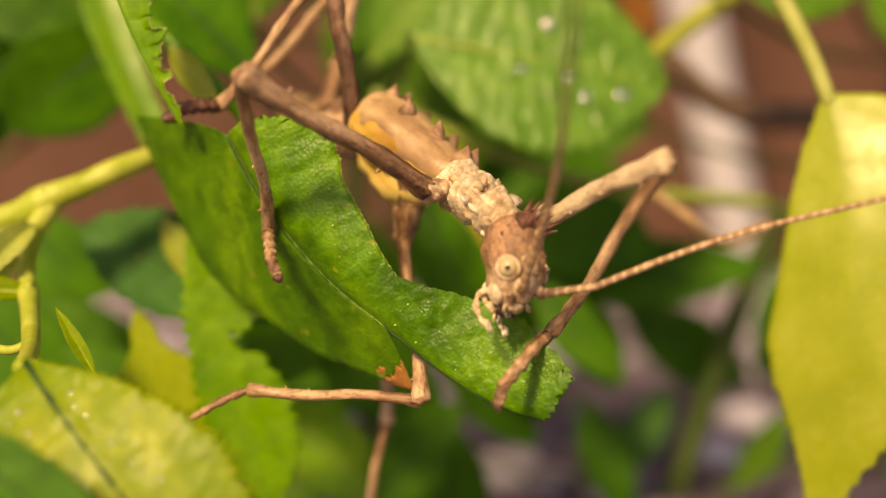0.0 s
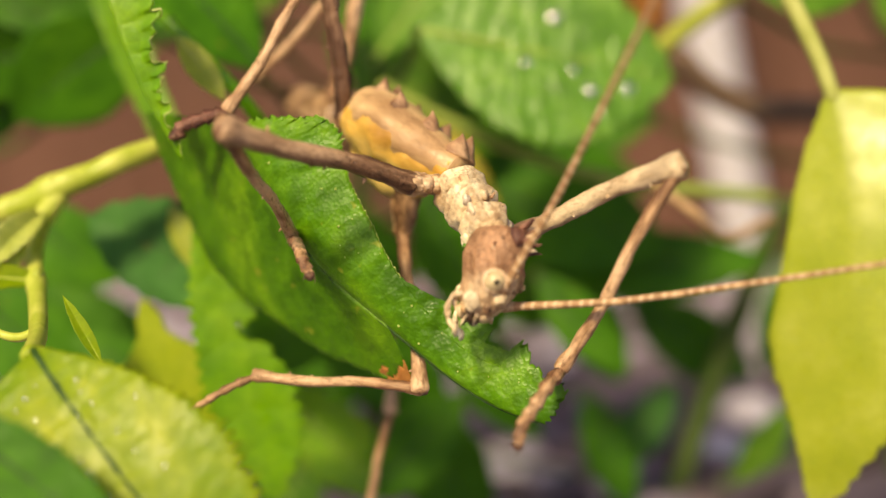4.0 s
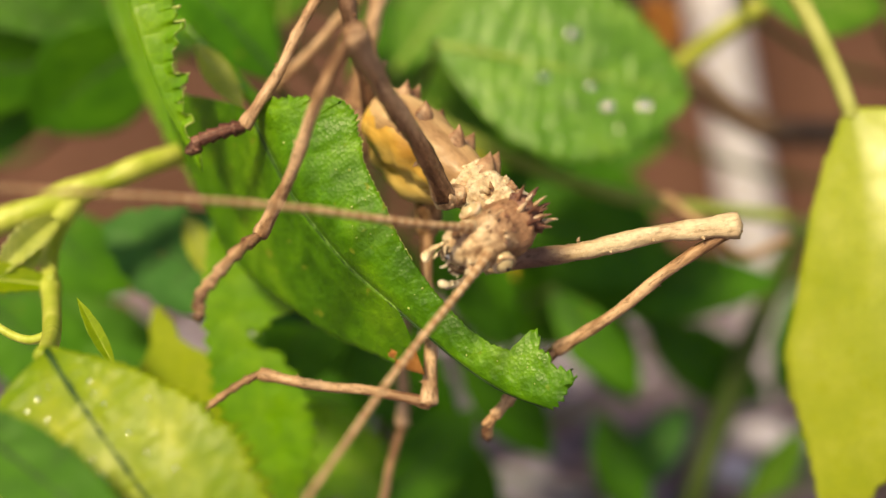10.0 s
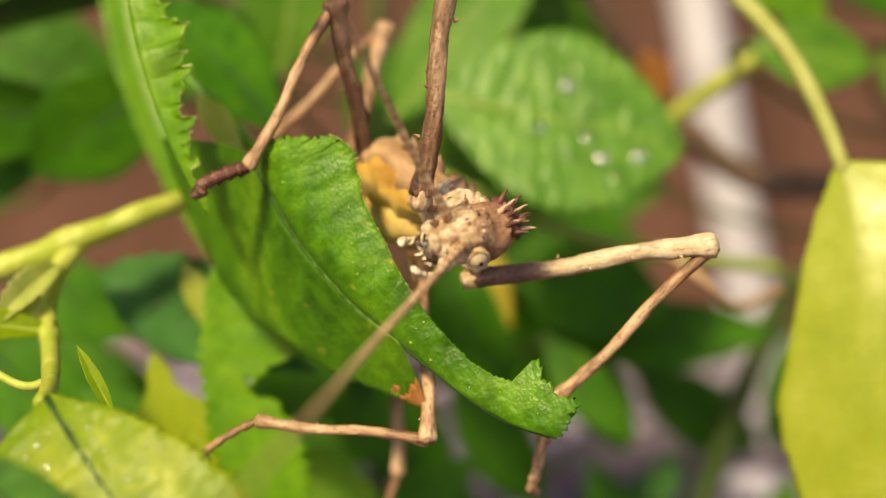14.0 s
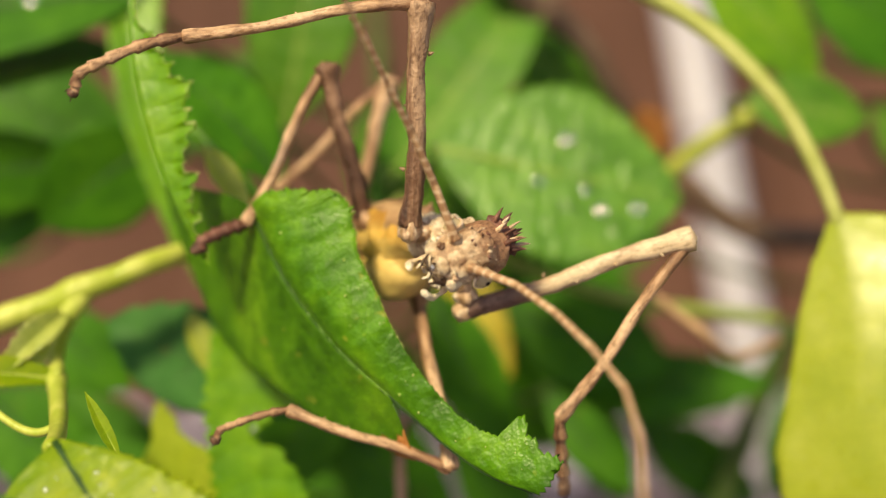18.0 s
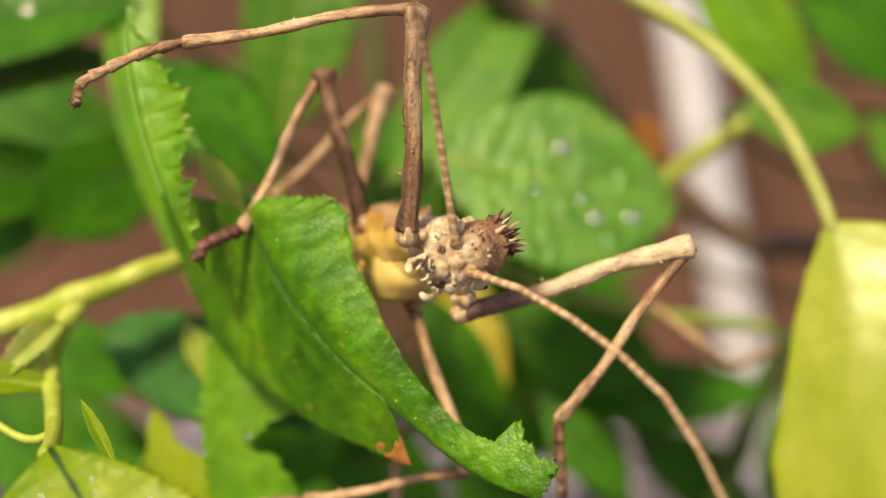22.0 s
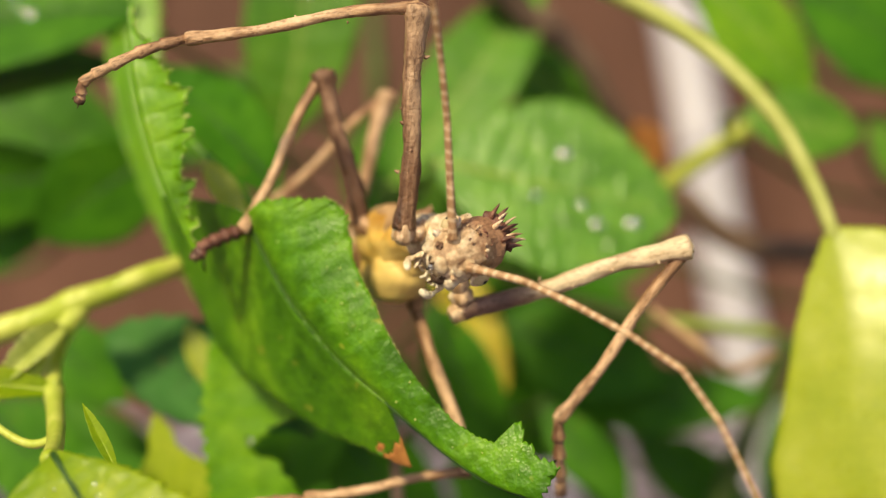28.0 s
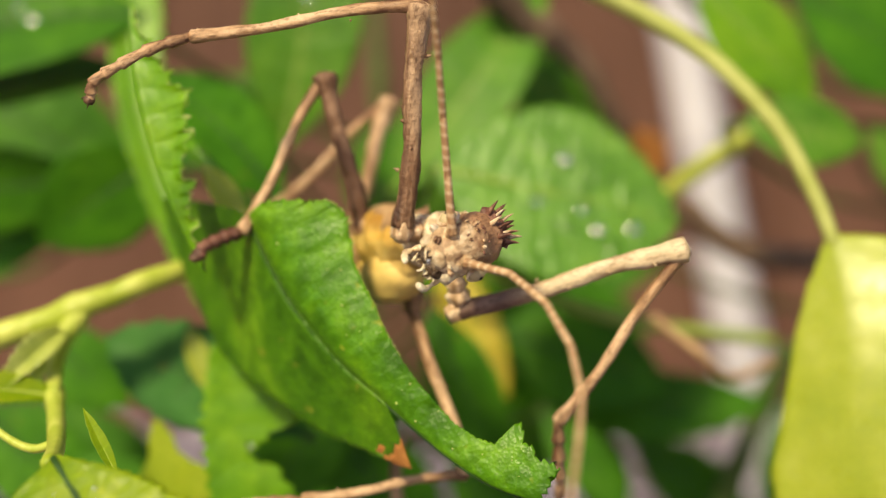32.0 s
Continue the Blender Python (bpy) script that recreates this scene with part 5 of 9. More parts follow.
    for k in range(15):
        a = k / 15 * 6.283
        rr = 1.0 if k % 2 else 0.55
        b = Vector((math.cos(a) * 1.9 * rr, -2.7 + math.sin(a) * 1.35 * rr, 3.6 + 0.6 * (1 - rr)))
        d = Vector((math.cos(a) * 0.55 * rr, -0.35 + math.sin(a) * 0.4 * rr, 1.0)).normalized()
        bm = bmesh.new()
        cone(bm, b, b + d * rnd.uniform(1.0, 1.8), 0.34 if k % 2 else 0.24)
        part("thorn", bm, SKIN_CROWN if k % 3 else SKIN_PALE, hd)
    for k in range(44):
        y, a = rnd.uniform(-2.5, 3.0), rnd.uniform(0.1, 3.04)
        bm = bmesh.new()
        q = Vector((math.cos(a) * 2.8, y, 0.5 + math.sin(a) * 2.9))
        if abs(y - 1.5) < 1.4 and abs(math.cos(a)) > 0.8:
            q.y -= 2.6
        if q.y > 2.2:
            q = Vector((q.x * 0.75, q.y, q.z * 0.72))
        blob(bm, q, (rnd.uniform(0.1, 0.26), rnd.uniform(0.1, 0.34), rnd.uniform(0.1, 0.26)), 0.35, k, None, 8, 6)
        part("wart", bm, (SKIN_PALE, SKIN_CROWN, SKIN_BROWN)[k % 3], hd)
    return hd


head = build_head()


def build_prothorax():
    """Front body ring, +Y to the neck."""
    bm = bmesh.new()
    loft(bm, smooth_rings([(-4.6, 0, 0, 1.9, 1.8), (-3.4, 0, 0, 2.6, 2.4), (-2.5, 0, 0, 2.4, 2.2), (-1.9, 0, 0, 1.75, 1.65), (-1.2, 0, 0, 2.3, 2.1), (0.2, 0, 0.1, 2.7, 2.4), (1.2, 0, 0.1, 2.3, 2.1), (1.8, 0, 0, 1.6, 1.5), (2.5, 0, 0, 2.1, 1.9), (3.5, 0, 0, 2.35, 2.1), (4.4, 0, 0, 1.9, 1.7), (5.0, 0, 0, 1.5, 1.4), (5.8, 0, 0, 1.6, 1.5)], 84), 48, 0.2, 6.0, 0.07)
    for v in bm.verts:
        k = 1 + 0.09 * math.sin(v.co.y * 4.6) * (0.6 + 0.4 * math.sin(v.co.x * 1.3))
        v.co.x, v.co.z = v.co.x * k * 1.18, v.co.z * k * 1.18
    ob = part("prothorax", bm, SKIN_CREAM, insect, "cream knobbly front body ring with folded neck skin")
    rnd = random.Random(4)
    for k in range(22):
        a, y = rnd.uniform(0, 6.283), rnd.uniform(-4.0, 4.6)
        bm = bmesh.new()
        blob(bm, (2.45 * math.cos(a), y, 2.3 * math.sin(a)), (rnd.uniform(0.35, 0.9), rnd.uniform(0.35, 1.0), rnd.uniform(0.35, 0.8)), 0.45, k, None, 12, 8)
        part("plate", bm, (SKIN_CREAM, SKIN, SKIN_MEMBRANE, SKIN_PALE, SKIN_RIDGE)[k % 5], ob)
    for k in range(6):
        bm = bmesh.new()
        q = Vector((rnd.uniform(0.6, 1.8), -1 + k * 0.9, 1.7))
        cone(bm, q, q + Vector((0.5, -0.1, 0.7)), 0.25)
        part("thorn", bm, SKIN, ob)
    return ob


prothorax = build_prothorax()


def build_body():
    """Middle body along +Y to the front ring, thorny back on +Z; the hind body stays still."""
    bm = bmesh.new()
    loft(bm, smooth_rings([(-4, 0, 0, 1.5, 1.5), (-2.6, 0, 0, 3.2, 3.1), (0, 0, 0, 4.0, 3.8), (3, 0, 0, 4.1, 3.8), (6.5, 0, 0, 3.6, 3.3), (9.5, 0, 0.1, 3.0, 2.7), (12, 0, 0.1, 2.6, 2.4), (13.6, 0, 0, 2.2, 2.0)], 70), 40, 0.14, 4.0, 0.02)
    th = part("mesothorax", bm, SKIN_ORANGE, insect, "orange-tan middle body with a thorny ridge")
    bm = bmesh.new()
    loft(bm, smooth_rings([(-4, 0, 1.0, 1.5, 1.4), (-2.6, 0, 1.1, 3.2, 2.8), (0, 0, 0.9, 4.2, 3.5), (3, 0, 0.8, 4.3, 3.5), (6.5, 0, 0.6, 3.8, 3.1), (9.5, 0, 0.5, 3.2, 2.6), (12, 0, 0.4, 2.7, 2.2), (13.8, 0, 0.4, 2.1, 1.8)], 70), 40, 0.08, 7.0, 0.025)
    part("back_plate", bm, SKIN_TAN, th, "tan and brown back with rows of thorns")
    rnd = random.Random(8)
    for k in range(8):
        y = -1.0 + 13.5 * (k // 2) / 3
        w = 3.8 - 1.6 * max(0.0, y) / 14
        sx = (1 if k % 2 else -1) * rnd.uniform(0.2, 0.75)
        base = Vector((sx * w * 0.85, y, 1.0 + w * 0.66))
        bm = bmesh.new()
        top = base + Vector((sx * 0.8, -0.3, 1.0)) * rnd.uniform(1.5, 2.2)
        tube(bm, [base - Vector((0, 0, 0.8)), base.lerp(top, 0.45), top], lambda s: 1.7 * (1 - s) ** 1.35 + 0.06, 12, 16, 1.0, 0.12, k)
        part("thorn", bm, SKIN_RIDGE, th)
    bm = bmesh.new()
    blob(bm, (-2.9, 3.6, -2.5), (3.5, 5.4, 3.7), 0.08, 2.0, None, 30, 20)
    part("belly_fold", bm, SKIN_ORANGE, th, "orange swelling beside the middle hip")
    bm = bmesh.new()
    loft(bm, smooth_rings([(-3.5, -2.2, -2.2, 1.0, 1.0), (-2, -2.8, -2.8, 2.4, 2.2), (0.2, -3.3, -3.1, 2.6, 2.3), (1.0, -3.3, -3.1, 2.35, 2.05), (1.8, -3.4, -3.2, 2.7, 2.4), (4.2, -3.4, -3.1, 2.7, 2.4), (5.0, -3.3, -3.0, 2.4, 2.1), (5.8, -3.2, -2.9, 2.6, 2.2), (7.6, -2.7, -2.4, 2.2, 1.9), (9.5, -1.8, -1.6, 1.2, 1.1)], 60), 32, 0.16, 3.0, 0.03)
    part("underside", bm, SKIN_ORANGE, th, "tan-orange folded underside of the body")
    c, d, e = [Vector(q) - Vector(HOME) for q in ((-9.5, 158.0, 1.0), (-13.9, 171.9, 1.9), (-21.6, 199.9, 4.1))]
    bm = bmesh.new()
    tube(bm, [c, d, e], lambda s: 3.7 - 1.2 * s + 0.25 * abs(math.sin(s * 14)), 22, 40, 1.0, 0.1, 9.0)
    part("abdomen", bm, SKIN, insect, "tan ringed hind body reaching back")
    return th


mesothorax = build_body()
hips = []
for k, ln in enumerate((2.9, 3.4, 4.4, 8.0)):
    bm = bmesh.new()
    if k < 2:
        blob(bm, (0, 0.2, 0), (1.2, 1.35, 1.15), 0.25, 3.0 + k)
        blob(bm, (0.1, ln * 0.5 + 0.2, 0), (1.35, 1.2, 1.3), 0.25, 5.0 + k)
        blob(bm, (0, ln + 0.2, 0), (1.2, 1.2, 1.2), 0.25, 6.0 + k)
    else:
        tube(bm, [(0, -0.4, 0), (0.2, ln * 0.5, 0.1), (0, ln, 0)], lambda s: 1.1 + 1.3 * s, 18, 24, 1.0, 0.3, k)
    hips.append(part("coxa", bm, SKIN_PALE if k < 2 else SKIN, insect, "cream knobs at the root of the fore leg" if k < 2 else "tan hip of the middle leg"))

ANT = 6.0
feelers = {}
for key in "NF":
    made = []
    for k in range(10):
        bm = bmesh.new()
        r0, r1 = [0.43 - 0.031 * (k + e) for e in (0, 1)]

        def rad(s, r0=r0, r1=r1, k=k):
            r = r0 + (r1 - r0) * s + (0.2 * math.exp(-s * 7) if k == 0 else 0.0)
            return r * (1 + 0.05 * abs(math.sin(s * math.pi * 4)))
        tube(bm, [(0, -0.1, 0), (0, ANT + 0.12, 0)], rad, 9, 26)
        made.append(part("antenna", bm, SKIN_BANDED, insect, "long banded feeler" if k == 0 else ""))
    feelers[key] = made


# ---- what moves ----
LEG_ROWS = {
    "LF": [
        (0, 0.0, 136.0, -5.3, -17.3, 124.6, 6.9, -17.7, 143.8, -9.9, -16.1, 131.1, -11.6),
        (1, -1.2, 135.9, -5.4, -19.3, 123.0, 3.6, -17.1, 143.9, -10.8, -14.9, 131.3, -12.5),
        (2, -3.3, 135.9, -5.2, -20.3, 119.3, -2.0, -17.2, 142.6, -11.7, -14.7, 130.0, -13.0),
        (3, -2.8, 136.0, -4.8, -20.3, 119.6, -3.4, -17.1, 143.4, -11.9, -13.9, 130.9, -12.8),
        (3.5, -2.0, 136.0, -5.2, -19.1, 120.8, 1.8, -15.3, 142.0, -11.8, -13.3, 129.2, -12.3),
        (5.5, -3.5, 135.9, -5.7, -20.6, 119.4, -2.5, -16.1, 142.4, -12.4, -13.6, 129.8, -12.5),
        (5.75, -2.7, 135.9, -6.5, -20.5, 121.4, 0.5, -16.6, 143.5, -11.6, -14.2, 130.9, -12.5),
        (6, -1.9, 135.8, -7.3, -19.9, 123.9, 3.2, -16.5, 144.9, -10.8, -14.3, 132.3, -12.6),
        (7, -1.7, 135.8, -7.9, -19.1, 122.4, 1.8, -15.9, 143.8, -11.7, -14.1, 131.1, -12.9),
        (8, -3.8, 135.7, -7.6, -22.4, 121.7, -1.8, -16.7, 143.8, -13.0, -14.2, 131.2, -13.5),
        (8.3, -4.0, 135.8, -7.3, -22.6, 121.8, -1.6, -16.8, 144.0, -12.7, -14.3, 131.4, -13.3),
        (8.4, -2.5, 135.8, -7.8, -21.5, 123.3, -0.0, -16.6, 144.7, -12.9, -14.5, 132.0, -13.2),
        (8.45, -0.9, 135.9, -7.0, -16.5, 119.8, 1.6, -15.7, 139.5, -14.6, -14.5, 126.7, -15.6),
        (8.5, 0.7, 136.0, -6.2, -11.0, 117.1, 2.8, -14.2, 134.1, -15.9, -13.9, 121.4, -17.6),
        (9, 0.1, 136.0, -6.3, -10.6, 116.5, 2.8, -14.0, 135.2, -14.2, -15.4, 122.9, -17.8),
        (9.5, -0.6, 136.0, -6.2, -9.8, 117.4, 6.0, -16.5, 133.1, -13.0, -18.1, 121.1, -17.4),
        (10, -0.4, 136.0, -5.8, -8.5, 119.8, 10.0, -19.3, 132.0, -9.6, -23.9, 121.0, -14.6),
        (10.5, -1.1, 136.1, -4.7, -7.3, 120.6, 12.5, -21.6, 131.8, -5.3, -28.8, 122.1, -9.8),
        (10.75, -1.6, 136.1, -4.5, -7.1, 122.5, 14.6, -24.0, 129.9, -3.1, -31.7, 120.6, -7.6),
        (11, -2.1, 136.1, -4.2, -6.9, 124.6, 16.4, -25.8, 128.0, -0.5, -33.9, 119.1, -5.0),
        (11.25, -1.9, 136.2, -3.5, -3.4, 122.7, 16.3, -24.3, 129.0, 3.0, -34.6, 122.7, -1.4),
        (11.5, -1.6, 136.2, -2.8, 0.0, 121.2, 15.8, -22.0, 130.1, 6.5, -33.8, 126.8, 2.5),
        (11.75, -1.5, 136.2, -2.2, 2.7, 122.5, 17.0, -19.9, 132.1, 10.4, -32.3, 128.9, 8.7),
        (12, -1.3, 136.2, -1.7, 5.4, 123.9, 17.8, -17.7, 134.3, 14.2, -30.2, 131.1, 14.8),
        (12.25, -1.5, 136.2, -1.2, 5.0, 127.8, 20.3, -18.9, 136.6, 18.7, -30.8, 131.5, 18.4),
        (12.5, -1.8, 136.2, -0.6, 4.4, 131.8, 22.2, -20.1, 139.1, 22.6, -30.9, 132.2, 21.5),
        (13, -2.8, 136.1, -1.1, -1.6, 132.0, 22.5, -26.4, 137.1, 25.4, -38.7, 133.6, 23.7),
        (13.5, -2.8, 136.1, -0.9, -1.1, 130.1, 22.3, -26.1, 135.0, 22.3, -38.2, 131.5, 19.4),
        (14, -2.6, 136.1, -0.4, 0.7, 132.0, 23.0, -24.1, 137.6, 24.7, -36.5, 134.3, 23.6),
        (14.5, -3.0, 136.1, -0.5, -0.7, 130.7, 22.7, -25.5, 136.7, 22.9, -37.8, 133.2, 20.8),
        (14.75, -3.4, 136.1, 1.5, -1.7, 125.4, 22.9, -26.6, 130.9, 22.2, -37.9, 125.0, 20.1),
        (15, -3.8, 136.1, 3.6, -2.8, 120.7, 22.0, -27.7, 125.7, 20.3, -37.6, 117.6, 18.3),
        (15.5, -3.8, 136.0, 1.3, -2.6, 125.1, 22.7, -27.9, 127.2, 20.5, -39.0, 120.8, 18.8),
        (17.5, -4.0, 136.0, 1.5, -2.5, 129.9, 24.7, -27.7, 130.1, 21.2, -38.1, 123.5, 17.3),
        (18, -4.1, 136.0, 1.6, -2.7, 131.4, 25.1, -27.9, 131.9, 21.6, -38.4, 126.1, 16.9),
        (19, -4.0, 136.0, 2.2, -2.6, 131.4, 25.7, -27.7, 132.2, 21.8, -38.1, 126.3, 17.0),
        (21, -3.8, 136.0, 1.8, -2.5, 131.3, 25.3, -27.7, 133.1, 22.0, -38.1, 127.4, 17.0),
        (23, -4.1, 136.0, 2.0, -2.7, 131.4, 25.5, -27.9, 133.4, 22.1, -38.9, 129.1, 17.0),
        (25, -4.0, 136.0, 1.7, -2.6, 131.3, 25.2, -27.8, 133.5, 22.2, -38.4, 128.4, 17.0),
        (28, -4.5, 136.0, 2.7, -2.8, 131.2, 26.1, -28.0, 134.0, 23.1, -38.9, 129.6, 17.8),
        (30, -4.5, 136.0, 3.4, -2.7, 131.1, 26.8, -27.9, 134.2, 24.0, -37.9, 128.5, 18.3),
        (32, -4.7, 136.0, 3.6, -2.7, 131.1, 27.0, -27.8, 134.5, 24.1, -37.9, 128.9, 18.3),
    ],
    "RF": [
        (0, 7.6, 141.4, -11.4, 23.0, 121.8, -2.6, 12.7, 135.2, -20.9, 6.7, 125.0, -24.3),
        (0.5, 7.5, 141.2, -12.3, 24.3, 122.4, -4.7, 13.2, 133.8, -23.8, 7.2, 124.9, -29.7),
        (1, 7.5, 141.1, -13.1, 25.6, 123.0, -6.8, 13.8, 132.4, -26.6, 7.9, 125.2, -34.6),
        (2, 5.2, 141.2, -12.3, 24.1, 124.4, -4.6, 14.0, 133.1, -25.6, 6.2, 124.9, -30.3),
        (3, 5.4, 141.3, -11.2, 23.8, 123.7, -4.0, 13.6, 132.9, -24.8, 7.3, 123.5, -29.8),
        (3.5, 6.4, 141.3, -12.6, 24.4, 124.1, -3.7, 13.0, 130.4, -24.9, 8.2, 119.4, -27.6),
        (5.5, 5.5, 141.2, -12.7, 24.4, 125.2, -3.7, 14.1, 133.8, -24.6, 7.3, 124.6, -29.2),
        (6, 6.9, 141.1, -15.0, 24.1, 125.8, -2.1, 14.2, 131.4, -24.2, 7.2, 121.7, -27.1),
        (7, 6.8, 141.2, -15.0, 25.4, 126.7, -3.1, 14.0, 132.4, -24.4, 7.0, 122.8, -27.7),
        (8, 4.5, 141.1, -14.8, 24.1, 128.3, -2.5, 13.0, 130.3, -24.8, 6.2, 120.5, -27.5),
        (8.3, 4.5, 141.3, -14.3, 24.0, 128.4, -2.0, 13.0, 130.3, -24.3, 6.2, 120.5, -27.2),
        (8.4, 6.3, 141.3, -14.2, 24.4, 125.2, -3.6, 13.8, 134.6, -24.1, 6.4, 125.9, -28.8),
        (8.45, 6.3, 141.4, -13.8, 29.0, 129.9, -6.9, 13.8, 139.9, -23.9, 5.0, 134.5, -30.5),
        (8.5, 6.3, 141.5, -13.4, 31.9, 135.6, -10.7, 12.9, 145.7, -23.3, 3.5, 144.0, -31.1),
        (9, 6.6, 141.4, -13.8, 29.8, 129.4, -10.0, 14.0, 143.6, -23.0, 4.6, 141.9, -30.7),
        (10, 5.4, 141.4, -13.5, 30.4, 134.2, -9.1, 12.1, 142.8, -23.6, 3.5, 140.9, -32.2),
        (11, 4.6, 141.5, -12.2, 30.1, 136.1, -7.9, 11.6, 142.8, -23.2, 3.9, 140.7, -32.5),
        (12, 3.9, 141.5, -11.7, 29.4, 136.2, -7.7, 11.3, 143.2, -23.2, 4.0, 141.0, -32.8),
        (13, 3.8, 141.7, -10.4, 29.4, 136.3, -6.5, 12.2, 144.9, -22.3, 4.9, 142.8, -32.0),
        (13.5, 3.7, 141.7, -10.2, 29.2, 136.4, -5.9, 13.8, 145.2, -23.4, 9.2, 142.7, -34.6),
        (13.75, 3.6, 141.7, -10.0, 29.1, 136.3, -5.9, 13.2, 143.9, -23.5, 9.3, 143.6, -35.1),
        (14, 3.5, 141.7, -9.7, 29.0, 136.2, -5.8, 12.6, 142.6, -23.4, 9.6, 144.4, -35.2),
        (14.1, 3.5, 141.7, -9.8, 28.3, 132.6, -9.4, 11.7, 142.1, -25.3, 7.0, 145.8, -36.0),
        (14.2, 3.5, 141.7, -9.8, 26.6, 129.3, -12.9, 10.2, 141.7, -26.9, 4.0, 147.2, -36.0),
        (14.3, 3.5, 141.7, -9.8, 25.2, 127.8, -15.7, 7.3, 141.1, -26.8, -2.0, 144.7, -34.0),
        (14.4, 3.5, 141.7, -9.8, 21.1, 123.9, -18.3, 0.6, 136.5, -24.7, -9.5, 139.7, -30.9),
        (14.5, 3.5, 141.7, -9.8, 18.9, 124.5, -22.6, -3.1, 136.1, -23.7, -14.3, 137.5, -28.5),
        (14.533, 3.5, 141.7, -9.7, 18.5, 124.4, -22.8, -4.0, 134.9, -23.7, -15.0, 139.0, -27.7),
        (14.567, 3.4, 141.7, -9.6, 17.9, 124.3, -23.1, -5.2, 133.3, -23.8, -14.9, 140.6, -26.3),
        (14.6, 3.4, 141.7, -9.6, 17.5, 124.1, -23.3, -6.0, 132.1, -23.9, -14.2, 141.3, -25.1),
        (14.65, 3.3, 141.7, -9.5, 21.1, 125.3, -19.9, -0.6, 136.0, -25.8, -8.8, 144.2, -29.9),
        (14.7, 3.2, 141.7, -9.4, 24.0, 127.0, -16.2, 5.5, 139.8, -27.0, -2.2, 146.6, -33.7),
        (14.8, 3.1, 141.8, -9.1, 26.4, 129.9, -12.3, 8.8, 141.1, -25.8, 2.5, 147.9, -33.9),
        (14.9, 2.9, 141.8, -8.9, 28.8, 136.4, -8.6, 10.3, 142.8, -24.0, 5.2, 148.3, -33.8),
        (15, 2.8, 141.9, -8.8, 28.4, 136.6, -5.2, 10.9, 142.0, -22.1, 6.5, 146.6, -32.6),
        (15.25, 2.8, 141.8, -8.9, 27.8, 136.8, -2.4, 12.2, 139.0, -21.6, 10.2, 144.4, -32.5),
        (15.5, 2.8, 141.8, -9.1, 27.0, 137.0, 0.3, 13.5, 136.1, -20.7, 14.1, 142.0, -31.4),
        (17.5, 2.6, 142.0, -8.1, 27.3, 136.8, -0.1, 13.3, 141.3, -20.2, 14.0, 147.0, -31.0),
        (18, 2.4, 142.0, -7.8, 26.9, 136.8, 0.3, 12.6, 139.6, -19.9, 13.8, 145.9, -30.4),
        (19, 2.5, 142.0, -7.4, 27.2, 136.8, 0.2, 13.0, 141.4, -19.7, 14.0, 147.6, -30.2),
        (21, 2.7, 142.0, -7.3, 27.4, 136.8, 0.2, 13.2, 141.6, -19.7, 14.3, 147.8, -30.3),
        (23, 2.7, 142.0, -7.2, 27.5, 136.8, 0.4, 13.3, 142.0, -19.4, 14.3, 148.0, -30.2),
        (25, 2.8, 142.0, -7.1, 27.6, 136.8, 0.3, 13.5, 142.3, -19.5, 14.4, 148.2, -30.3),
        (28, 2.2, 142.0, -6.5, 27.0, 136.9, 0.8, 13.1, 142.6, -19.0, 14.1, 148.8, -29.6),
        (30, 2.1, 142.1, -5.9, 27.0, 137.0, 1.3, 13.3, 142.4, -18.7, 14.3, 148.8, -29.2),
        (32, 1.8, 142.1, -5.8, 26.7, 137.0, 1.3, 13.2, 143.3, -18.6, 14.1, 149.5, -29.3),
    ],
    "ML": [
        (0, -8.4, 150.8, 1.4, -10.0, 148.2, 19.8, -23.8, 151.3, 4.3, -28.7, 147.9, 4.0),
        (0.5, -8.9, 150.8, 1.7, -10.3, 146.9, 19.8, -23.7, 148.5, 3.7, -29.2, 146.1, 3.5),
        (1, -9.4, 150.8, 1.9, -10.6, 145.7, 19.7, -23.5, 145.6, 3.2, -29.4, 144.4, 3.2),
        (1.5, -9.7, 150.8, 1.7, -10.9, 146.4, 19.8, -23.7, 145.2, 3.1, -29.0, 142.6, 2.5),
        (2, -10.1, 150.7, 1.6, -11.3, 147.1, 19.8, -23.7, 144.7, 3.1, -28.3, 140.9, 1.8),
        (2.5, -10.2, 150.8, 1.8, -11.2, 146.9, 20.0, -23.3, 144.5, 3.0, -28.5, 141.9, 1.5),
        (3, -10.2, 150.9, 2.1, -11.2, 146.7, 20.2, -22.9, 144.3, 2.9, -28.6, 143.1, 1.3),
        (6, -9.6, 150.7, 0.4, -10.9, 148.4, 18.8, -22.5, 146.0, 1.5, -28.2, 144.8, 0.2),
        (7, -9.4, 150.7, 1.5, -9.8, 143.8, 18.7, -21.5, 141.7, 1.5, -27.1, 140.5, -0.4),
        (8, -11.2, 150.6, 0.7, -12.0, 148.2, 19.2, -22.8, 146.0, 1.3, -28.3, 144.7, -0.8),
        (8.4, -11.4, 150.6, 1.4, -12.4, 148.0, 19.8, -23.1, 146.0, 1.8, -28.6, 144.8, -0.3),
        (8.5, -8.9, 150.7, 2.1, -11.8, 144.9, 19.6, -22.7, 143.3, 1.7, -28.3, 142.1, 0.0),
        (9, -8.8, 150.7, 2.1, -11.7, 144.8, 19.5, -22.6, 143.2, 1.6, -28.3, 142.0, -0.0),
        (11, -9.0, 150.8, 3.0, -11.8, 143.4, 19.8, -22.2, 141.8, 1.7, -27.8, 140.6, -0.2),
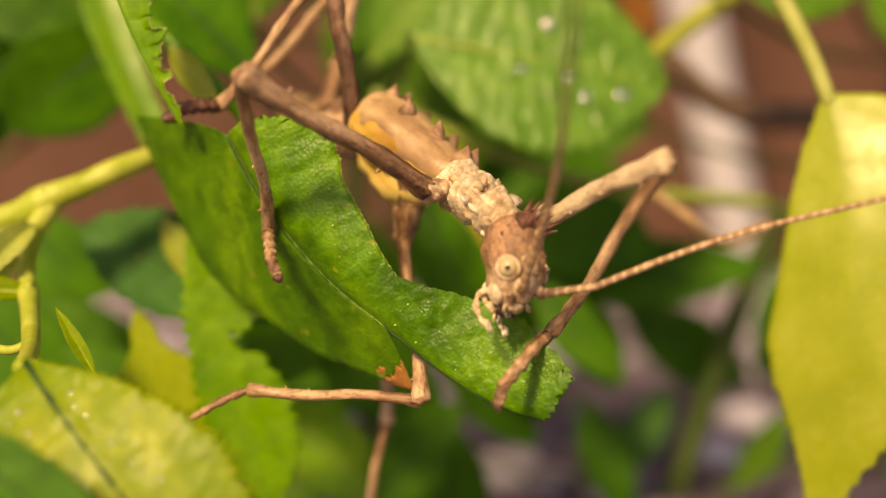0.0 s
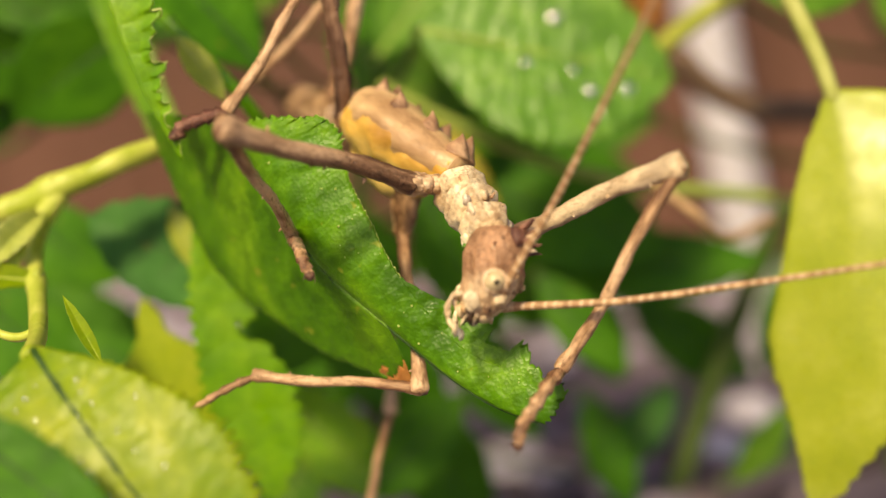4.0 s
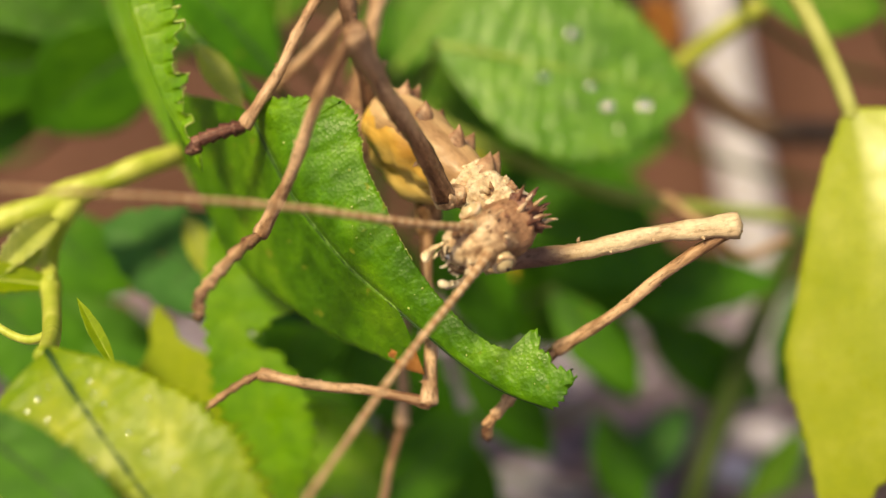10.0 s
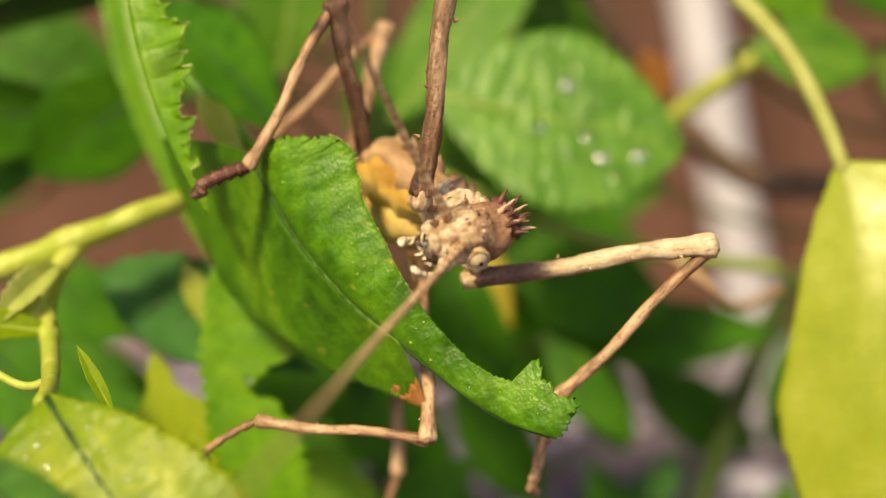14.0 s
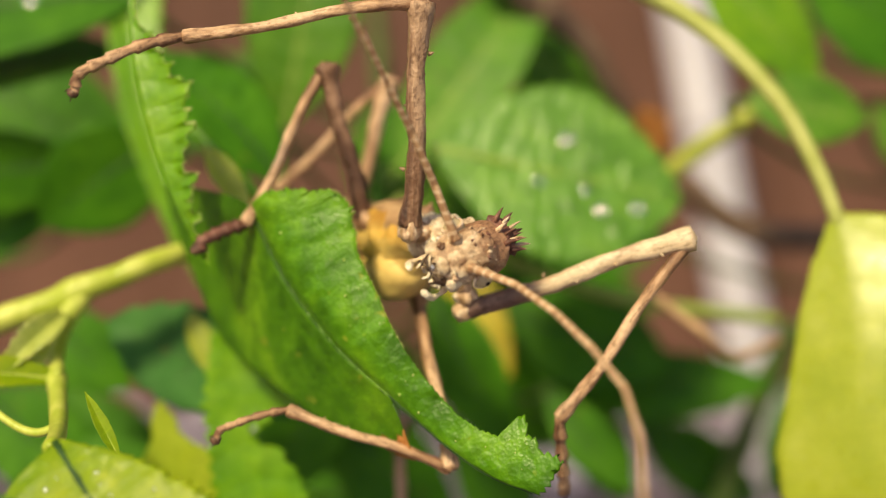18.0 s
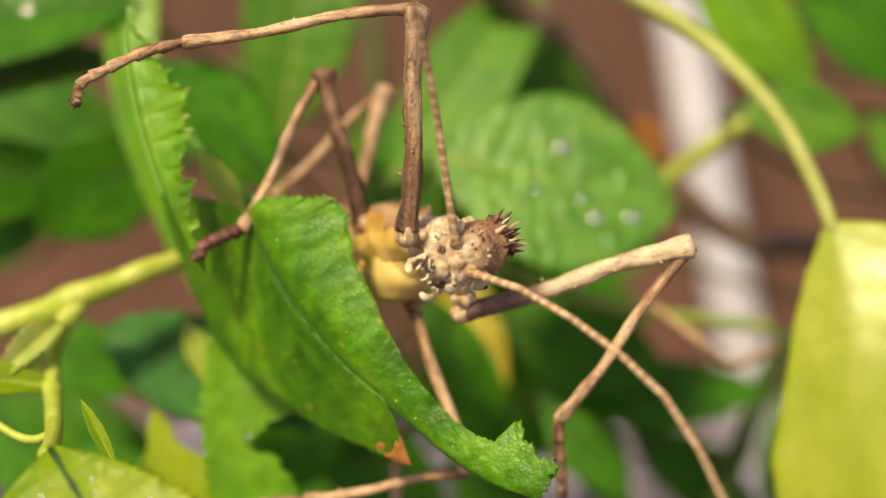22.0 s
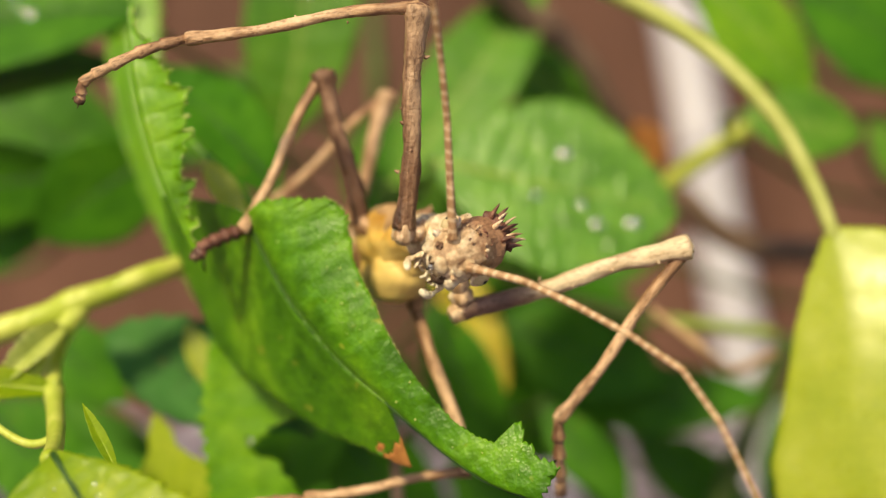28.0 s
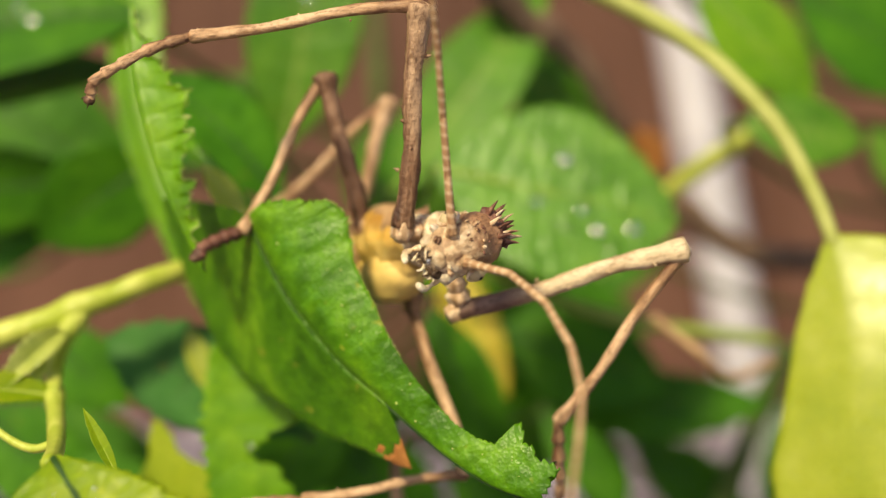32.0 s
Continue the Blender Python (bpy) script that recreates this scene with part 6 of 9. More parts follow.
        (12, -9.2, 150.6, 3.4, -12.0, 143.6, 20.4, -22.0, 142.0, 2.0, -27.5, 140.8, -0.2),
        (13, -9.2, 150.3, 4.1, -12.0, 143.9, 21.3, -22.0, 142.5, 2.9, -27.4, 141.4, 0.5),
        (14, -9.5, 150.3, 4.2, -12.3, 143.3, 21.1, -22.0, 141.9, 2.6, -27.2, 139.6, 0.6),
        (15, -10.5, 150.1, 4.2, -13.1, 142.4, 20.9, -22.2, 141.1, 2.1, -27.0, 137.9, 0.3),
        (18, -10.2, 150.0, 2.8, -14.3, 146.9, 20.7, -23.6, 145.7, 1.9, -28.7, 143.4, -0.1),
        (21, -9.9, 150.0, 3.2, -14.3, 146.8, 21.0, -23.5, 145.6, 2.2, -28.2, 142.7, 0.0),
        (25, -9.8, 150.0, 3.1, -14.2, 146.8, 20.9, -23.4, 145.7, 2.1, -28.1, 142.5, -0.1),
        (28, -10.0, 150.0, 3.7, -14.5, 146.8, 21.4, -23.7, 145.7, 2.6, -28.3, 142.4, 0.6),
        (30, -9.8, 150.0, 3.9, -14.5, 146.7, 21.6, -23.8, 145.6, 2.8, -28.4, 142.2, 1.1),
        (32, -10.0, 149.9, 4.1, -14.5, 146.8, 21.8, -23.9, 145.7, 3.1, -28.4, 142.3, 1.1),
    ],
    "MR": [
        (0, -2.9, 149.4, -11.5, -1.3, 136.6, -28.1, -20.4, 140.6, -27.1, -28.0, 140.4, -30.6),
        (2, -4.0, 149.3, -11.0, -1.8, 137.7, -28.3, -20.9, 141.2, -27.4, -28.5, 140.8, -31.1),
        (3, -3.8, 149.3, -11.1, -1.6, 136.4, -27.5, -20.6, 140.6, -26.8, -28.1, 139.7, -30.5),
        (6, -2.6, 149.3, -12.8, -1.4, 136.8, -29.7, -20.3, 141.2, -27.5, -28.1, 141.5, -30.7),
        (7, -2.0, 149.4, -12.4, -1.0, 138.7, -30.5, -20.2, 140.1, -27.5, -27.9, 141.5, -30.7),
        (8.4, -2.6, 149.4, -12.2, -1.5, 138.9, -30.4, -20.7, 139.9, -27.4, -28.4, 141.4, -30.6),
        (8.5, -2.2, 149.7, -10.5, -2.1, 140.5, -29.3, -21.3, 141.6, -26.0, -28.3, 142.8, -30.5),
        (9, -2.1, 149.7, -10.5, -2.0, 140.4, -29.3, -21.2, 141.7, -26.0, -28.2, 142.9, -30.5),
        (11, -2.8, 149.6, -10.2, -2.2, 139.9, -28.8, -21.3, 142.4, -25.9, -28.3, 142.7, -30.5),
        (12, -2.8, 149.7, -9.2, -2.3, 145.3, -29.7, -21.3, 143.0, -26.0, -28.2, 142.0, -30.8),
        (13, -2.9, 149.7, -9.9, -1.9, 138.9, -27.9, -21.1, 141.5, -25.8, -28.0, 142.4, -30.5),
        (14, -2.7, 149.6, -10.2, -1.9, 137.4, -27.2, -21.0, 140.8, -25.7, -28.1, 142.6, -29.9),
        (15, -3.3, 149.8, -9.2, -1.6, 140.3, -27.8, -20.9, 137.7, -26.2, -27.8, 139.7, -30.4),
        (16.25, -3.2, 149.9, -8.5, -0.8, 140.7, -27.2, -19.9, 138.5, -23.9, -27.6, 138.5, -27.2),
        (17.5, -3.2, 149.9, -7.8, -0.1, 141.1, -26.6, -18.8, 139.3, -21.6, -26.7, 137.3, -23.7),
        (18, -3.4, 150.0, -7.4, 0.4, 140.5, -25.8, -17.8, 138.9, -18.9, -25.7, 137.0, -20.9),
        (18.25, -3.4, 150.0, -7.2, 1.5, 143.3, -26.5, -17.4, 145.7, -22.2, -25.7, 145.0, -23.3),
        (18.5, -3.5, 150.0, -7.1, 2.4, 146.2, -26.8, -15.9, 152.5, -25.4, -24.3, 152.9, -25.5),
        (19, -3.5, 150.0, -6.8, 3.3, 146.0, -26.3, -13.9, 153.9, -30.9, -22.3, 153.8, -31.6),
        (21, -3.6, 150.0, -6.7, 2.9, 146.2, -26.4, -16.2, 147.8, -30.0, -24.6, 147.6, -30.6),
        (25, -3.5, 150.0, -6.6, 3.0, 146.2, -26.2, -16.2, 146.8, -29.6, -24.6, 147.0, -30.3),
        (30, -3.6, 150.1, -5.7, 3.1, 146.4, -25.3, -16.1, 143.7, -28.0, -24.3, 142.2, -28.3),
        (32, -3.9, 150.1, -5.6, 2.8, 146.4, -25.2, -16.3, 143.7, -27.9, -24.6, 142.2, -28.1),
    ],
}
ANTENNA_ROWS = {
    "N": [
        (0, 9.3, 127.6, -14.9, 10.4, 123.7, -10.5, 11.4, 119.6, -6.2, 11.8, 114.8, -2.6, 11.7, 109.5, 0.3, 11.4, 104.1, 2.8, 11.1, 98.7, 5.3, 10.8, 93.2, 7.8, 10.5, 87.8, 10.3, 10.2, 82.4, 12.9, 9.9, 76.9, 15.4),
        (0.25, 8.5, 127.9, -15.6, 10.4, 123.9, -11.5, 12.2, 119.9, -7.4, 13.6, 115.5, -3.6, 14.8, 110.7, -0.2, 15.9, 105.9, 3.2, 17.0, 101.0, 6.5, 18.1, 96.1, 9.8, 19.1, 91.2, 13.1, 20.2, 86.4, 16.5, 21.3, 81.5, 19.8),
        (0.5, 7.7, 128.1, -16.4, 10.3, 124.3, -12.6, 12.8, 120.4, -8.8, 15.4, 116.5, -5.0, 17.8, 112.6, -1.1, 20.1, 108.6, 2.7, 22.5, 104.7, 6.6, 24.9, 100.8, 10.5, 27.2, 96.9, 14.3, 29.6, 92.9, 18.2, 31.9, 89.0, 22.1),
        (0.75, 6.7, 128.4, -17.1, 9.9, 125.0, -13.3, 13.1, 121.7, -9.5, 16.4, 118.4, -5.7, 19.8, 115.2, -1.9, 23.1, 111.9, 1.9, 26.4, 108.7, 5.7, 29.7, 105.4, 9.5, 33.1, 102.2, 13.3, 36.4, 98.9, 17.1, 39.7, 95.7, 20.9),
        (1, 5.8, 128.7, -17.7, 9.5, 125.9, -14.0, 13.3, 123.1, -10.3, 17.3, 120.5, -6.6, 21.4, 118.1, -3.0, 25.6, 115.6, 0.5, 29.8, 113.2, 4.1, 33.9, 110.8, 7.7, 38.1, 108.3, 11.3, 42.2, 105.9, 14.9, 46.4, 103.5, 18.5),
        (1.5, 3.0, 129.0, -17.8, 7.7, 126.5, -15.1, 12.5, 124.4, -12.1, 17.2, 122.9, -8.8, 22.0, 121.7, -5.3, 26.7, 120.4, -1.9, 31.5, 118.9, 1.4, 36.5, 117.4, 4.4, 41.4, 115.8, 7.5, 46.3, 114.2, 10.6, 51.2, 112.7, 13.6),
        (1.75, 1.5, 129.1, -17.7, 6.8, 127.3, -15.5, 12.1, 125.7, -13.2, 17.4, 124.5, -10.7, 22.8, 123.6, -8.2, 28.2, 122.8, -5.7, 33.6, 122.0, -3.3, 39.1, 121.1, -1.0, 44.6, 120.3, 1.3, 50.0, 119.4, 3.6, 55.5, 118.5, 5.9),
        (2, 0.1, 129.2, -17.5, 5.7, 128.1, -15.9, 11.4, 127.0, -14.4, 17.2, 126.1, -12.8, 22.9, 125.6, -11.3, 28.8, 125.4, -9.9, 34.6, 125.3, -8.4, 40.4, 125.2, -7.0, 46.2, 125.0, -5.5, 52.0, 124.9, -4.0, 57.9, 124.8, -2.6),
        (2.5, 1.7, 129.2, -17.2, 7.0, 126.4, -16.6, 12.5, 124.2, -15.9, 18.2, 122.7, -15.0, 24.0, 121.5, -14.0, 29.8, 120.3, -13.1, 35.6, 119.1, -12.1, 41.4, 117.8, -11.2, 47.2, 116.6, -10.2, 53.0, 115.4, -9.3, 58.8, 114.2, -8.3),
        (2.667, 2.1, 129.1, -17.0, 7.0, 126.0, -15.5, 12.1, 123.3, -13.8, 17.4, 121.1, -12.0, 22.8, 119.1, -10.2, 28.1, 117.2, -8.3, 33.5, 115.2, -6.4, 38.8, 113.2, -4.6, 44.2, 111.3, -2.7, 49.5, 109.3, -0.8, 54.9, 107.3, 1.1),
        (2.833, 2.8, 129.1, -16.7, 6.8, 125.7, -14.0, 11.0, 122.4, -11.2, 15.3, 119.4, -8.3, 19.7, 116.5, -5.3, 24.0, 113.7, -2.3, 28.4, 110.8, 0.7, 32.7, 108.0, 3.7, 37.1, 105.1, 6.7, 41.4, 102.3, 9.7, 45.8, 99.4, 12.6),
        (3, 3.2, 129.1, -16.5, 6.6, 125.6, -13.0, 9.9, 122.1, -9.5, 13.3, 118.6, -5.9, 16.7, 115.2, -2.3, 20.0, 111.9, 1.4, 23.4, 108.5, 5.0, 26.8, 105.2, 8.7, 30.2, 101.8, 12.3, 33.6, 98.5, 16.0, 37.0, 95.1, 19.6),
        (3.25, 5.5, 127.5, -16.6, 8.1, 124.6, -11.9, 10.6, 121.7, -7.3, 12.8, 118.4, -2.8, 14.8, 115.0, 1.6, 16.8, 111.5, 6.1, 18.8, 108.0, 10.6, 20.8, 104.5, 15.0, 22.8, 101.0, 19.5, 24.9, 97.6, 23.9, 26.9, 94.1, 28.4),
        (3.5, 7.8, 125.8, -16.6, 9.4, 123.9, -11.2, 10.9, 121.7, -5.8, 11.9, 118.8, -0.6, 12.4, 115.5, 4.4, 12.9, 112.1, 9.3, 13.4, 108.8, 14.3, 13.9, 105.4, 19.2, 14.4, 102.0, 24.2, 14.8, 98.7, 29.1, 15.3, 95.3, 34.0),
        (4, 6.4, 126.6, -16.9, 9.1, 124.5, -11.9, 11.8, 122.4, -7.0, 14.0, 119.6, -2.2, 16.0, 116.5, 2.5, 18.0, 113.4, 7.3, 20.0, 110.4, 12.0, 22.0, 107.3, 16.8, 24.1, 104.2, 21.5, 26.1, 101.2, 26.3, 28.1, 98.1, 31.0),
        (4.5, 4.2, 127.6, -17.3, 8.4, 125.7, -13.5, 12.6, 123.7, -9.6, 16.5, 121.3, -5.8, 20.4, 118.9, -1.9, 24.4, 116.6, 2.0, 28.3, 114.3, 5.9, 32.3, 112.1, 9.8, 36.2, 109.8, 13.7, 40.2, 107.5, 17.6, 44.1, 105.3, 21.5),
        (5, 2.1, 128.7, -17.7, 7.3, 127.1, -15.3, 12.6, 125.4, -12.9, 17.8, 123.7, -10.5, 23.1, 122.2, -8.1, 28.4, 121.1, -5.6, 33.7, 119.9, -3.1, 39.1, 118.8, -0.6, 44.4, 117.6, 1.9, 49.7, 116.5, 4.4, 55.1, 115.3, 7.0),
        (5.5, 0.6, 129.4, -18.0, 6.3, 128.1, -16.7, 12.0, 126.7, -15.5, 17.8, 125.6, -14.2, 23.6, 124.9, -12.9, 29.4, 124.6, -11.6, 35.3, 124.4, -10.3, 41.1, 124.1, -8.9, 47.0, 123.8, -7.6, 52.8, 123.5, -6.3, 58.7, 123.3, -5.0),
        (5.6, 1.7, 129.4, -17.7, 6.9, 127.8, -15.4, 12.2, 126.2, -13.0, 17.5, 124.8, -10.6, 22.9, 123.8, -8.1, 28.3, 123.3, -5.5, 33.6, 122.7, -2.8, 39.0, 122.2, -0.2, 44.4, 121.6, 2.4, 49.7, 121.0, 5.0, 55.1, 120.5, 7.6),
        (5.7, 3.2, 129.4, -17.3, 7.5, 127.5, -13.5, 11.8, 125.7, -9.8, 16.0, 124.0, -5.9, 20.2, 122.7, -1.8, 24.3, 121.8, 2.5, 28.5, 120.9, 6.7, 32.6, 120.0, 10.9, 36.8, 119.0, 15.2, 40.9, 118.1, 19.4, 45.1, 117.2, 23.6),
        (5.8, 4.9, 129.3, -16.8, 7.7, 127.4, -11.9, 10.4, 125.4, -6.9, 13.1, 123.6, -1.9, 15.4, 122.1, 3.5, 17.6, 121.0, 8.9, 19.8, 119.8, 14.4, 22.1, 118.6, 19.8, 24.3, 117.4, 25.2, 26.5, 116.3, 30.7, 28.8, 115.1, 36.1),
        (5.9, 6.4, 129.3, -16.4, 7.6, 127.4, -10.8, 8.7, 125.6, -5.3, 9.6, 123.8, 0.4, 10.0, 122.4, 6.2, 10.2, 121.1, 12.1, 10.4, 119.8, 17.9, 10.6, 118.5, 23.8, 10.8, 117.3, 29.7, 11.1, 116.0, 35.5, 11.3, 114.7, 41.4),
        (6, 7.5, 129.3, -16.2, 7.4, 127.6, -10.4, 7.4, 125.8, -4.7, 7.1, 124.2, 1.1, 6.1, 122.9, 6.9, 4.9, 121.6, 12.6, 3.7, 120.4, 18.4, 2.5, 119.1, 24.1, 1.4, 117.9, 29.9, 0.2, 116.6, 35.6, -1.0, 115.4, 41.4),
        (6.25, 7.4, 128.2, -17.5, 8.4, 125.3, -12.3, 9.3, 122.3, -7.2, 9.7, 119.3, -2.0, 9.5, 116.3, 3.2, 8.9, 113.3, 8.4, 8.3, 110.4, 13.6, 7.8, 107.4, 18.7, 7.2, 104.4, 23.9, 6.7, 101.4, 29.1, 6.1, 98.4, 34.2),
        (6.5, 7.4, 127.1, -18.8, 9.2, 123.2, -14.6, 11.0, 119.3, -10.4, 12.2, 115.1, -6.3, 12.7, 110.8, -2.2, 12.8, 106.4, 1.9, 12.9, 101.9, 6.0, 13.0, 97.5, 10.0, 13.2, 93.1, 14.1, 13.3, 88.7, 18.1, 13.4, 84.3, 22.2),
        (6.667, 7.0, 127.2, -19.2, 9.5, 124.1, -14.7, 12.0, 120.9, -10.3, 14.1, 117.6, -5.7, 15.7, 114.1, -1.1, 17.1, 110.5, 3.5, 18.5, 106.9, 8.1, 19.8, 103.4, 12.7, 21.2, 99.8, 17.3, 22.6, 96.2, 21.9, 24.0, 92.6, 26.5),
        (6.833, 6.5, 127.4, -19.8, 9.8, 125.5, -15.1, 13.1, 123.6, -10.5, 16.3, 121.6, -5.8, 19.3, 119.6, -1.0, 22.2, 117.5, 3.8, 25.1, 115.5, 8.7, 28.1, 113.5, 13.5, 31.0, 111.5, 18.3, 33.9, 109.4, 23.1, 36.9, 107.4, 28.0),
        (7, 6.1, 127.5, -20.2, 9.9, 126.5, -15.6, 13.6, 125.6, -11.0, 17.4, 124.8, -6.4, 21.2, 124.0, -1.9, 25.1, 123.3, 2.7, 28.9, 122.6, 7.3, 32.7, 121.8, 11.8, 36.5, 121.1, 16.4, 40.3, 120.4, 21.0, 44.2, 119.7, 25.6),
        (7.25, 4.7, 127.8, -20.3, 8.9, 125.6, -16.6, 13.0, 123.4, -12.8, 17.0, 121.3, -8.9, 20.8, 119.2, -4.8, 24.6, 117.2, -0.6, 28.4, 115.2, 3.6, 32.2, 113.2, 7.8, 36.0, 111.1, 12.0, 39.8, 109.1, 16.1, 43.6, 107.1, 20.3),
        (7.5, 3.3, 128.2, -20.5, 7.6, 124.8, -17.9, 11.8, 121.5, -15.2, 15.7, 118.2, -12.1, 19.4, 115.0, -8.6, 23.0, 111.7, -5.0, 26.6, 108.5, -1.4, 30.2, 105.3, 2.1, 33.7, 102.1, 5.7, 37.3, 98.9, 9.3, 40.9, 95.7, 12.9),
        (7.667, 2.5, 129.1, -20.5, 7.2, 126.2, -18.1, 11.8, 123.3, -15.6, 16.3, 120.5, -12.8, 20.8, 117.9, -9.7, 25.3, 115.5, -6.5, 29.8, 113.1, -3.4, 34.3, 110.7, -0.3, 38.8, 108.3, 2.9, 43.4, 105.9, 6.0, 47.9, 103.6, 9.1),
        (7.833, 1.4, 130.3, -20.6, 6.6, 128.1, -18.4, 11.7, 125.9, -16.2, 16.9, 123.9, -13.9, 22.2, 122.3, -11.6, 27.5, 121.1, -9.2, 33.0, 120.0, -6.9, 38.4, 119.0, -4.7, 43.9, 117.9, -2.4, 49.3, 116.8, -0.1, 54.7, 115.7, 2.2),
        (8, 0.6, 131.2, -20.6, 6.1, 129.6, -18.7, 11.5, 127.9, -16.8, 17.0, 126.5, -14.9, 22.7, 125.7, -13.1, 28.5, 125.4, -11.5, 34.3, 125.4, -10.0, 40.1, 125.4, -8.4, 45.9, 125.3, -6.9, 51.7, 125.2, -5.3, 57.4, 125.2, -3.8),
        (8.3, 0.6, 131.4, -20.3, 6.3, 129.5, -19.6, 11.9, 127.6, -18.9, 17.7, 126.1, -18.2, 23.5, 125.1, -17.4, 29.5, 124.7, -16.7, 35.4, 124.6, -15.9, 41.4, 124.5, -15.1, 47.3, 124.3, -14.4, 53.3, 124.1, -13.6, 59.2, 124.0, -12.8),
        (8.333, 2.1, 130.4, -19.8, 7.1, 128.0, -17.4, 12.0, 125.6, -15.0, 17.0, 123.3, -12.5, 22.1, 121.4, -10.0, 27.3, 119.9, -7.4, 32.5, 118.6, -4.7, 37.7, 117.3, -2.1, 43.0, 116.0, 0.5, 48.2, 114.7, 3.2, 53.4, 113.4, 5.8),
        (8.367, 4.2, 129.1, -19.2, 7.4, 126.4, -14.8, 10.5, 123.6, -10.5, 13.5, 120.8, -6.1, 16.5, 118.0, -1.7, 19.5, 115.4, 2.8, 22.5, 112.8, 7.3, 25.5, 110.3, 11.8, 28.5, 107.7, 16.3, 31.5, 105.1, 20.8, 34.5, 102.6, 25.3),
        (8.4, 5.8, 128.1, -18.7, 7.2, 125.5, -13.5, 8.6, 122.8, -8.3, 9.7, 120.0, -3.1, 10.6, 117.0, 2.0, 11.5, 114.0, 7.1, 12.3, 111.0, 12.2, 13.1, 107.9, 17.3, 14.0, 104.9, 22.5, 14.8, 101.9, 27.6, 15.6, 98.8, 32.7),
        (8.433, 5.7, 128.4, -17.5, 6.1, 124.2, -13.2, 6.5, 120.0, -8.9, 6.6, 115.7, -4.8, 6.6, 111.3, -0.7, 6.5, 106.9, 3.4, 6.3, 102.4, 7.4, 6.1, 97.9, 11.4, 5.9, 93.4, 15.3, 5.7, 88.9, 19.3, 5.5, 84.4, 23.2),
        (8.467, 5.6, 128.8, -15.7, 4.5, 123.3, -13.6, 3.4, 117.8, -11.5, 2.2, 112.3, -9.4, 0.9, 106.8, -7.4, -0.5, 101.3, -5.5, -1.9, 95.8, -3.7, -3.4, 90.2, -2.1, -5.0, 84.6, -0.6, -6.6, 79.0, 1.0, -8.2, 73.4, 2.5),
        (8.5, 5.6, 129.1, -14.5, 3.5, 123.5, -14.3, 1.5, 117.9, -14.0, -0.6, 112.2, -13.8, -2.6, 106.6, -13.6, -4.7, 101.0, -13.5, -6.9, 95.4, -13.6, -9.2, 89.9, -14.0, -11.6, 84.4, -14.5, -13.9, 78.9, -15.0, -16.3, 73.4, -15.5),
        (8.75, 5.7, 128.8, -13.7, 4.6, 123.0, -12.6, 3.5, 117.2, -11.4, 2.4, 111.4, -10.3, 1.1, 105.6, -9.3, -0.3, 99.9, -8.4, -2.1, 94.2, -8.0, -4.2, 88.5, -7.8, -6.5, 83.0, -7.9, -8.7, 77.4, -8.0, -10.9, 71.9, -8.3),
        (9, 5.9, 128.4, -12.9, 5.7, 122.7, -10.9, 5.6, 117.1, -8.9, 5.4, 111.4, -7.0, 5.1, 105.7, -5.1, 4.4, 100.0, -3.6, 3.0, 94.2, -2.5, 1.1, 88.6, -1.9, -1.1, 83.0, -1.5, -3.2, 77.4, -1.3, -5.3, 71.8, -1.3),
        (9.167, 5.3, 128.2, -12.3, 5.0, 123.1, -9.2, 4.7, 117.9, -6.1, 4.4, 112.8, -3.0, 3.9, 107.5, -0.3, 3.0, 102.0, 2.0, 1.8, 96.5, 4.0, 0.1, 91.0, 5.7, -1.8, 85.5, 7.2, -3.7, 80.0, 8.7, -5.6, 74.4, 10.0),
        (9.333, 4.5, 127.9, -11.4, 4.0, 123.9, -7.0, 3.5, 119.9, -2.6, 3.0, 115.7, 1.7, 2.3, 111.1, 5.5, 1.3, 106.2, 8.8, 0.2, 101.2, 12.0, -1.1, 96.3, 15.1, -2.5, 91.3, 18.2, -3.8, 86.3, 21.2, -5.2, 81.2, 24.1),
        (9.5, 3.9, 127.7, -10.8, 3.3, 124.7, -5.6, 2.7, 121.7, -0.5, 2.0, 118.5, 4.5, 1.2, 114.5, 9.0, 0.2, 110.1, 12.9, -0.7, 105.8, 16.9, -1.7, 101.4, 20.9, -2.7, 97.0, 24.9, -3.6, 92.6, 28.9, -4.6, 88.2, 32.9),
        (9.625, 3.6, 127.7, -10.4, 2.0, 124.0, -5.8, 0.3, 120.6, -1.2, -1.6, 117.2, 3.4, -3.6, 113.2, 7.3, -5.7, 108.9, 10.9, -7.9, 104.5, 14.4, -10.1, 100.2, 17.9, -12.2, 95.9, 21.5, -14.4, 91.5, 25.0, -16.5, 87.2, 28.6),
        (9.75, 3.0, 127.6, -9.7, 0.3, 123.4, -6.4, -2.9, 119.7, -2.9, -6.3, 116.2, 0.5, -9.9, 112.5, 3.5, -13.6, 108.5, 6.1, -17.4, 104.6, 8.7, -21.1, 100.7, 11.3, -24.8, 96.8, 13.9, -28.5, 92.8, 16.5, -32.3, 88.9, 19.2),
        (9.875, 2.5, 127.5, -9.1, -1.2, 123.1, -7.4, -5.5, 119.5, -5.3, -10.2, 116.3, -3.3, -15.0, 113.2, -1.5, -19.9, 110.0, -0.1, -24.8, 106.9, 1.3, -29.8, 103.8, 2.7, -34.7, 100.7, 4.1, -39.6, 97.5, 5.5, -44.5, 94.4, 6.9),
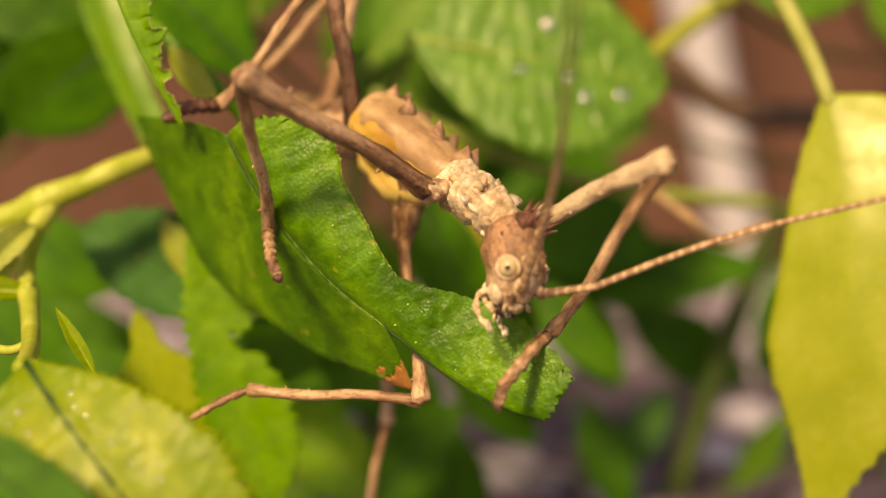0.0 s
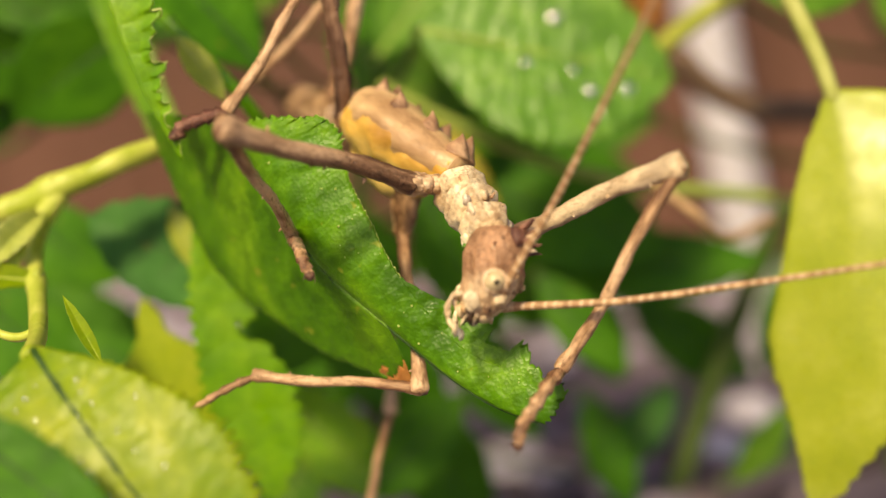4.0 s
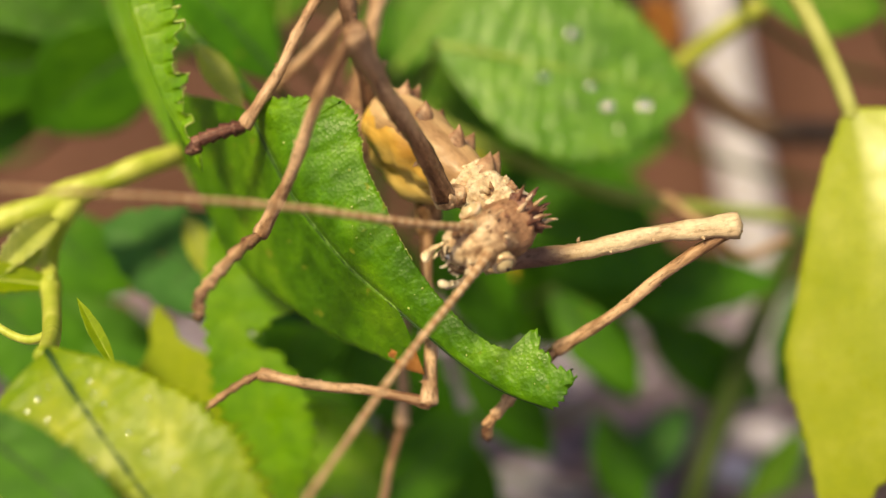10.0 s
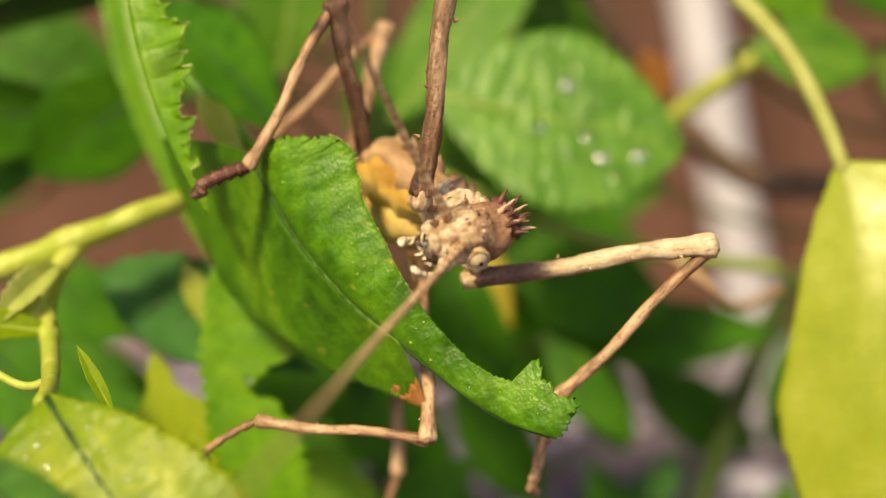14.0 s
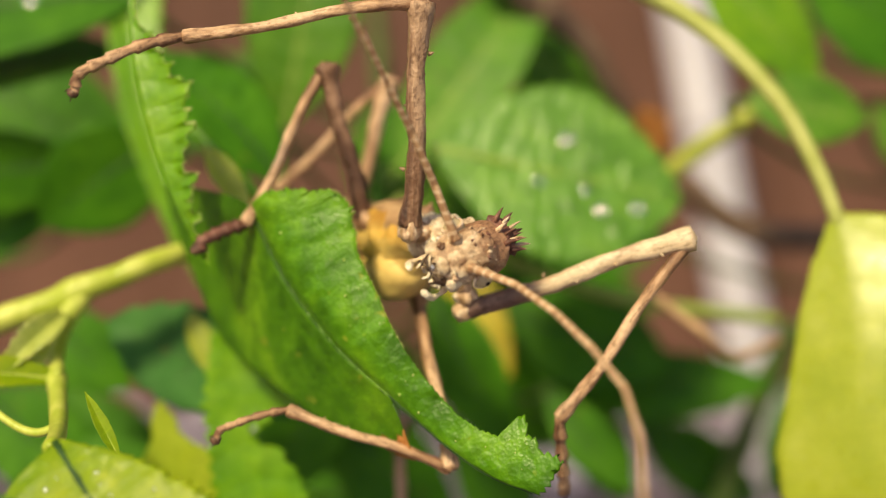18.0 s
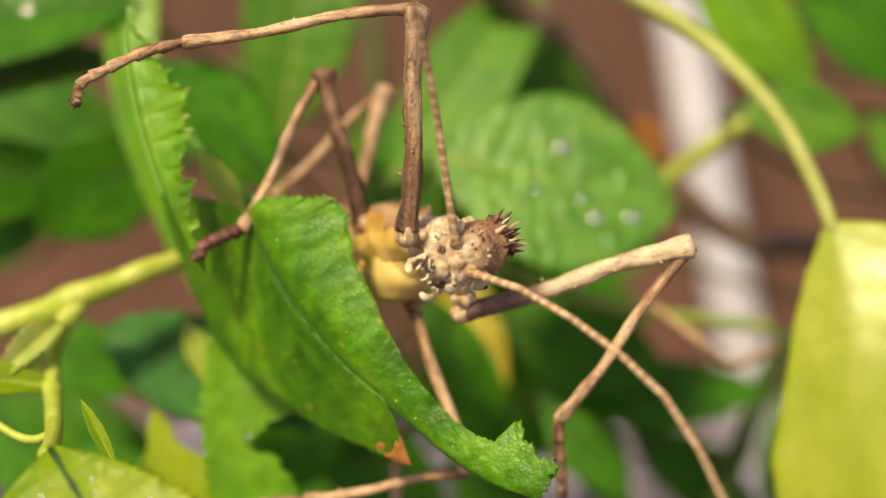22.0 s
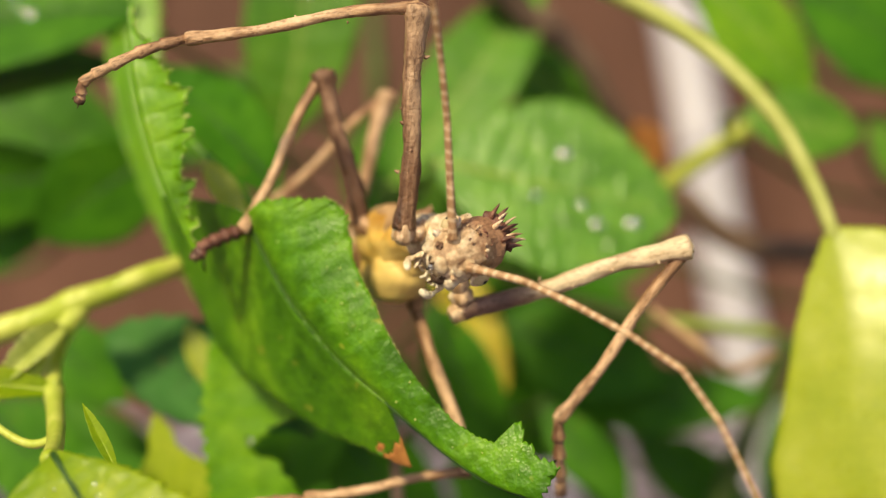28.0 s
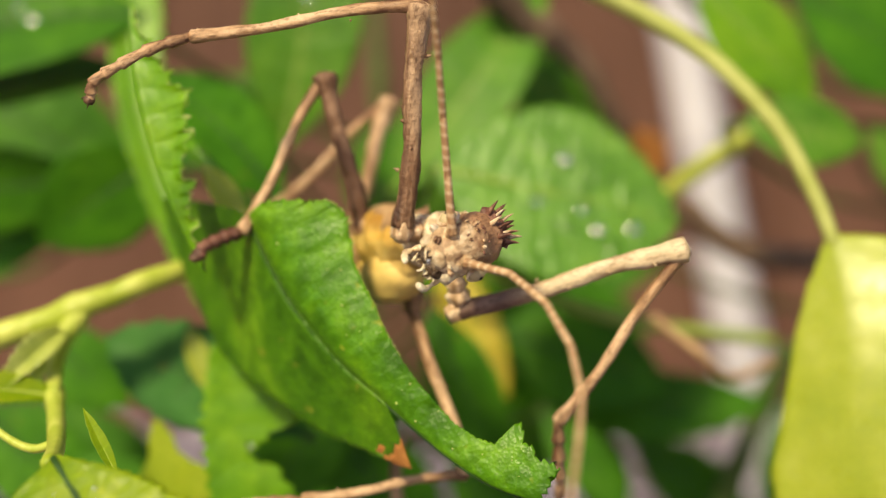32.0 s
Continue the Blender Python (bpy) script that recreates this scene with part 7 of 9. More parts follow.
        (10, 2.2, 127.4, -8.7, -2.0, 123.1, -8.1, -6.9, 119.8, -7.2, -12.2, 117.0, -6.2, -17.5, 114.4, -5.5, -23.0, 112.0, -4.9, -28.5, 109.6, -4.4, -33.9, 107.2, -3.9, -39.4, 104.8, -3.4, -44.9, 102.4, -2.9, -50.4, 100.0, -2.4),
        (10.125, 1.9, 127.4, -8.4, -1.7, 123.0, -6.7, -5.9, 119.2, -4.8, -10.5, 115.9, -2.8, -15.3, 112.6, -1.2, -20.1, 109.4, 0.2, -25.0, 106.2, 1.6, -29.9, 103.0, 3.1, -34.8, 99.8, 4.5, -39.6, 96.6, 5.9, -44.5, 93.4, 7.3),
        (10.25, 1.6, 127.5, -8.1, -0.9, 123.1, -4.9, -3.9, 119.1, -1.5, -7.1, 115.3, 1.7, -10.6, 111.2, 4.4, -14.1, 107.1, 7.0, -17.7, 103.0, 9.6, -21.3, 98.9, 12.2, -24.8, 94.9, 14.8, -28.4, 90.8, 17.4, -32.0, 86.7, 20.0),
        (10.375, 1.3, 127.6, -7.7, 0.1, 123.7, -3.4, -1.3, 119.9, 1.1, -2.9, 115.8, 5.2, -4.7, 111.3, 8.8, -6.5, 106.8, 12.3, -8.4, 102.3, 15.8, -10.3, 97.8, 19.3, -12.1, 93.3, 22.8, -14.0, 88.8, 26.2, -15.9, 84.3, 29.7),
        (10.5, 1.1, 127.7, -7.4, 0.9, 124.2, -2.5, 0.7, 120.8, 2.4, 0.3, 116.9, 6.9, -0.3, 112.4, 10.8, -0.8, 107.9, 14.8, -1.4, 103.3, 18.6, -2.0, 98.8, 22.5, -2.6, 94.3, 26.4, -3.2, 89.8, 30.3, -3.8, 85.2, 34.2),
        (10.75, 0.6, 127.8, -6.8, 0.1, 125.0, -1.6, -0.5, 122.1, 3.6, -1.4, 118.8, 8.6, -2.4, 115.2, 13.3, -3.4, 111.5, 17.9, -4.4, 107.9, 22.6, -5.4, 104.2, 27.2, -6.4, 100.5, 31.9, -7.4, 96.9, 36.5, -8.4, 93.2, 41.2),
        (11, 0.1, 128.0, -6.2, -0.7, 125.8, -0.7, -1.7, 123.5, 4.8, -3.0, 120.9, 10.0, -4.4, 118.2, 15.2, -5.8, 115.6, 20.4, -7.2, 113.0, 25.6, -8.5, 110.3, 30.8, -9.9, 107.7, 36.1, -11.3, 105.1, 41.3, -12.6, 102.4, 46.5),
        (11.5, 0.5, 127.6, -5.2, -0.5, 125.5, 0.4, -1.5, 123.3, 5.8, -2.8, 120.6, 11.0, -4.1, 117.9, 16.2, -5.4, 115.1, 21.4, -6.7, 112.4, 26.6, -8.0, 109.7, 31.8, -9.3, 107.0, 37.0, -10.6, 104.2, 42.1, -11.9, 101.5, 47.3),
        (12, 0.9, 127.3, -4.2, -0.1, 125.4, 1.4, -1.0, 123.3, 7.0, -2.0, 120.5, 12.2, -2.9, 117.6, 17.4, -3.8, 114.7, 22.6, -4.7, 111.8, 27.7, -5.6, 108.9, 32.9, -6.5, 106.0, 38.1, -7.4, 103.1, 43.3, -8.3, 100.2, 48.4),
        (13, 1.0, 127.1, -3.1, 0.3, 125.3, 2.5, -0.4, 123.4, 8.2, -0.9, 120.9, 13.7, -1.2, 118.1, 18.9, -1.5, 115.3, 24.2, -1.7, 112.5, 29.5, -2.0, 109.6, 34.8, -2.3, 106.8, 40.1, -2.6, 104.0, 45.4, -2.9, 101.2, 50.7),
        (13.5, 0.7, 127.6, -2.8, -0.9, 124.9, 2.3, -2.4, 122.1, 7.4, -3.6, 118.8, 12.2, -4.8, 115.2, 16.9, -6.0, 111.5, 21.5, -7.1, 107.8, 26.1, -8.3, 104.2, 30.7, -9.5, 100.5, 35.3, -10.6, 96.9, 39.9, -11.8, 93.2, 44.5),
        (14, 0.3, 128.0, -2.6, -2.1, 124.7, 1.8, -4.3, 121.1, 6.1, -6.2, 117.1, 10.1, -8.2, 112.8, 13.9, -10.2, 108.5, 17.5, -12.2, 104.2, 21.2, -14.1, 99.9, 24.9, -16.1, 95.6, 28.6, -18.1, 91.3, 32.2, -20.1, 87.0, 35.9),
        (14.333, -0.0, 127.7, -2.3, -1.9, 123.3, 1.4, -3.6, 118.8, 4.9, -5.1, 114.0, 8.2, -6.6, 109.0, 11.2, -8.2, 104.1, 14.2, -9.7, 99.1, 17.2, -11.2, 94.1, 20.1, -12.7, 89.0, 22.9, -14.2, 83.9, 25.8, -15.7, 78.9, 28.6),
        (14.667, -0.5, 127.3, -1.9, -1.5, 121.8, 0.4, -2.4, 116.3, 2.6, -3.2, 110.8, 4.7, -4.0, 105.2, 6.7, -4.9, 99.5, 8.6, -5.7, 93.9, 10.5, -6.5, 88.2, 12.2, -7.2, 82.4, 13.6, -8.0, 76.6, 15.1, -8.7, 70.9, 16.6),
        (15, -0.8, 127.0, -1.5, -1.1, 121.1, -0.4, -1.4, 115.2, 0.7, -1.7, 109.3, 1.8, -2.0, 103.4, 2.9, -2.2, 97.6, 4.0, -2.5, 91.6, 5.0, -2.7, 85.7, 5.7, -2.9, 79.7, 6.1, -3.0, 73.7, 6.5, -3.2, 67.7, 6.9),
        (15.625, -0.5, 127.0, -1.3, -1.2, 121.5, 1.1, -1.9, 116.0, 3.3, -2.7, 110.4, 5.3, -3.5, 104.7, 7.2, -4.2, 99.1, 9.1, -5.0, 93.4, 10.9, -5.7, 87.7, 12.5, -6.4, 81.9, 13.9, -7.1, 76.1, 15.3, -7.7, 70.3, 16.7),
        (16.25, -0.2, 126.9, -0.9, -1.3, 122.6, 3.1, -2.6, 118.0, 6.7, -4.0, 113.0, 9.8, -5.5, 108.0, 12.8, -6.9, 103.1, 15.8, -8.3, 98.0, 18.8, -9.7, 93.0, 21.7, -11.1, 87.8, 24.4, -12.5, 82.6, 27.1, -13.9, 77.5, 29.8),
        (16.875, 0.2, 126.9, -0.5, -1.3, 124.2, 4.7, -3.0, 120.9, 9.3, -5.0, 116.9, 13.4, -7.0, 112.9, 17.3, -9.0, 108.8, 21.3, -11.1, 104.8, 25.2, -13.1, 100.6, 29.1, -15.1, 96.5, 32.9, -17.1, 92.4, 36.8, -19.1, 88.2, 40.6),
        (17.5, 0.5, 126.8, -0.2, -1.1, 125.4, 5.4, -3.1, 123.2, 10.6, -5.4, 120.1, 15.2, -7.8, 116.8, 19.6, -10.1, 113.5, 24.0, -12.5, 110.3, 28.5, -14.9, 107.0, 32.9, -17.2, 103.7, 37.4, -19.6, 100.5, 41.8, -21.9, 97.2, 46.3),
        (18, 0.8, 126.8, 0.1, -1.3, 125.4, 5.6, -3.5, 122.9, 10.6, -5.8, 119.7, 15.1, -8.1, 116.3, 19.5, -10.4, 113.0, 23.9, -12.7, 109.7, 28.3, -15.0, 106.3, 32.8, -17.3, 103.0, 37.2, -19.6, 99.6, 41.6, -21.9, 96.3, 46.0),
        (19, 0.7, 127.0, 0.4, -1.1, 125.2, 5.8, -3.1, 123.1, 11.1, -5.7, 120.3, 15.7, -8.6, 117.1, 19.9, -11.4, 114.0, 24.2, -14.2, 110.8, 28.4, -17.1, 107.7, 32.6, -19.9, 104.5, 36.9, -22.8, 101.3, 41.1, -25.6, 98.2, 45.3),
        (19.5, 0.9, 126.9, 0.4, -0.4, 125.0, 6.0, -1.8, 122.8, 11.4, -3.4, 119.8, 16.3, -5.2, 116.4, 20.9, -6.9, 113.0, 25.6, -8.6, 109.6, 30.2, -10.4, 106.2, 34.8, -12.1, 102.8, 39.5, -13.9, 99.5, 44.1, -15.6, 96.1, 48.7),
        (20, 1.0, 126.7, 0.4, 0.3, 124.8, 6.1, -0.4, 122.6, 11.6, -1.0, 119.5, 16.7, -1.6, 115.9, 21.5, -2.2, 112.5, 26.4, -2.8, 109.0, 31.2, -3.3, 105.5, 36.1, -3.9, 102.0, 40.9, -4.5, 98.5, 45.7, -5.1, 95.0, 50.6),
        (21, 1.3, 126.4, 0.4, 0.5, 125.0, 6.2, -0.2, 123.3, 11.9, -0.8, 120.6, 17.2, -1.4, 117.5, 22.3, -2.0, 114.4, 27.5, -2.6, 111.4, 32.6, -3.1, 108.4, 37.8, -3.7, 105.3, 42.9, -4.3, 102.3, 48.0, -4.9, 99.2, 53.2),
        (23, 1.3, 126.4, 0.5, 0.4, 124.4, 6.1, -0.6, 122.3, 11.6, -1.9, 119.5, 16.8, -3.6, 116.1, 21.4, -5.3, 112.7, 26.1, -7.0, 109.3, 30.7, -8.7, 105.9, 35.3, -10.3, 102.4, 40.0, -12.0, 99.0, 44.6, -13.7, 95.6, 49.3),
        (25, 1.4, 126.4, 0.6, 0.4, 124.7, 6.3, -0.6, 122.6, 11.8, -1.8, 119.4, 16.7, -3.0, 116.0, 21.5, -4.2, 112.5, 26.3, -5.4, 109.1, 31.0, -6.6, 105.7, 35.8, -7.8, 102.2, 40.6, -9.1, 98.8, 45.4, -10.3, 95.4, 50.1),
        (28, 0.8, 126.4, 1.5, 0.5, 125.0, 7.3, 0.2, 123.4, 13.1, -0.4, 121.0, 18.5, -1.2, 118.0, 23.7, -2.0, 115.1, 28.8, -2.9, 112.1, 34.0, -3.7, 109.2, 39.2, -4.5, 106.2, 44.3, -5.3, 103.3, 49.5, -6.1, 100.3, 54.6),
        (30, 1.1, 126.7, 2.4, 0.9, 125.0, 8.2, 0.6, 123.1, 13.9, 0.2, 120.7, 19.4, -0.2, 117.7, 24.5, -0.7, 114.7, 29.7, -1.2, 111.7, 34.9, -1.7, 108.7, 40.0, -2.2, 105.7, 45.2, -2.7, 102.7, 50.4, -3.2, 99.7, 55.6),
        (32, 0.7, 126.3, 2.6, 0.2, 125.0, 8.4, -0.3, 123.3, 14.1, -0.8, 120.7, 19.5, -1.4, 117.7, 24.7, -1.9, 114.8, 29.9, -2.5, 111.8, 35.1, -3.0, 108.9, 40.3, -3.5, 105.9, 45.5, -4.1, 102.9, 50.7, -4.6, 100.0, 55.9),
    ],
    "F": [
        (0, 11.2, 130.2, -16.0, 16.7, 128.1, -15.1, 22.2, 127.4, -12.9, 27.9, 126.8, -10.9, 33.6, 126.0, -9.3, 39.4, 125.2, -8.0, 45.2, 124.4, -6.7, 51.0, 123.6, -5.3, 56.8, 122.9, -4.0, 62.6, 122.1, -2.7, 68.4, 121.3, -1.4),
        (0.25, 10.0, 130.7, -16.7, 15.2, 127.8, -16.6, 20.9, 127.1, -14.8, 26.6, 126.5, -13.1, 32.4, 125.7, -11.8, 38.3, 124.9, -10.8, 44.1, 124.1, -9.8, 50.0, 123.3, -8.8, 55.9, 122.5, -7.8, 61.7, 121.7, -6.9, 67.6, 120.9, -5.9),
        (0.5, 8.8, 131.2, -17.4, 13.5, 127.6, -18.2, 19.3, 126.9, -16.7, 25.1, 126.3, -15.3, 30.9, 125.6, -14.3, 36.9, 124.8, -13.6, 42.8, 124.0, -13.0, 48.7, 123.1, -12.3, 54.6, 122.3, -11.7, 60.5, 121.5, -11.1, 66.4, 120.7, -10.4),
        (1, 6.1, 132.1, -18.4, 11.4, 129.5, -19.4, 17.3, 128.4, -19.0, 23.2, 127.4, -18.5, 29.1, 126.4, -18.1, 35.0, 125.3, -17.8, 40.9, 124.1, -18.1, 46.8, 122.9, -18.4, 52.6, 121.7, -18.7, 58.5, 120.5, -19.0, 64.4, 119.3, -19.3),
        (1.5, 3.0, 132.4, -18.0, 8.3, 129.8, -19.2, 14.1, 128.6, -19.9, 20.0, 127.5, -20.4, 25.8, 126.4, -21.0, 31.7, 125.2, -21.9, 37.4, 124.0, -22.9, 43.2, 122.7, -23.9, 49.0, 121.5, -24.9, 54.8, 120.3, -25.9, 60.6, 119.0, -26.9),
        (2, -0.0, 132.6, -17.2, 5.3, 130.8, -19.1, 10.7, 129.0, -21.0, 16.3, 127.5, -22.8, 21.9, 126.5, -24.6, 27.4, 125.4, -26.7, 32.8, 124.2, -29.1, 38.1, 123.0, -31.5, 43.5, 121.7, -34.0, 48.8, 120.5, -36.5, 54.1, 119.3, -38.9),
        (2.5, 1.8, 132.6, -17.4, 6.3, 130.2, -20.5, 11.2, 128.2, -23.4, 16.4, 126.7, -25.9, 21.7, 125.3, -28.4, 26.9, 123.8, -31.1, 31.9, 122.3, -34.0, 36.9, 120.8, -37.0, 41.9, 119.2, -39.9, 46.9, 117.7, -42.8, 51.9, 116.1, -45.7),
        (2.75, 2.7, 132.5, -17.3, 7.2, 129.1, -19.4, 12.8, 127.0, -20.4, 18.4, 125.2, -21.3, 24.0, 123.4, -22.4, 29.6, 121.4, -23.7, 35.1, 119.5, -25.0, 40.6, 117.5, -26.4, 46.1, 115.5, -27.7, 51.6, 113.5, -29.1, 57.1, 111.6, -30.4),
        (3, 3.7, 132.4, -17.3, 7.9, 128.2, -18.0, 13.5, 126.2, -17.2, 19.1, 124.3, -16.4, 24.7, 122.1, -16.0, 30.2, 119.8, -15.7, 35.8, 117.6, -15.4, 41.3, 115.4, -15.1, 46.9, 113.1, -14.8, 52.5, 110.9, -14.4, 58.0, 108.6, -14.1),
        (3.25, 6.2, 130.6, -17.6, 11.3, 127.5, -17.7, 17.0, 125.7, -16.9, 22.6, 123.8, -15.9, 28.1, 121.8, -14.9, 33.7, 119.8, -14.0, 39.3, 117.8, -13.1, 44.9, 115.7, -12.1, 50.4, 113.7, -11.2, 56.0, 111.7, -10.3, 61.6, 109.7, -9.4),
        (3.5, 8.7, 128.9, -17.9, 14.4, 127.1, -17.3, 20.1, 125.4, -16.6, 25.7, 123.6, -15.3, 31.2, 121.8, -13.8, 36.7, 120.0, -12.3, 42.2, 118.2, -10.7, 47.7, 116.4, -9.2, 53.3, 114.6, -7.7, 58.8, 112.8, -6.2, 64.3, 111.1, -4.7),
        (4.5, 4.6, 130.9, -17.9, 10.2, 128.6, -17.9, 15.7, 126.2, -17.8, 21.3, 124.0, -17.7, 26.9, 121.9, -17.7, 32.5, 119.8, -17.8, 38.2, 117.8, -17.9, 43.8, 115.7, -18.0, 49.4, 113.7, -18.1, 55.1, 111.6, -18.3, 60.7, 109.6, -18.4),
        (5.5, 0.6, 132.8, -17.9, 5.9, 130.0, -18.5, 11.1, 127.2, -19.1, 16.4, 124.6, -20.1, 21.8, 122.3, -21.6, 27.1, 120.1, -23.3, 32.4, 118.0, -25.1, 37.7, 115.8, -26.8, 43.1, 113.7, -28.6, 48.4, 111.5, -30.3, 53.7, 109.4, -32.0),
        (5.75, 5.4, 132.0, -17.4, 10.6, 129.0, -16.9, 16.3, 127.2, -16.2, 22.0, 125.6, -15.8, 27.8, 124.0, -15.8, 33.6, 122.5, -16.1, 39.4, 121.0, -16.3, 45.2, 119.5, -16.6, 51.0, 118.0, -16.9, 56.8, 116.5, -17.1, 62.6, 115.0, -17.4),
        (6, 10.2, 131.2, -16.9, 15.1, 128.1, -15.4, 20.7, 127.5, -13.4, 26.4, 127.0, -11.6, 32.2, 126.3, -10.1, 38.0, 125.5, -8.9, 43.9, 124.8, -7.7, 49.7, 124.1, -6.4, 55.5, 123.3, -5.2, 61.3, 122.6, -4.0, 67.2, 121.9, -2.8),
        (6.25, 9.5, 130.5, -18.6, 15.0, 128.3, -17.7, 20.8, 127.4, -16.5, 26.7, 126.6, -15.5, 32.6, 125.7, -14.9, 38.5, 124.9, -14.4, 44.4, 124.1, -13.8, 50.3, 123.2, -13.3, 56.2, 122.4, -12.8, 62.2, 121.6, -12.3, 68.1, 120.8, -11.8),
        (6.5, 8.8, 129.9, -20.3, 14.6, 128.6, -20.0, 20.5, 127.4, -19.8, 26.4, 126.3, -19.6, 32.3, 125.3, -19.7, 38.2, 124.4, -19.9, 44.2, 123.5, -20.1, 50.1, 122.6, -20.4, 56.0, 121.7, -20.6, 61.9, 120.8, -20.8, 67.9, 119.9, -21.0),
        (7, 8.2, 130.2, -20.0, 13.8, 128.5, -21.4, 19.6, 127.5, -22.0, 25.5, 126.5, -22.7, 31.4, 125.5, -23.5, 37.2, 124.4, -24.7, 42.9, 123.2, -25.9, 48.7, 122.1, -27.1, 54.5, 121.0, -28.3, 60.2, 119.9, -29.5, 66.0, 118.8, -30.7),
        (7.5, 4.0, 131.4, -21.2, 9.3, 129.1, -22.5, 14.7, 126.8, -23.9, 20.0, 124.5, -25.4, 25.3, 122.3, -27.2, 30.6, 120.2, -29.2, 35.8, 118.1, -31.2, 41.1, 115.9, -33.1, 46.3, 113.8, -35.1, 51.6, 111.7, -37.1, 56.8, 109.5, -39.1),
        (8, 1.6, 134.4, -20.0, 6.0, 131.0, -22.2, 11.1, 128.6, -24.4, 16.6, 127.4, -26.4, 22.2, 126.3, -28.4, 27.7, 125.1, -30.6, 33.0, 123.9, -33.1, 38.2, 122.5, -35.7, 43.5, 121.2, -38.2, 48.7, 119.9, -40.8, 54.0, 118.6, -43.4),
        (8.3, 1.6, 134.5, -19.7, 5.8, 130.6, -21.2, 11.3, 128.5, -22.6, 17.1, 127.5, -23.9, 22.8, 126.6, -25.2, 28.6, 125.6, -26.7, 34.2, 124.4, -28.4, 39.8, 123.3, -30.2, 45.4, 122.1, -32.0, 51.0, 121.0, -33.8, 56.6, 119.8, -35.6),
        (8.333, 3.5, 133.4, -19.4, 8.2, 129.8, -20.0, 14.0, 128.0, -20.1, 19.9, 127.0, -20.1, 25.8, 126.2, -20.2, 31.7, 125.2, -20.5, 37.6, 124.2, -21.1, 43.5, 123.1, -21.7, 49.4, 122.0, -22.3, 55.2, 120.9, -22.9, 61.1, 119.9, -23.5),
        (8.367, 6.1, 131.8, -19.1, 11.3, 128.8, -18.4, 16.9, 127.6, -16.7, 22.6, 126.9, -14.9, 28.3, 126.2, -13.3, 34.1, 125.3, -12.1, 40.0, 124.4, -11.0, 45.8, 123.5, -9.9, 51.6, 122.6, -8.9, 57.5, 121.7, -7.8, 63.3, 120.8, -6.8),
        (8.4, 8.0, 130.6, -18.9, 13.3, 128.2, -17.3, 18.5, 127.6, -14.3, 23.6, 127.0, -11.3, 28.9, 126.4, -8.5, 34.4, 125.7, -6.3, 39.9, 124.9, -4.0, 45.4, 124.2, -1.8, 51.0, 123.5, 0.4, 56.5, 122.7, 2.6, 62.0, 122.0, 4.9),
        (8.433, 8.0, 130.7, -18.1, 12.9, 127.2, -17.8, 18.2, 124.8, -16.4, 23.6, 122.5, -15.1, 29.2, 120.3, -14.3, 34.8, 118.2, -13.9, 40.3, 116.1, -13.6, 45.9, 113.9, -13.3, 51.5, 111.8, -13.0, 57.1, 109.7, -12.7, 62.7, 107.5, -12.4),
        (8.467, 8.0, 130.7, -17.0, 11.8, 126.3, -18.5, 15.9, 122.2, -19.6, 20.2, 118.1, -20.9, 24.5, 114.5, -22.9, 28.8, 111.0, -25.3, 33.1, 107.5, -27.6, 37.4, 104.1, -30.0, 41.7, 100.6, -32.4, 46.0, 97.1, -34.7, 50.2, 93.6, -37.1),
        (8.5, 8.0, 130.8, -16.2, 10.6, 126.1, -18.9, 13.1, 121.4, -21.6, 15.7, 116.9, -24.7, 18.2, 112.9, -28.4, 20.7, 109.1, -32.3, 23.2, 105.3, -36.2, 25.7, 101.5, -40.1, 28.2, 97.6, -44.0, 30.7, 93.8, -47.9, 33.2, 90.0, -51.7),
        (9, 8.3, 129.6, -15.0, 11.1, 125.2, -18.0, 13.9, 120.9, -21.1, 16.9, 116.9, -24.4, 20.0, 113.2, -28.1, 23.1, 109.6, -31.7, 26.2, 106.0, -35.3, 29.3, 102.4, -39.0, 32.4, 98.7, -42.6, 35.5, 95.1, -46.3, 38.5, 91.5, -49.9),
        (9.25, 7.2, 128.8, -14.2, 8.3, 124.1, -17.8, 9.5, 119.5, -21.4, 10.7, 115.0, -25.1, 11.9, 110.6, -29.1, 13.2, 106.3, -33.1, 14.4, 102.0, -37.1, 15.6, 97.7, -41.1, 16.9, 93.4, -45.1, 18.1, 89.1, -49.0, 19.3, 84.8, -53.0),
        (9.5, 6.1, 128.1, -13.4, 5.5, 123.5, -17.2, 4.9, 118.9, -21.0, 4.2, 114.3, -24.8, 3.5, 109.8, -28.7, 2.7, 105.3, -32.6, 1.9, 100.8, -36.5, 1.1, 96.2, -40.3, 0.4, 91.7, -44.2, -0.4, 87.2, -48.1, -1.2, 82.7, -52.0),
        (9.75, 5.0, 127.5, -12.5, 3.0, 123.3, -16.3, 1.1, 119.1, -20.1, -0.9, 114.9, -23.9, -2.7, 110.6, -27.7, -4.5, 106.3, -31.5, -6.4, 102.0, -35.3, -8.2, 97.7, -39.0, -10.0, 93.4, -42.8, -11.8, 89.2, -46.6, -13.6, 84.9, -50.4),
        (10, 4.0, 126.8, -11.5, 0.7, 123.4, -15.2, -2.6, 119.9, -18.8, -5.7, 116.2, -22.4, -8.5, 112.3, -26.0, -11.3, 108.4, -29.5, -14.1, 104.4, -33.1, -16.9, 100.5, -36.6, -19.7, 96.5, -40.2, -22.5, 92.6, -43.7, -25.3, 88.7, -47.3),
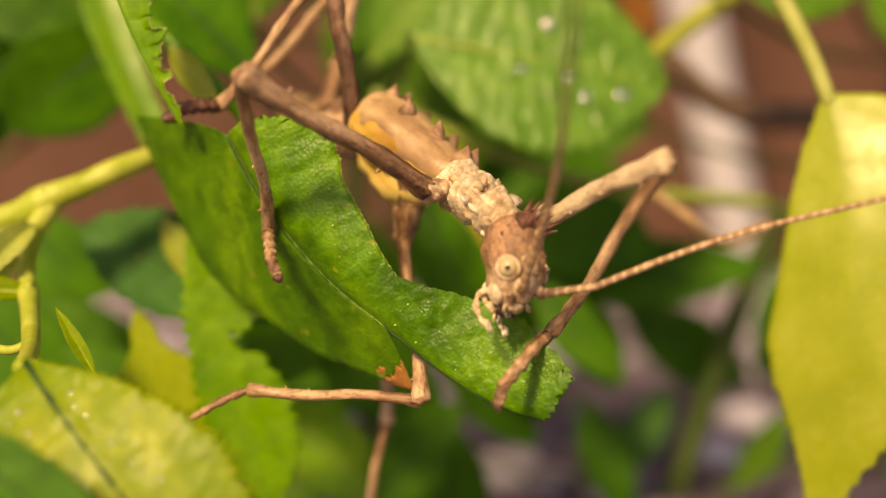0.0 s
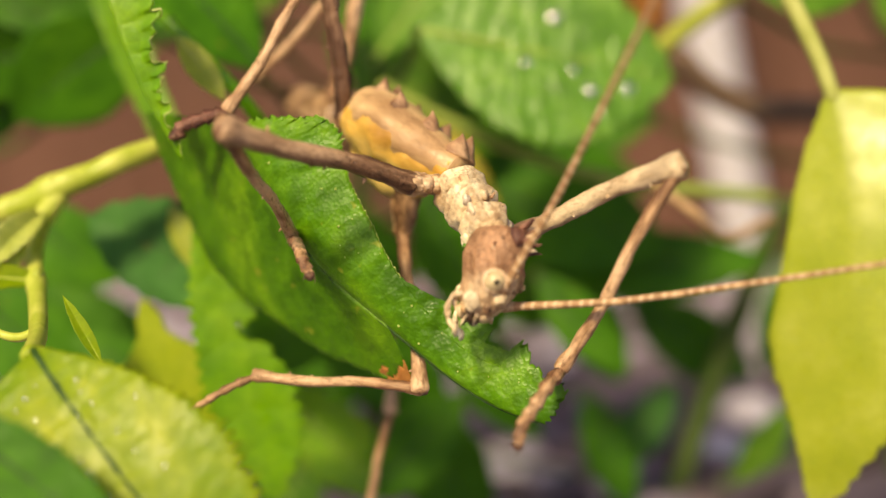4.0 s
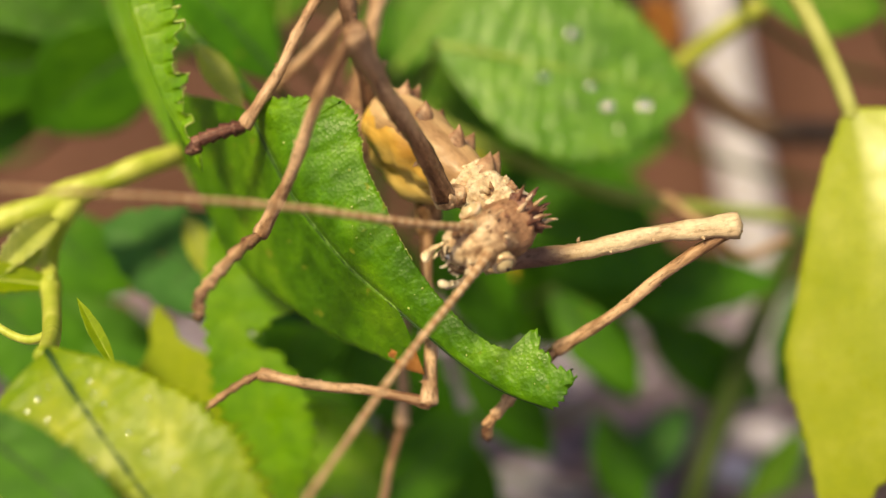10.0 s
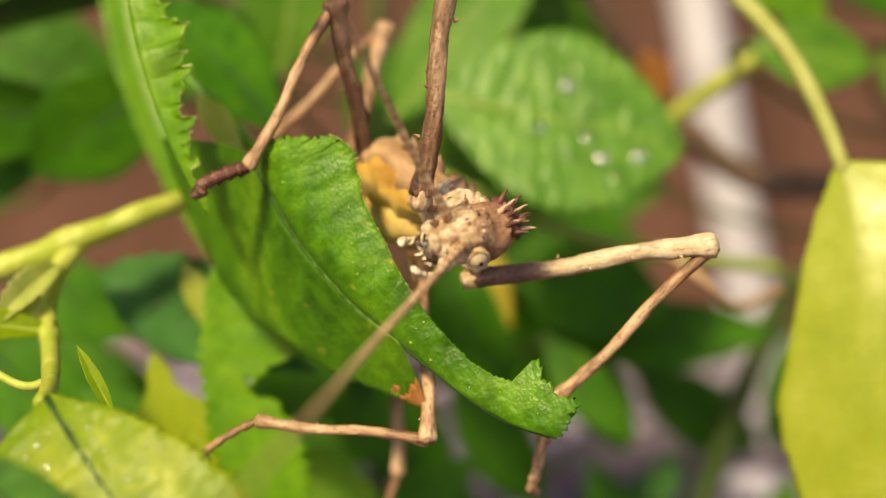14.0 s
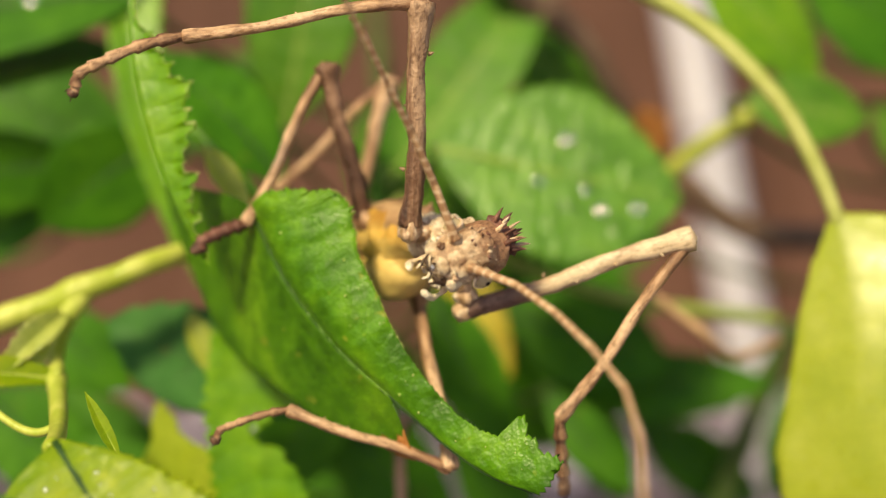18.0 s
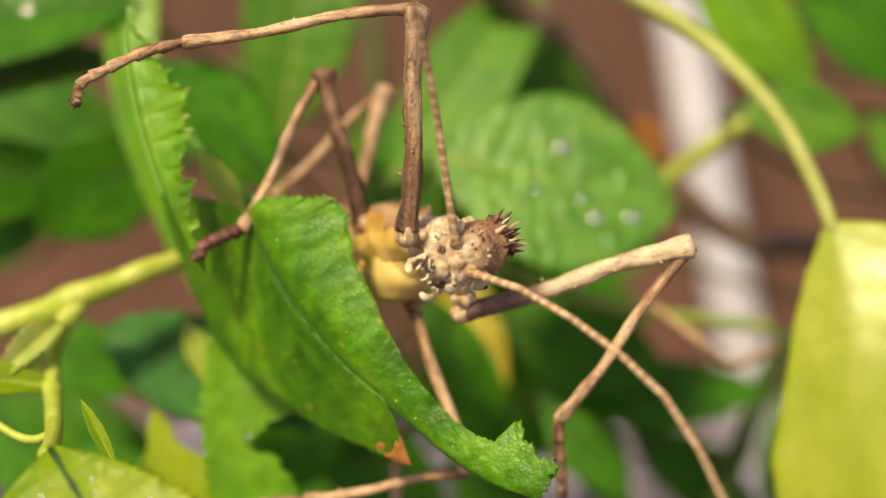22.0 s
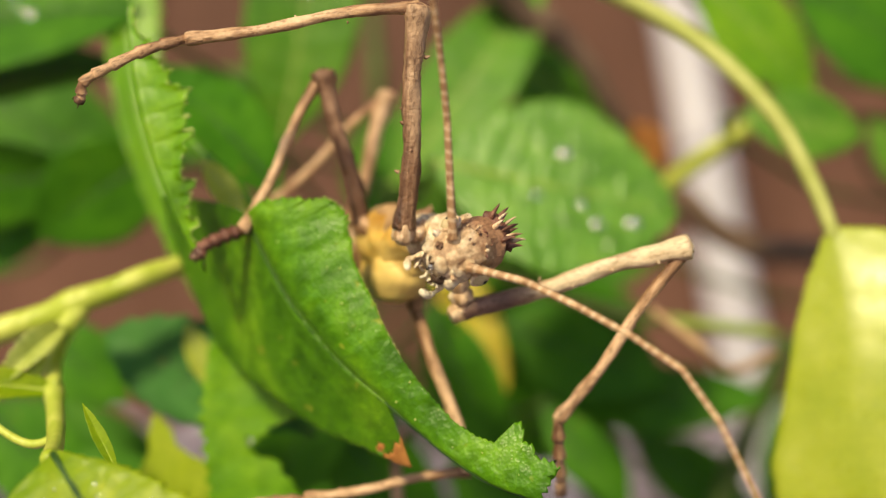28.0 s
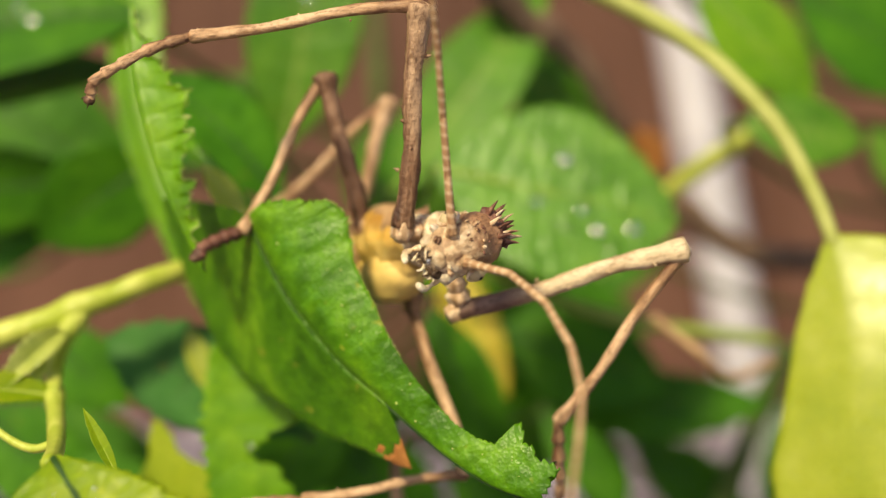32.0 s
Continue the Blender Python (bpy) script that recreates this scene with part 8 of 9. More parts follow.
        (10.125, 3.7, 126.8, -11.3, 1.6, 122.9, -15.2, -0.5, 118.9, -19.2, -2.5, 114.8, -23.1, -4.5, 110.6, -26.8, -6.5, 106.2, -30.5, -8.5, 102.0, -34.2, -10.5, 97.7, -37.8, -12.5, 93.4, -41.5, -14.5, 89.1, -45.2, -16.5, 84.8, -48.9),
        (10.25, 3.4, 126.8, -10.9, 3.2, 122.5, -15.0, 2.9, 118.2, -19.1, 2.5, 113.7, -23.1, 1.8, 109.1, -26.9, 1.1, 104.5, -30.6, 0.3, 99.8, -34.4, -0.5, 95.2, -38.1, -1.2, 90.5, -41.8, -2.0, 85.9, -45.6, -2.7, 81.3, -49.3),
        (10.375, 3.1, 126.8, -10.5, 4.7, 122.6, -14.4, 6.3, 118.3, -18.2, 7.6, 113.8, -22.0, 8.3, 109.1, -25.7, 8.8, 104.3, -29.3, 9.3, 99.6, -32.9, 9.9, 94.8, -36.5, 10.4, 90.0, -40.1, 10.9, 85.3, -43.7, 11.4, 80.5, -47.3),
        (10.5, 2.9, 126.9, -10.2, 5.7, 122.9, -13.7, 8.5, 118.8, -17.2, 10.9, 114.6, -20.7, 12.5, 110.0, -24.1, 13.9, 105.2, -27.6, 15.3, 100.5, -31.0, 16.6, 95.8, -34.4, 18.0, 91.0, -37.8, 19.4, 86.3, -41.2, 20.8, 81.6, -44.7),
        (10.625, 2.7, 126.9, -10.0, 4.3, 122.7, -14.0, 5.8, 118.5, -17.9, 7.1, 114.1, -21.8, 7.8, 109.4, -25.5, 8.3, 104.6, -29.1, 8.9, 99.9, -32.7, 9.4, 95.1, -36.3, 9.9, 90.4, -40.0, 10.4, 85.6, -43.6, 10.9, 80.8, -47.2),
        (10.75, 2.3, 126.9, -9.6, 2.0, 122.8, -14.0, 1.7, 118.7, -18.3, 1.3, 114.4, -22.5, 0.7, 109.8, -26.4, -0.1, 105.2, -30.1, -0.9, 100.6, -33.9, -1.6, 96.0, -37.6, -2.4, 91.4, -41.4, -3.1, 86.7, -45.1, -3.9, 82.1, -48.9),
        (10.875, 2.0, 126.9, -9.2, -0.1, 123.3, -13.5, -2.3, 119.7, -17.8, -4.4, 115.9, -21.9, -6.4, 111.7, -25.8, -8.4, 107.5, -29.5, -10.4, 103.2, -33.2, -12.4, 98.9, -36.9, -14.4, 94.7, -40.6, -16.4, 90.4, -44.3, -18.4, 86.1, -48.1),
        (11, 1.8, 126.9, -8.9, -1.5, 123.9, -12.9, -4.8, 120.9, -17.0, -8.0, 117.5, -20.8, -10.8, 113.8, -24.5, -13.6, 109.9, -28.1, -16.4, 106.0, -31.7, -19.2, 102.1, -35.3, -22.0, 98.1, -38.9, -24.8, 94.2, -42.5, -27.6, 90.3, -46.1),
        (11.5, 2.0, 126.7, -8.1, -2.4, 124.1, -11.2, -6.8, 121.4, -14.4, -11.1, 118.4, -17.3, -15.3, 115.1, -19.9, -19.4, 111.5, -22.4, -23.5, 107.7, -24.7, -27.6, 104.0, -27.0, -31.7, 100.4, -29.4, -35.8, 96.7, -31.7, -39.9, 93.0, -34.1),
        (11.667, 2.0, 126.7, -7.8, -1.2, 123.5, -11.8, -4.5, 120.4, -15.7, -8.0, 116.9, -19.2, -11.4, 113.2, -22.4, -14.8, 109.4, -25.5, -18.1, 105.4, -28.5, -21.5, 101.5, -31.6, -24.8, 97.5, -34.6, -28.2, 93.6, -37.6, -31.6, 89.7, -40.7),
        (11.833, 2.1, 126.6, -7.5, 0.7, 123.1, -12.2, -0.9, 119.5, -16.7, -2.9, 115.7, -20.9, -5.1, 111.7, -24.8, -7.3, 107.7, -28.6, -9.5, 103.6, -32.4, -11.6, 99.5, -36.2, -13.8, 95.4, -40.1, -16.0, 91.3, -43.9, -18.1, 87.2, -47.7),
        (12, 2.1, 126.6, -7.3, 2.2, 123.1, -12.1, 2.0, 119.4, -16.9, 1.1, 115.4, -21.3, -0.2, 111.4, -25.5, -1.4, 107.3, -29.8, -2.6, 103.3, -34.0, -3.8, 99.3, -38.3, -5.1, 95.2, -42.6, -6.3, 91.2, -46.8, -7.5, 87.1, -51.1),
        (12.167, 2.2, 126.6, -7.1, 1.0, 122.9, -11.7, -0.3, 119.1, -16.1, -2.0, 115.0, -20.2, -3.8, 110.7, -24.0, -5.5, 106.4, -27.7, -7.3, 102.1, -31.5, -9.0, 97.7, -35.3, -10.8, 93.4, -39.0, -12.5, 89.1, -42.8, -14.3, 84.7, -46.6),
        (12.333, 2.2, 126.6, -6.9, -0.5, 123.0, -10.8, -3.3, 119.2, -14.6, -6.0, 115.0, -17.9, -8.5, 110.5, -21.0, -10.9, 105.9, -24.0, -13.3, 101.3, -27.0, -15.8, 96.7, -30.0, -18.2, 92.1, -33.0, -20.6, 87.5, -36.0, -23.0, 82.9, -39.0),
        (12.5, 2.2, 126.7, -6.7, -1.5, 123.2, -9.9, -5.2, 119.7, -13.0, -8.6, 115.5, -15.8, -11.6, 111.0, -18.3, -14.4, 106.3, -20.7, -17.3, 101.5, -23.0, -20.1, 96.8, -25.4, -23.0, 92.1, -27.8, -25.9, 87.4, -30.2, -28.7, 82.7, -32.5),
        (12.75, 2.3, 126.7, -6.5, -0.4, 122.8, -10.2, -3.0, 118.7, -13.6, -5.5, 114.0, -16.5, -7.8, 109.1, -19.1, -10.0, 104.1, -21.6, -12.2, 99.1, -24.0, -14.5, 94.1, -26.5, -16.7, 89.1, -29.0, -19.0, 84.1, -31.4, -21.2, 79.2, -33.9),
        (13, 2.3, 126.8, -6.2, 0.9, 122.5, -10.3, -0.5, 118.0, -13.9, -2.1, 113.0, -16.8, -3.7, 107.8, -19.4, -5.2, 102.6, -21.9, -6.8, 97.4, -24.5, -8.4, 92.2, -27.0, -10.0, 87.0, -29.6, -11.5, 81.8, -32.1, -13.1, 76.6, -34.6),
        (13.25, 2.2, 126.8, -6.0, -0.7, 122.9, -9.5, -3.7, 118.8, -12.8, -6.5, 114.4, -15.6, -9.1, 109.6, -18.2, -11.4, 104.6, -20.7, -13.6, 99.6, -23.2, -15.9, 94.7, -25.6, -18.1, 89.7, -28.1, -20.4, 84.7, -30.6, -22.6, 79.7, -33.0),
        (13.5, 2.0, 126.8, -5.9, -2.2, 123.5, -8.5, -6.4, 120.2, -11.2, -10.4, 116.5, -13.8, -13.9, 112.3, -16.3, -16.9, 107.7, -18.7, -19.7, 103.0, -21.1, -22.6, 98.3, -23.4, -25.5, 93.6, -25.8, -28.4, 88.9, -28.1, -31.3, 84.2, -30.5),
        (13.75, 1.9, 126.9, -5.7, -1.5, 122.7, -8.3, -5.0, 118.6, -10.9, -8.2, 114.2, -13.4, -10.9, 109.2, -15.5, -13.1, 104.0, -17.3, -15.1, 98.5, -19.0, -17.1, 93.2, -20.7, -19.1, 87.8, -22.3, -21.2, 82.4, -24.0, -23.2, 77.0, -25.7),
        (14, 1.7, 127.0, -5.5, -0.8, 122.1, -8.0, -3.3, 117.3, -10.4, -5.7, 112.2, -12.7, -7.5, 106.8, -14.4, -8.8, 101.0, -15.6, -9.8, 95.2, -16.4, -10.9, 89.4, -17.3, -12.0, 83.5, -18.2, -13.0, 77.7, -19.1, -14.1, 71.9, -20.0),
        (14.25, 1.4, 126.8, -5.3, -1.9, 122.4, -7.5, -5.3, 118.0, -9.8, -8.6, 113.4, -11.9, -11.5, 108.5, -13.8, -13.8, 103.2, -15.2, -15.8, 97.6, -16.5, -17.6, 92.0, -17.7, -19.4, 86.4, -18.9, -21.3, 80.9, -20.1, -23.1, 75.3, -21.3),
        (14.5, 1.1, 126.6, -5.1, -3.0, 122.7, -7.0, -7.1, 118.9, -9.0, -11.2, 114.9, -11.0, -15.0, 110.7, -12.9, -18.4, 106.1, -14.6, -21.3, 101.0, -16.2, -23.8, 95.8, -17.6, -26.3, 90.5, -19.1, -28.9, 85.3, -20.6, -31.5, 80.1, -22.0),
        (15, 0.5, 126.3, -4.6, -3.4, 121.8, -5.5, -7.3, 117.3, -6.3, -11.1, 112.8, -7.2, -14.8, 108.1, -8.0, -18.0, 103.1, -8.9, -20.6, 97.8, -9.6, -22.9, 92.3, -10.3, -25.1, 86.7, -11.0, -27.4, 81.2, -11.7, -29.7, 75.7, -12.4),
        (15.5, 0.8, 126.3, -4.3, -2.1, 121.3, -5.9, -5.1, 116.4, -7.4, -7.9, 111.2, -8.9, -10.2, 105.8, -10.0, -11.9, 100.1, -10.7, -13.2, 94.3, -11.3, -14.5, 88.4, -11.8, -15.9, 82.6, -12.4, -17.3, 76.8, -12.9, -18.6, 71.0, -13.5),
        (16, 1.1, 126.3, -4.1, -0.5, 120.9, -6.1, -2.2, 115.5, -8.1, -4.2, 110.2, -10.0, -6.0, 104.7, -11.7, -7.3, 99.0, -13.0, -8.4, 93.2, -14.1, -9.5, 87.4, -15.3, -10.6, 81.6, -16.4, -11.7, 75.9, -17.6, -12.8, 70.1, -18.7),
        (16.5, 1.5, 126.3, -3.7, 2.1, 120.9, -6.2, 2.4, 115.5, -8.7, 1.7, 110.0, -11.2, 0.6, 104.6, -13.5, -0.3, 99.1, -15.6, -1.0, 93.5, -17.7, -1.6, 87.8, -19.6, -2.4, 82.2, -21.7, -3.1, 76.6, -23.7, -3.8, 71.0, -25.7),
        (17, 1.9, 126.3, -3.4, 4.6, 121.6, -6.0, 6.8, 116.8, -8.7, 7.5, 111.6, -11.6, 7.2, 106.4, -14.6, 6.8, 101.1, -17.4, 6.5, 95.8, -20.2, 6.2, 90.5, -23.0, 5.9, 85.2, -25.8, 5.7, 79.9, -28.6, 5.4, 74.6, -31.4),
        (17.5, 2.2, 126.4, -3.1, 6.1, 122.5, -5.6, 9.6, 118.4, -8.3, 11.1, 113.6, -11.4, 11.4, 108.6, -14.7, 11.3, 103.6, -18.1, 11.3, 98.6, -21.4, 11.3, 93.5, -24.7, 11.3, 88.5, -28.0, 11.3, 83.5, -31.3, 11.3, 78.5, -34.6),
        (17.75, 2.3, 126.4, -3.0, 6.5, 122.6, -5.0, 10.0, 118.4, -7.6, 12.2, 113.8, -10.7, 13.6, 109.0, -14.0, 13.8, 104.1, -17.5, 13.6, 99.3, -21.0, 13.3, 94.4, -24.5, 13.1, 89.5, -28.0, 12.8, 84.7, -31.5, 12.6, 79.8, -35.0),
        (18, 2.5, 126.4, -2.8, 6.8, 122.7, -4.4, 10.3, 118.5, -6.9, 13.3, 114.2, -9.9, 15.7, 109.7, -13.1, 16.3, 105.0, -16.7, 15.8, 100.3, -20.4, 15.3, 95.6, -24.1, 14.7, 90.9, -27.8, 14.2, 86.2, -31.5, 13.7, 81.5, -35.2),
        (19, 2.4, 126.9, -2.5, 5.9, 122.6, -4.9, 8.4, 118.0, -7.9, 10.1, 113.3, -11.2, 10.6, 108.4, -14.5, 10.6, 103.3, -17.8, 10.7, 98.3, -21.1, 10.8, 93.3, -24.4, 10.9, 88.3, -27.7, 11.0, 83.3, -31.0, 11.0, 78.2, -34.3),
        (19.5, 2.5, 126.8, -2.5, 6.9, 123.2, -4.6, 10.5, 119.4, -7.6, 13.3, 115.5, -11.2, 15.1, 111.3, -15.1, 16.6, 107.1, -19.1, 18.1, 102.9, -23.0, 19.5, 98.7, -27.0, 21.0, 94.4, -31.0, 22.5, 90.2, -35.0, 24.0, 86.0, -39.0),
        (20, 2.7, 126.7, -2.6, 7.7, 123.9, -4.1, 12.2, 121.1, -7.0, 16.0, 118.2, -10.6, 19.0, 115.2, -14.8, 21.8, 112.1, -19.2, 24.5, 109.0, -23.6, 27.3, 106.0, -27.9, 30.0, 102.9, -32.3, 32.7, 99.8, -36.6, 35.5, 96.7, -41.0),
        (21, 2.9, 126.5, -2.6, 7.7, 123.4, -4.2, 12.4, 120.7, -6.9, 16.7, 118.0, -10.1, 20.5, 115.2, -13.8, 23.1, 112.2, -18.3, 25.1, 109.2, -23.1, 27.1, 106.2, -27.9, 29.1, 103.3, -32.7, 31.1, 100.3, -37.5, 33.1, 97.3, -42.3),
        (23, 2.9, 126.5, -2.5, 7.8, 123.3, -4.0, 12.4, 120.6, -6.7, 16.7, 117.9, -9.9, 20.5, 115.1, -13.6, 23.2, 112.1, -18.1, 25.1, 109.2, -22.9, 27.1, 106.2, -27.7, 29.1, 103.2, -32.5, 31.2, 100.2, -37.3, 33.2, 97.2, -42.2),
        (25, 3.0, 126.5, -2.4, 7.9, 123.4, -4.1, 12.4, 120.7, -6.9, 16.7, 118.0, -10.1, 20.4, 115.1, -13.9, 23.1, 112.1, -18.3, 25.0, 109.1, -23.2, 26.8, 106.1, -28.0, 28.7, 103.1, -32.8, 30.6, 100.1, -37.7, 32.5, 97.1, -42.5),
        (28, 2.5, 126.3, -1.5, 7.9, 124.0, -2.8, 13.0, 121.9, -5.2, 17.9, 119.7, -7.9, 22.5, 117.5, -11.0, 25.5, 115.1, -15.6, 27.7, 112.8, -20.7, 29.9, 110.4, -25.7, 32.2, 108.1, -30.8, 34.4, 105.7, -35.8, 36.7, 103.3, -40.9),
        (29, 2.6, 126.5, -1.0, 7.4, 123.2, -2.3, 11.8, 120.0, -4.8, 15.8, 116.7, -7.9, 19.2, 113.3, -11.5, 20.7, 109.6, -16.0, 21.6, 106.0, -20.6, 22.5, 102.3, -25.3, 23.4, 98.7, -30.0, 24.2, 95.0, -34.7, 25.1, 91.4, -39.4),
        (30, 2.7, 126.7, -0.6, 6.9, 122.6, -1.7, 10.3, 118.3, -4.3, 13.1, 114.2, -7.5, 14.9, 109.8, -11.2, 14.9, 105.3, -15.1, 14.3, 100.7, -19.0, 13.8, 96.1, -22.8, 13.2, 91.6, -26.7, 12.6, 87.0, -30.5, 12.0, 82.4, -34.3),
        (32, 2.3, 126.4, -0.4, 6.4, 122.3, -1.4, 9.6, 117.9, -4.1, 11.6, 113.7, -7.9, 12.2, 109.3, -11.9, 11.4, 104.7, -15.7, 10.3, 100.1, -19.4, 9.2, 95.5, -23.0, 8.0, 90.9, -26.7, 6.9, 86.2, -30.3, 5.8, 81.6, -34.0),
    ],
}
HEAD_ROWS = [
    (0, 8.5, 131.3, -12.6, -65.8, -18.7, -124.7),
    (1, 5.4, 131.2, -14.1, -99.5, -11.2, -95.0),
    (2, 1.7, 130.6, -13.6, -132.3, 5.5, -88.4),
    (3, 3.1, 131.6, -12.9, -101.8, -12.3, -97.6),
    (3.5, 6.6, 129.2, -14.0, -78.0, -22.4, -105.6),
    (5.5, 1.8, 131.1, -14.0, -125.7, 1.4, -89.8),
    (6, 7.2, 133.4, -14.4, -50.3, -12.5, -144.5),
    (6.5, 6.4, 130.9, -16.6, -70.3, -26.4, -116.6),
    (7, 6.2, 129.3, -16.1, -93.5, 3.3, -127.3),
    (7.5, 3.3, 130.8, -16.9, -101.8, -12.5, -100.6),
    (8, 1.6, 131.9, -16.3, -119.0, 9.6, -107.5),
    (8.3, 1.6, 132.0, -16.0, -118.8, 10.4, -107.5),
    (8.4, 5.3, 131.0, -15.4, -74.3, -3.6, -131.6),
    (8.5, 7.0, 132.8, -12.4, -75.1, -30.4, -145.8),
    (9, 7.3, 132.5, -11.9, -59.7, -39.3, -154.1),
    (10, 4.6, 130.9, -9.8, -25.3, -56.5, 163.3),
    (11, 2.8, 131.1, -7.8, -12.5, -52.9, 147.7),
    (12, 3.0, 130.8, -6.0, -7.0, -65.8, 149.2),
    (13, 2.5, 131.0, -4.8, -13.8, -66.3, 164.0),
    (14, 2.6, 131.3, -4.6, -3.3, -59.3, 144.6),
    (15, 1.5, 130.4, -3.2, -13.9, -64.4, 151.9),
    (17.5, 2.1, 130.6, -1.9, -13.3, -58.7, 164.6),
    (18, 2.2, 130.7, -1.5, -14.0, -59.0, 167.6),
    (19, 2.5, 130.9, -0.7, -29.3, -59.7, 175.9),
    (21, 2.5, 130.5, -0.7, -30.1, -62.3, -176.1),
    (25, 2.7, 130.5, -0.6, -27.2, -61.5, -179.3),
    (28, 2.1, 130.4, 0.2, -24.3, -59.9, 178.8),
    (30, 2.1, 130.8, 1.1, -22.7, -62.2, -179.0),
    (32, 1.7, 130.5, 1.4, -27.1, -61.9, -176.4),
]
RING_ROWS = [
    (0, 5.3, 137.4, -6.6, -27.3, -30.7, -131.0),
    (1, 4.8, 136.6, -7.4, -79.1, -58.9, -81.1),
    (2, 3.3, 135.3, -8.1, -133.4, -44.9, -19.4),
    (3, 3.0, 137.1, -6.3, -82.8, -58.8, -80.5),
    (3.5, 4.5, 135.4, -7.6, -47.1, -50.3, -114.6),
    (5.5, 3.4, 136.2, -8.7, -135.9, -51.6, -23.9),
    (6, 3.5, 139.4, -8.0, -31.8, -5.3, -138.7),
    (6.5, 4.5, 137.2, -9.8, -45.8, -38.7, -122.3),
    (7, 5.2, 133.9, -10.2, -47.1, -61.1, -120.8),
    (7.5, 3.5, 136.1, -10.1, -81.4, -56.9, -85.0),
    (8, 2.6, 135.5, -10.0, -109.1, -54.3, -53.1),
    (8.3, 2.5, 135.5, -9.6, -108.3, -54.1, -53.9),
    (8.4, 3.8, 136.7, -9.0, -33.0, -38.2, -143.3),
    (8.5, 5.0, 138.6, -6.7, -22.8, -6.1, -139.6),
    (9, 5.1, 138.8, -6.7, -23.6, -3.9, -135.5),
    (10, 4.6, 138.3, -6.4, -22.6, -13.9, -144.4),
    (11, 2.7, 138.3, -5.2, -18.2, -8.8, -144.3),
    (12, 2.6, 138.3, -4.0, -17.6, -23.7, -139.6),
    (13, 1.6, 138.9, -3.2, -12.3, -35.9, -138.9),
    (14, 2.0, 138.6, -2.8, -14.4, -16.4, -139.3),
    (15, 1.1, 137.8, -2.1, -4.6, -20.8, -143.6),
    (17.5, 0.5, 138.2, -0.6, -5.6, -24.4, -136.3),
    (18, 0.3, 138.3, -0.2, -5.2, -26.4, -135.2),
    (19, 0.7, 138.1, 0.4, 1.8, -18.4, -136.4),
    (21, 0.6, 138.2, 0.5, -0.7, -36.3, -138.2),
    (25, 0.8, 138.2, 0.6, -1.1, -33.9, -137.9),
    (28, 0.3, 138.2, 1.4, -1.3, -35.0, -139.9),
    (30, -0.0, 138.6, 2.0, 0.6, -41.0, -138.8),
    (32, -0.2, 138.3, 2.2, 3.5, -43.5, -142.5),
]
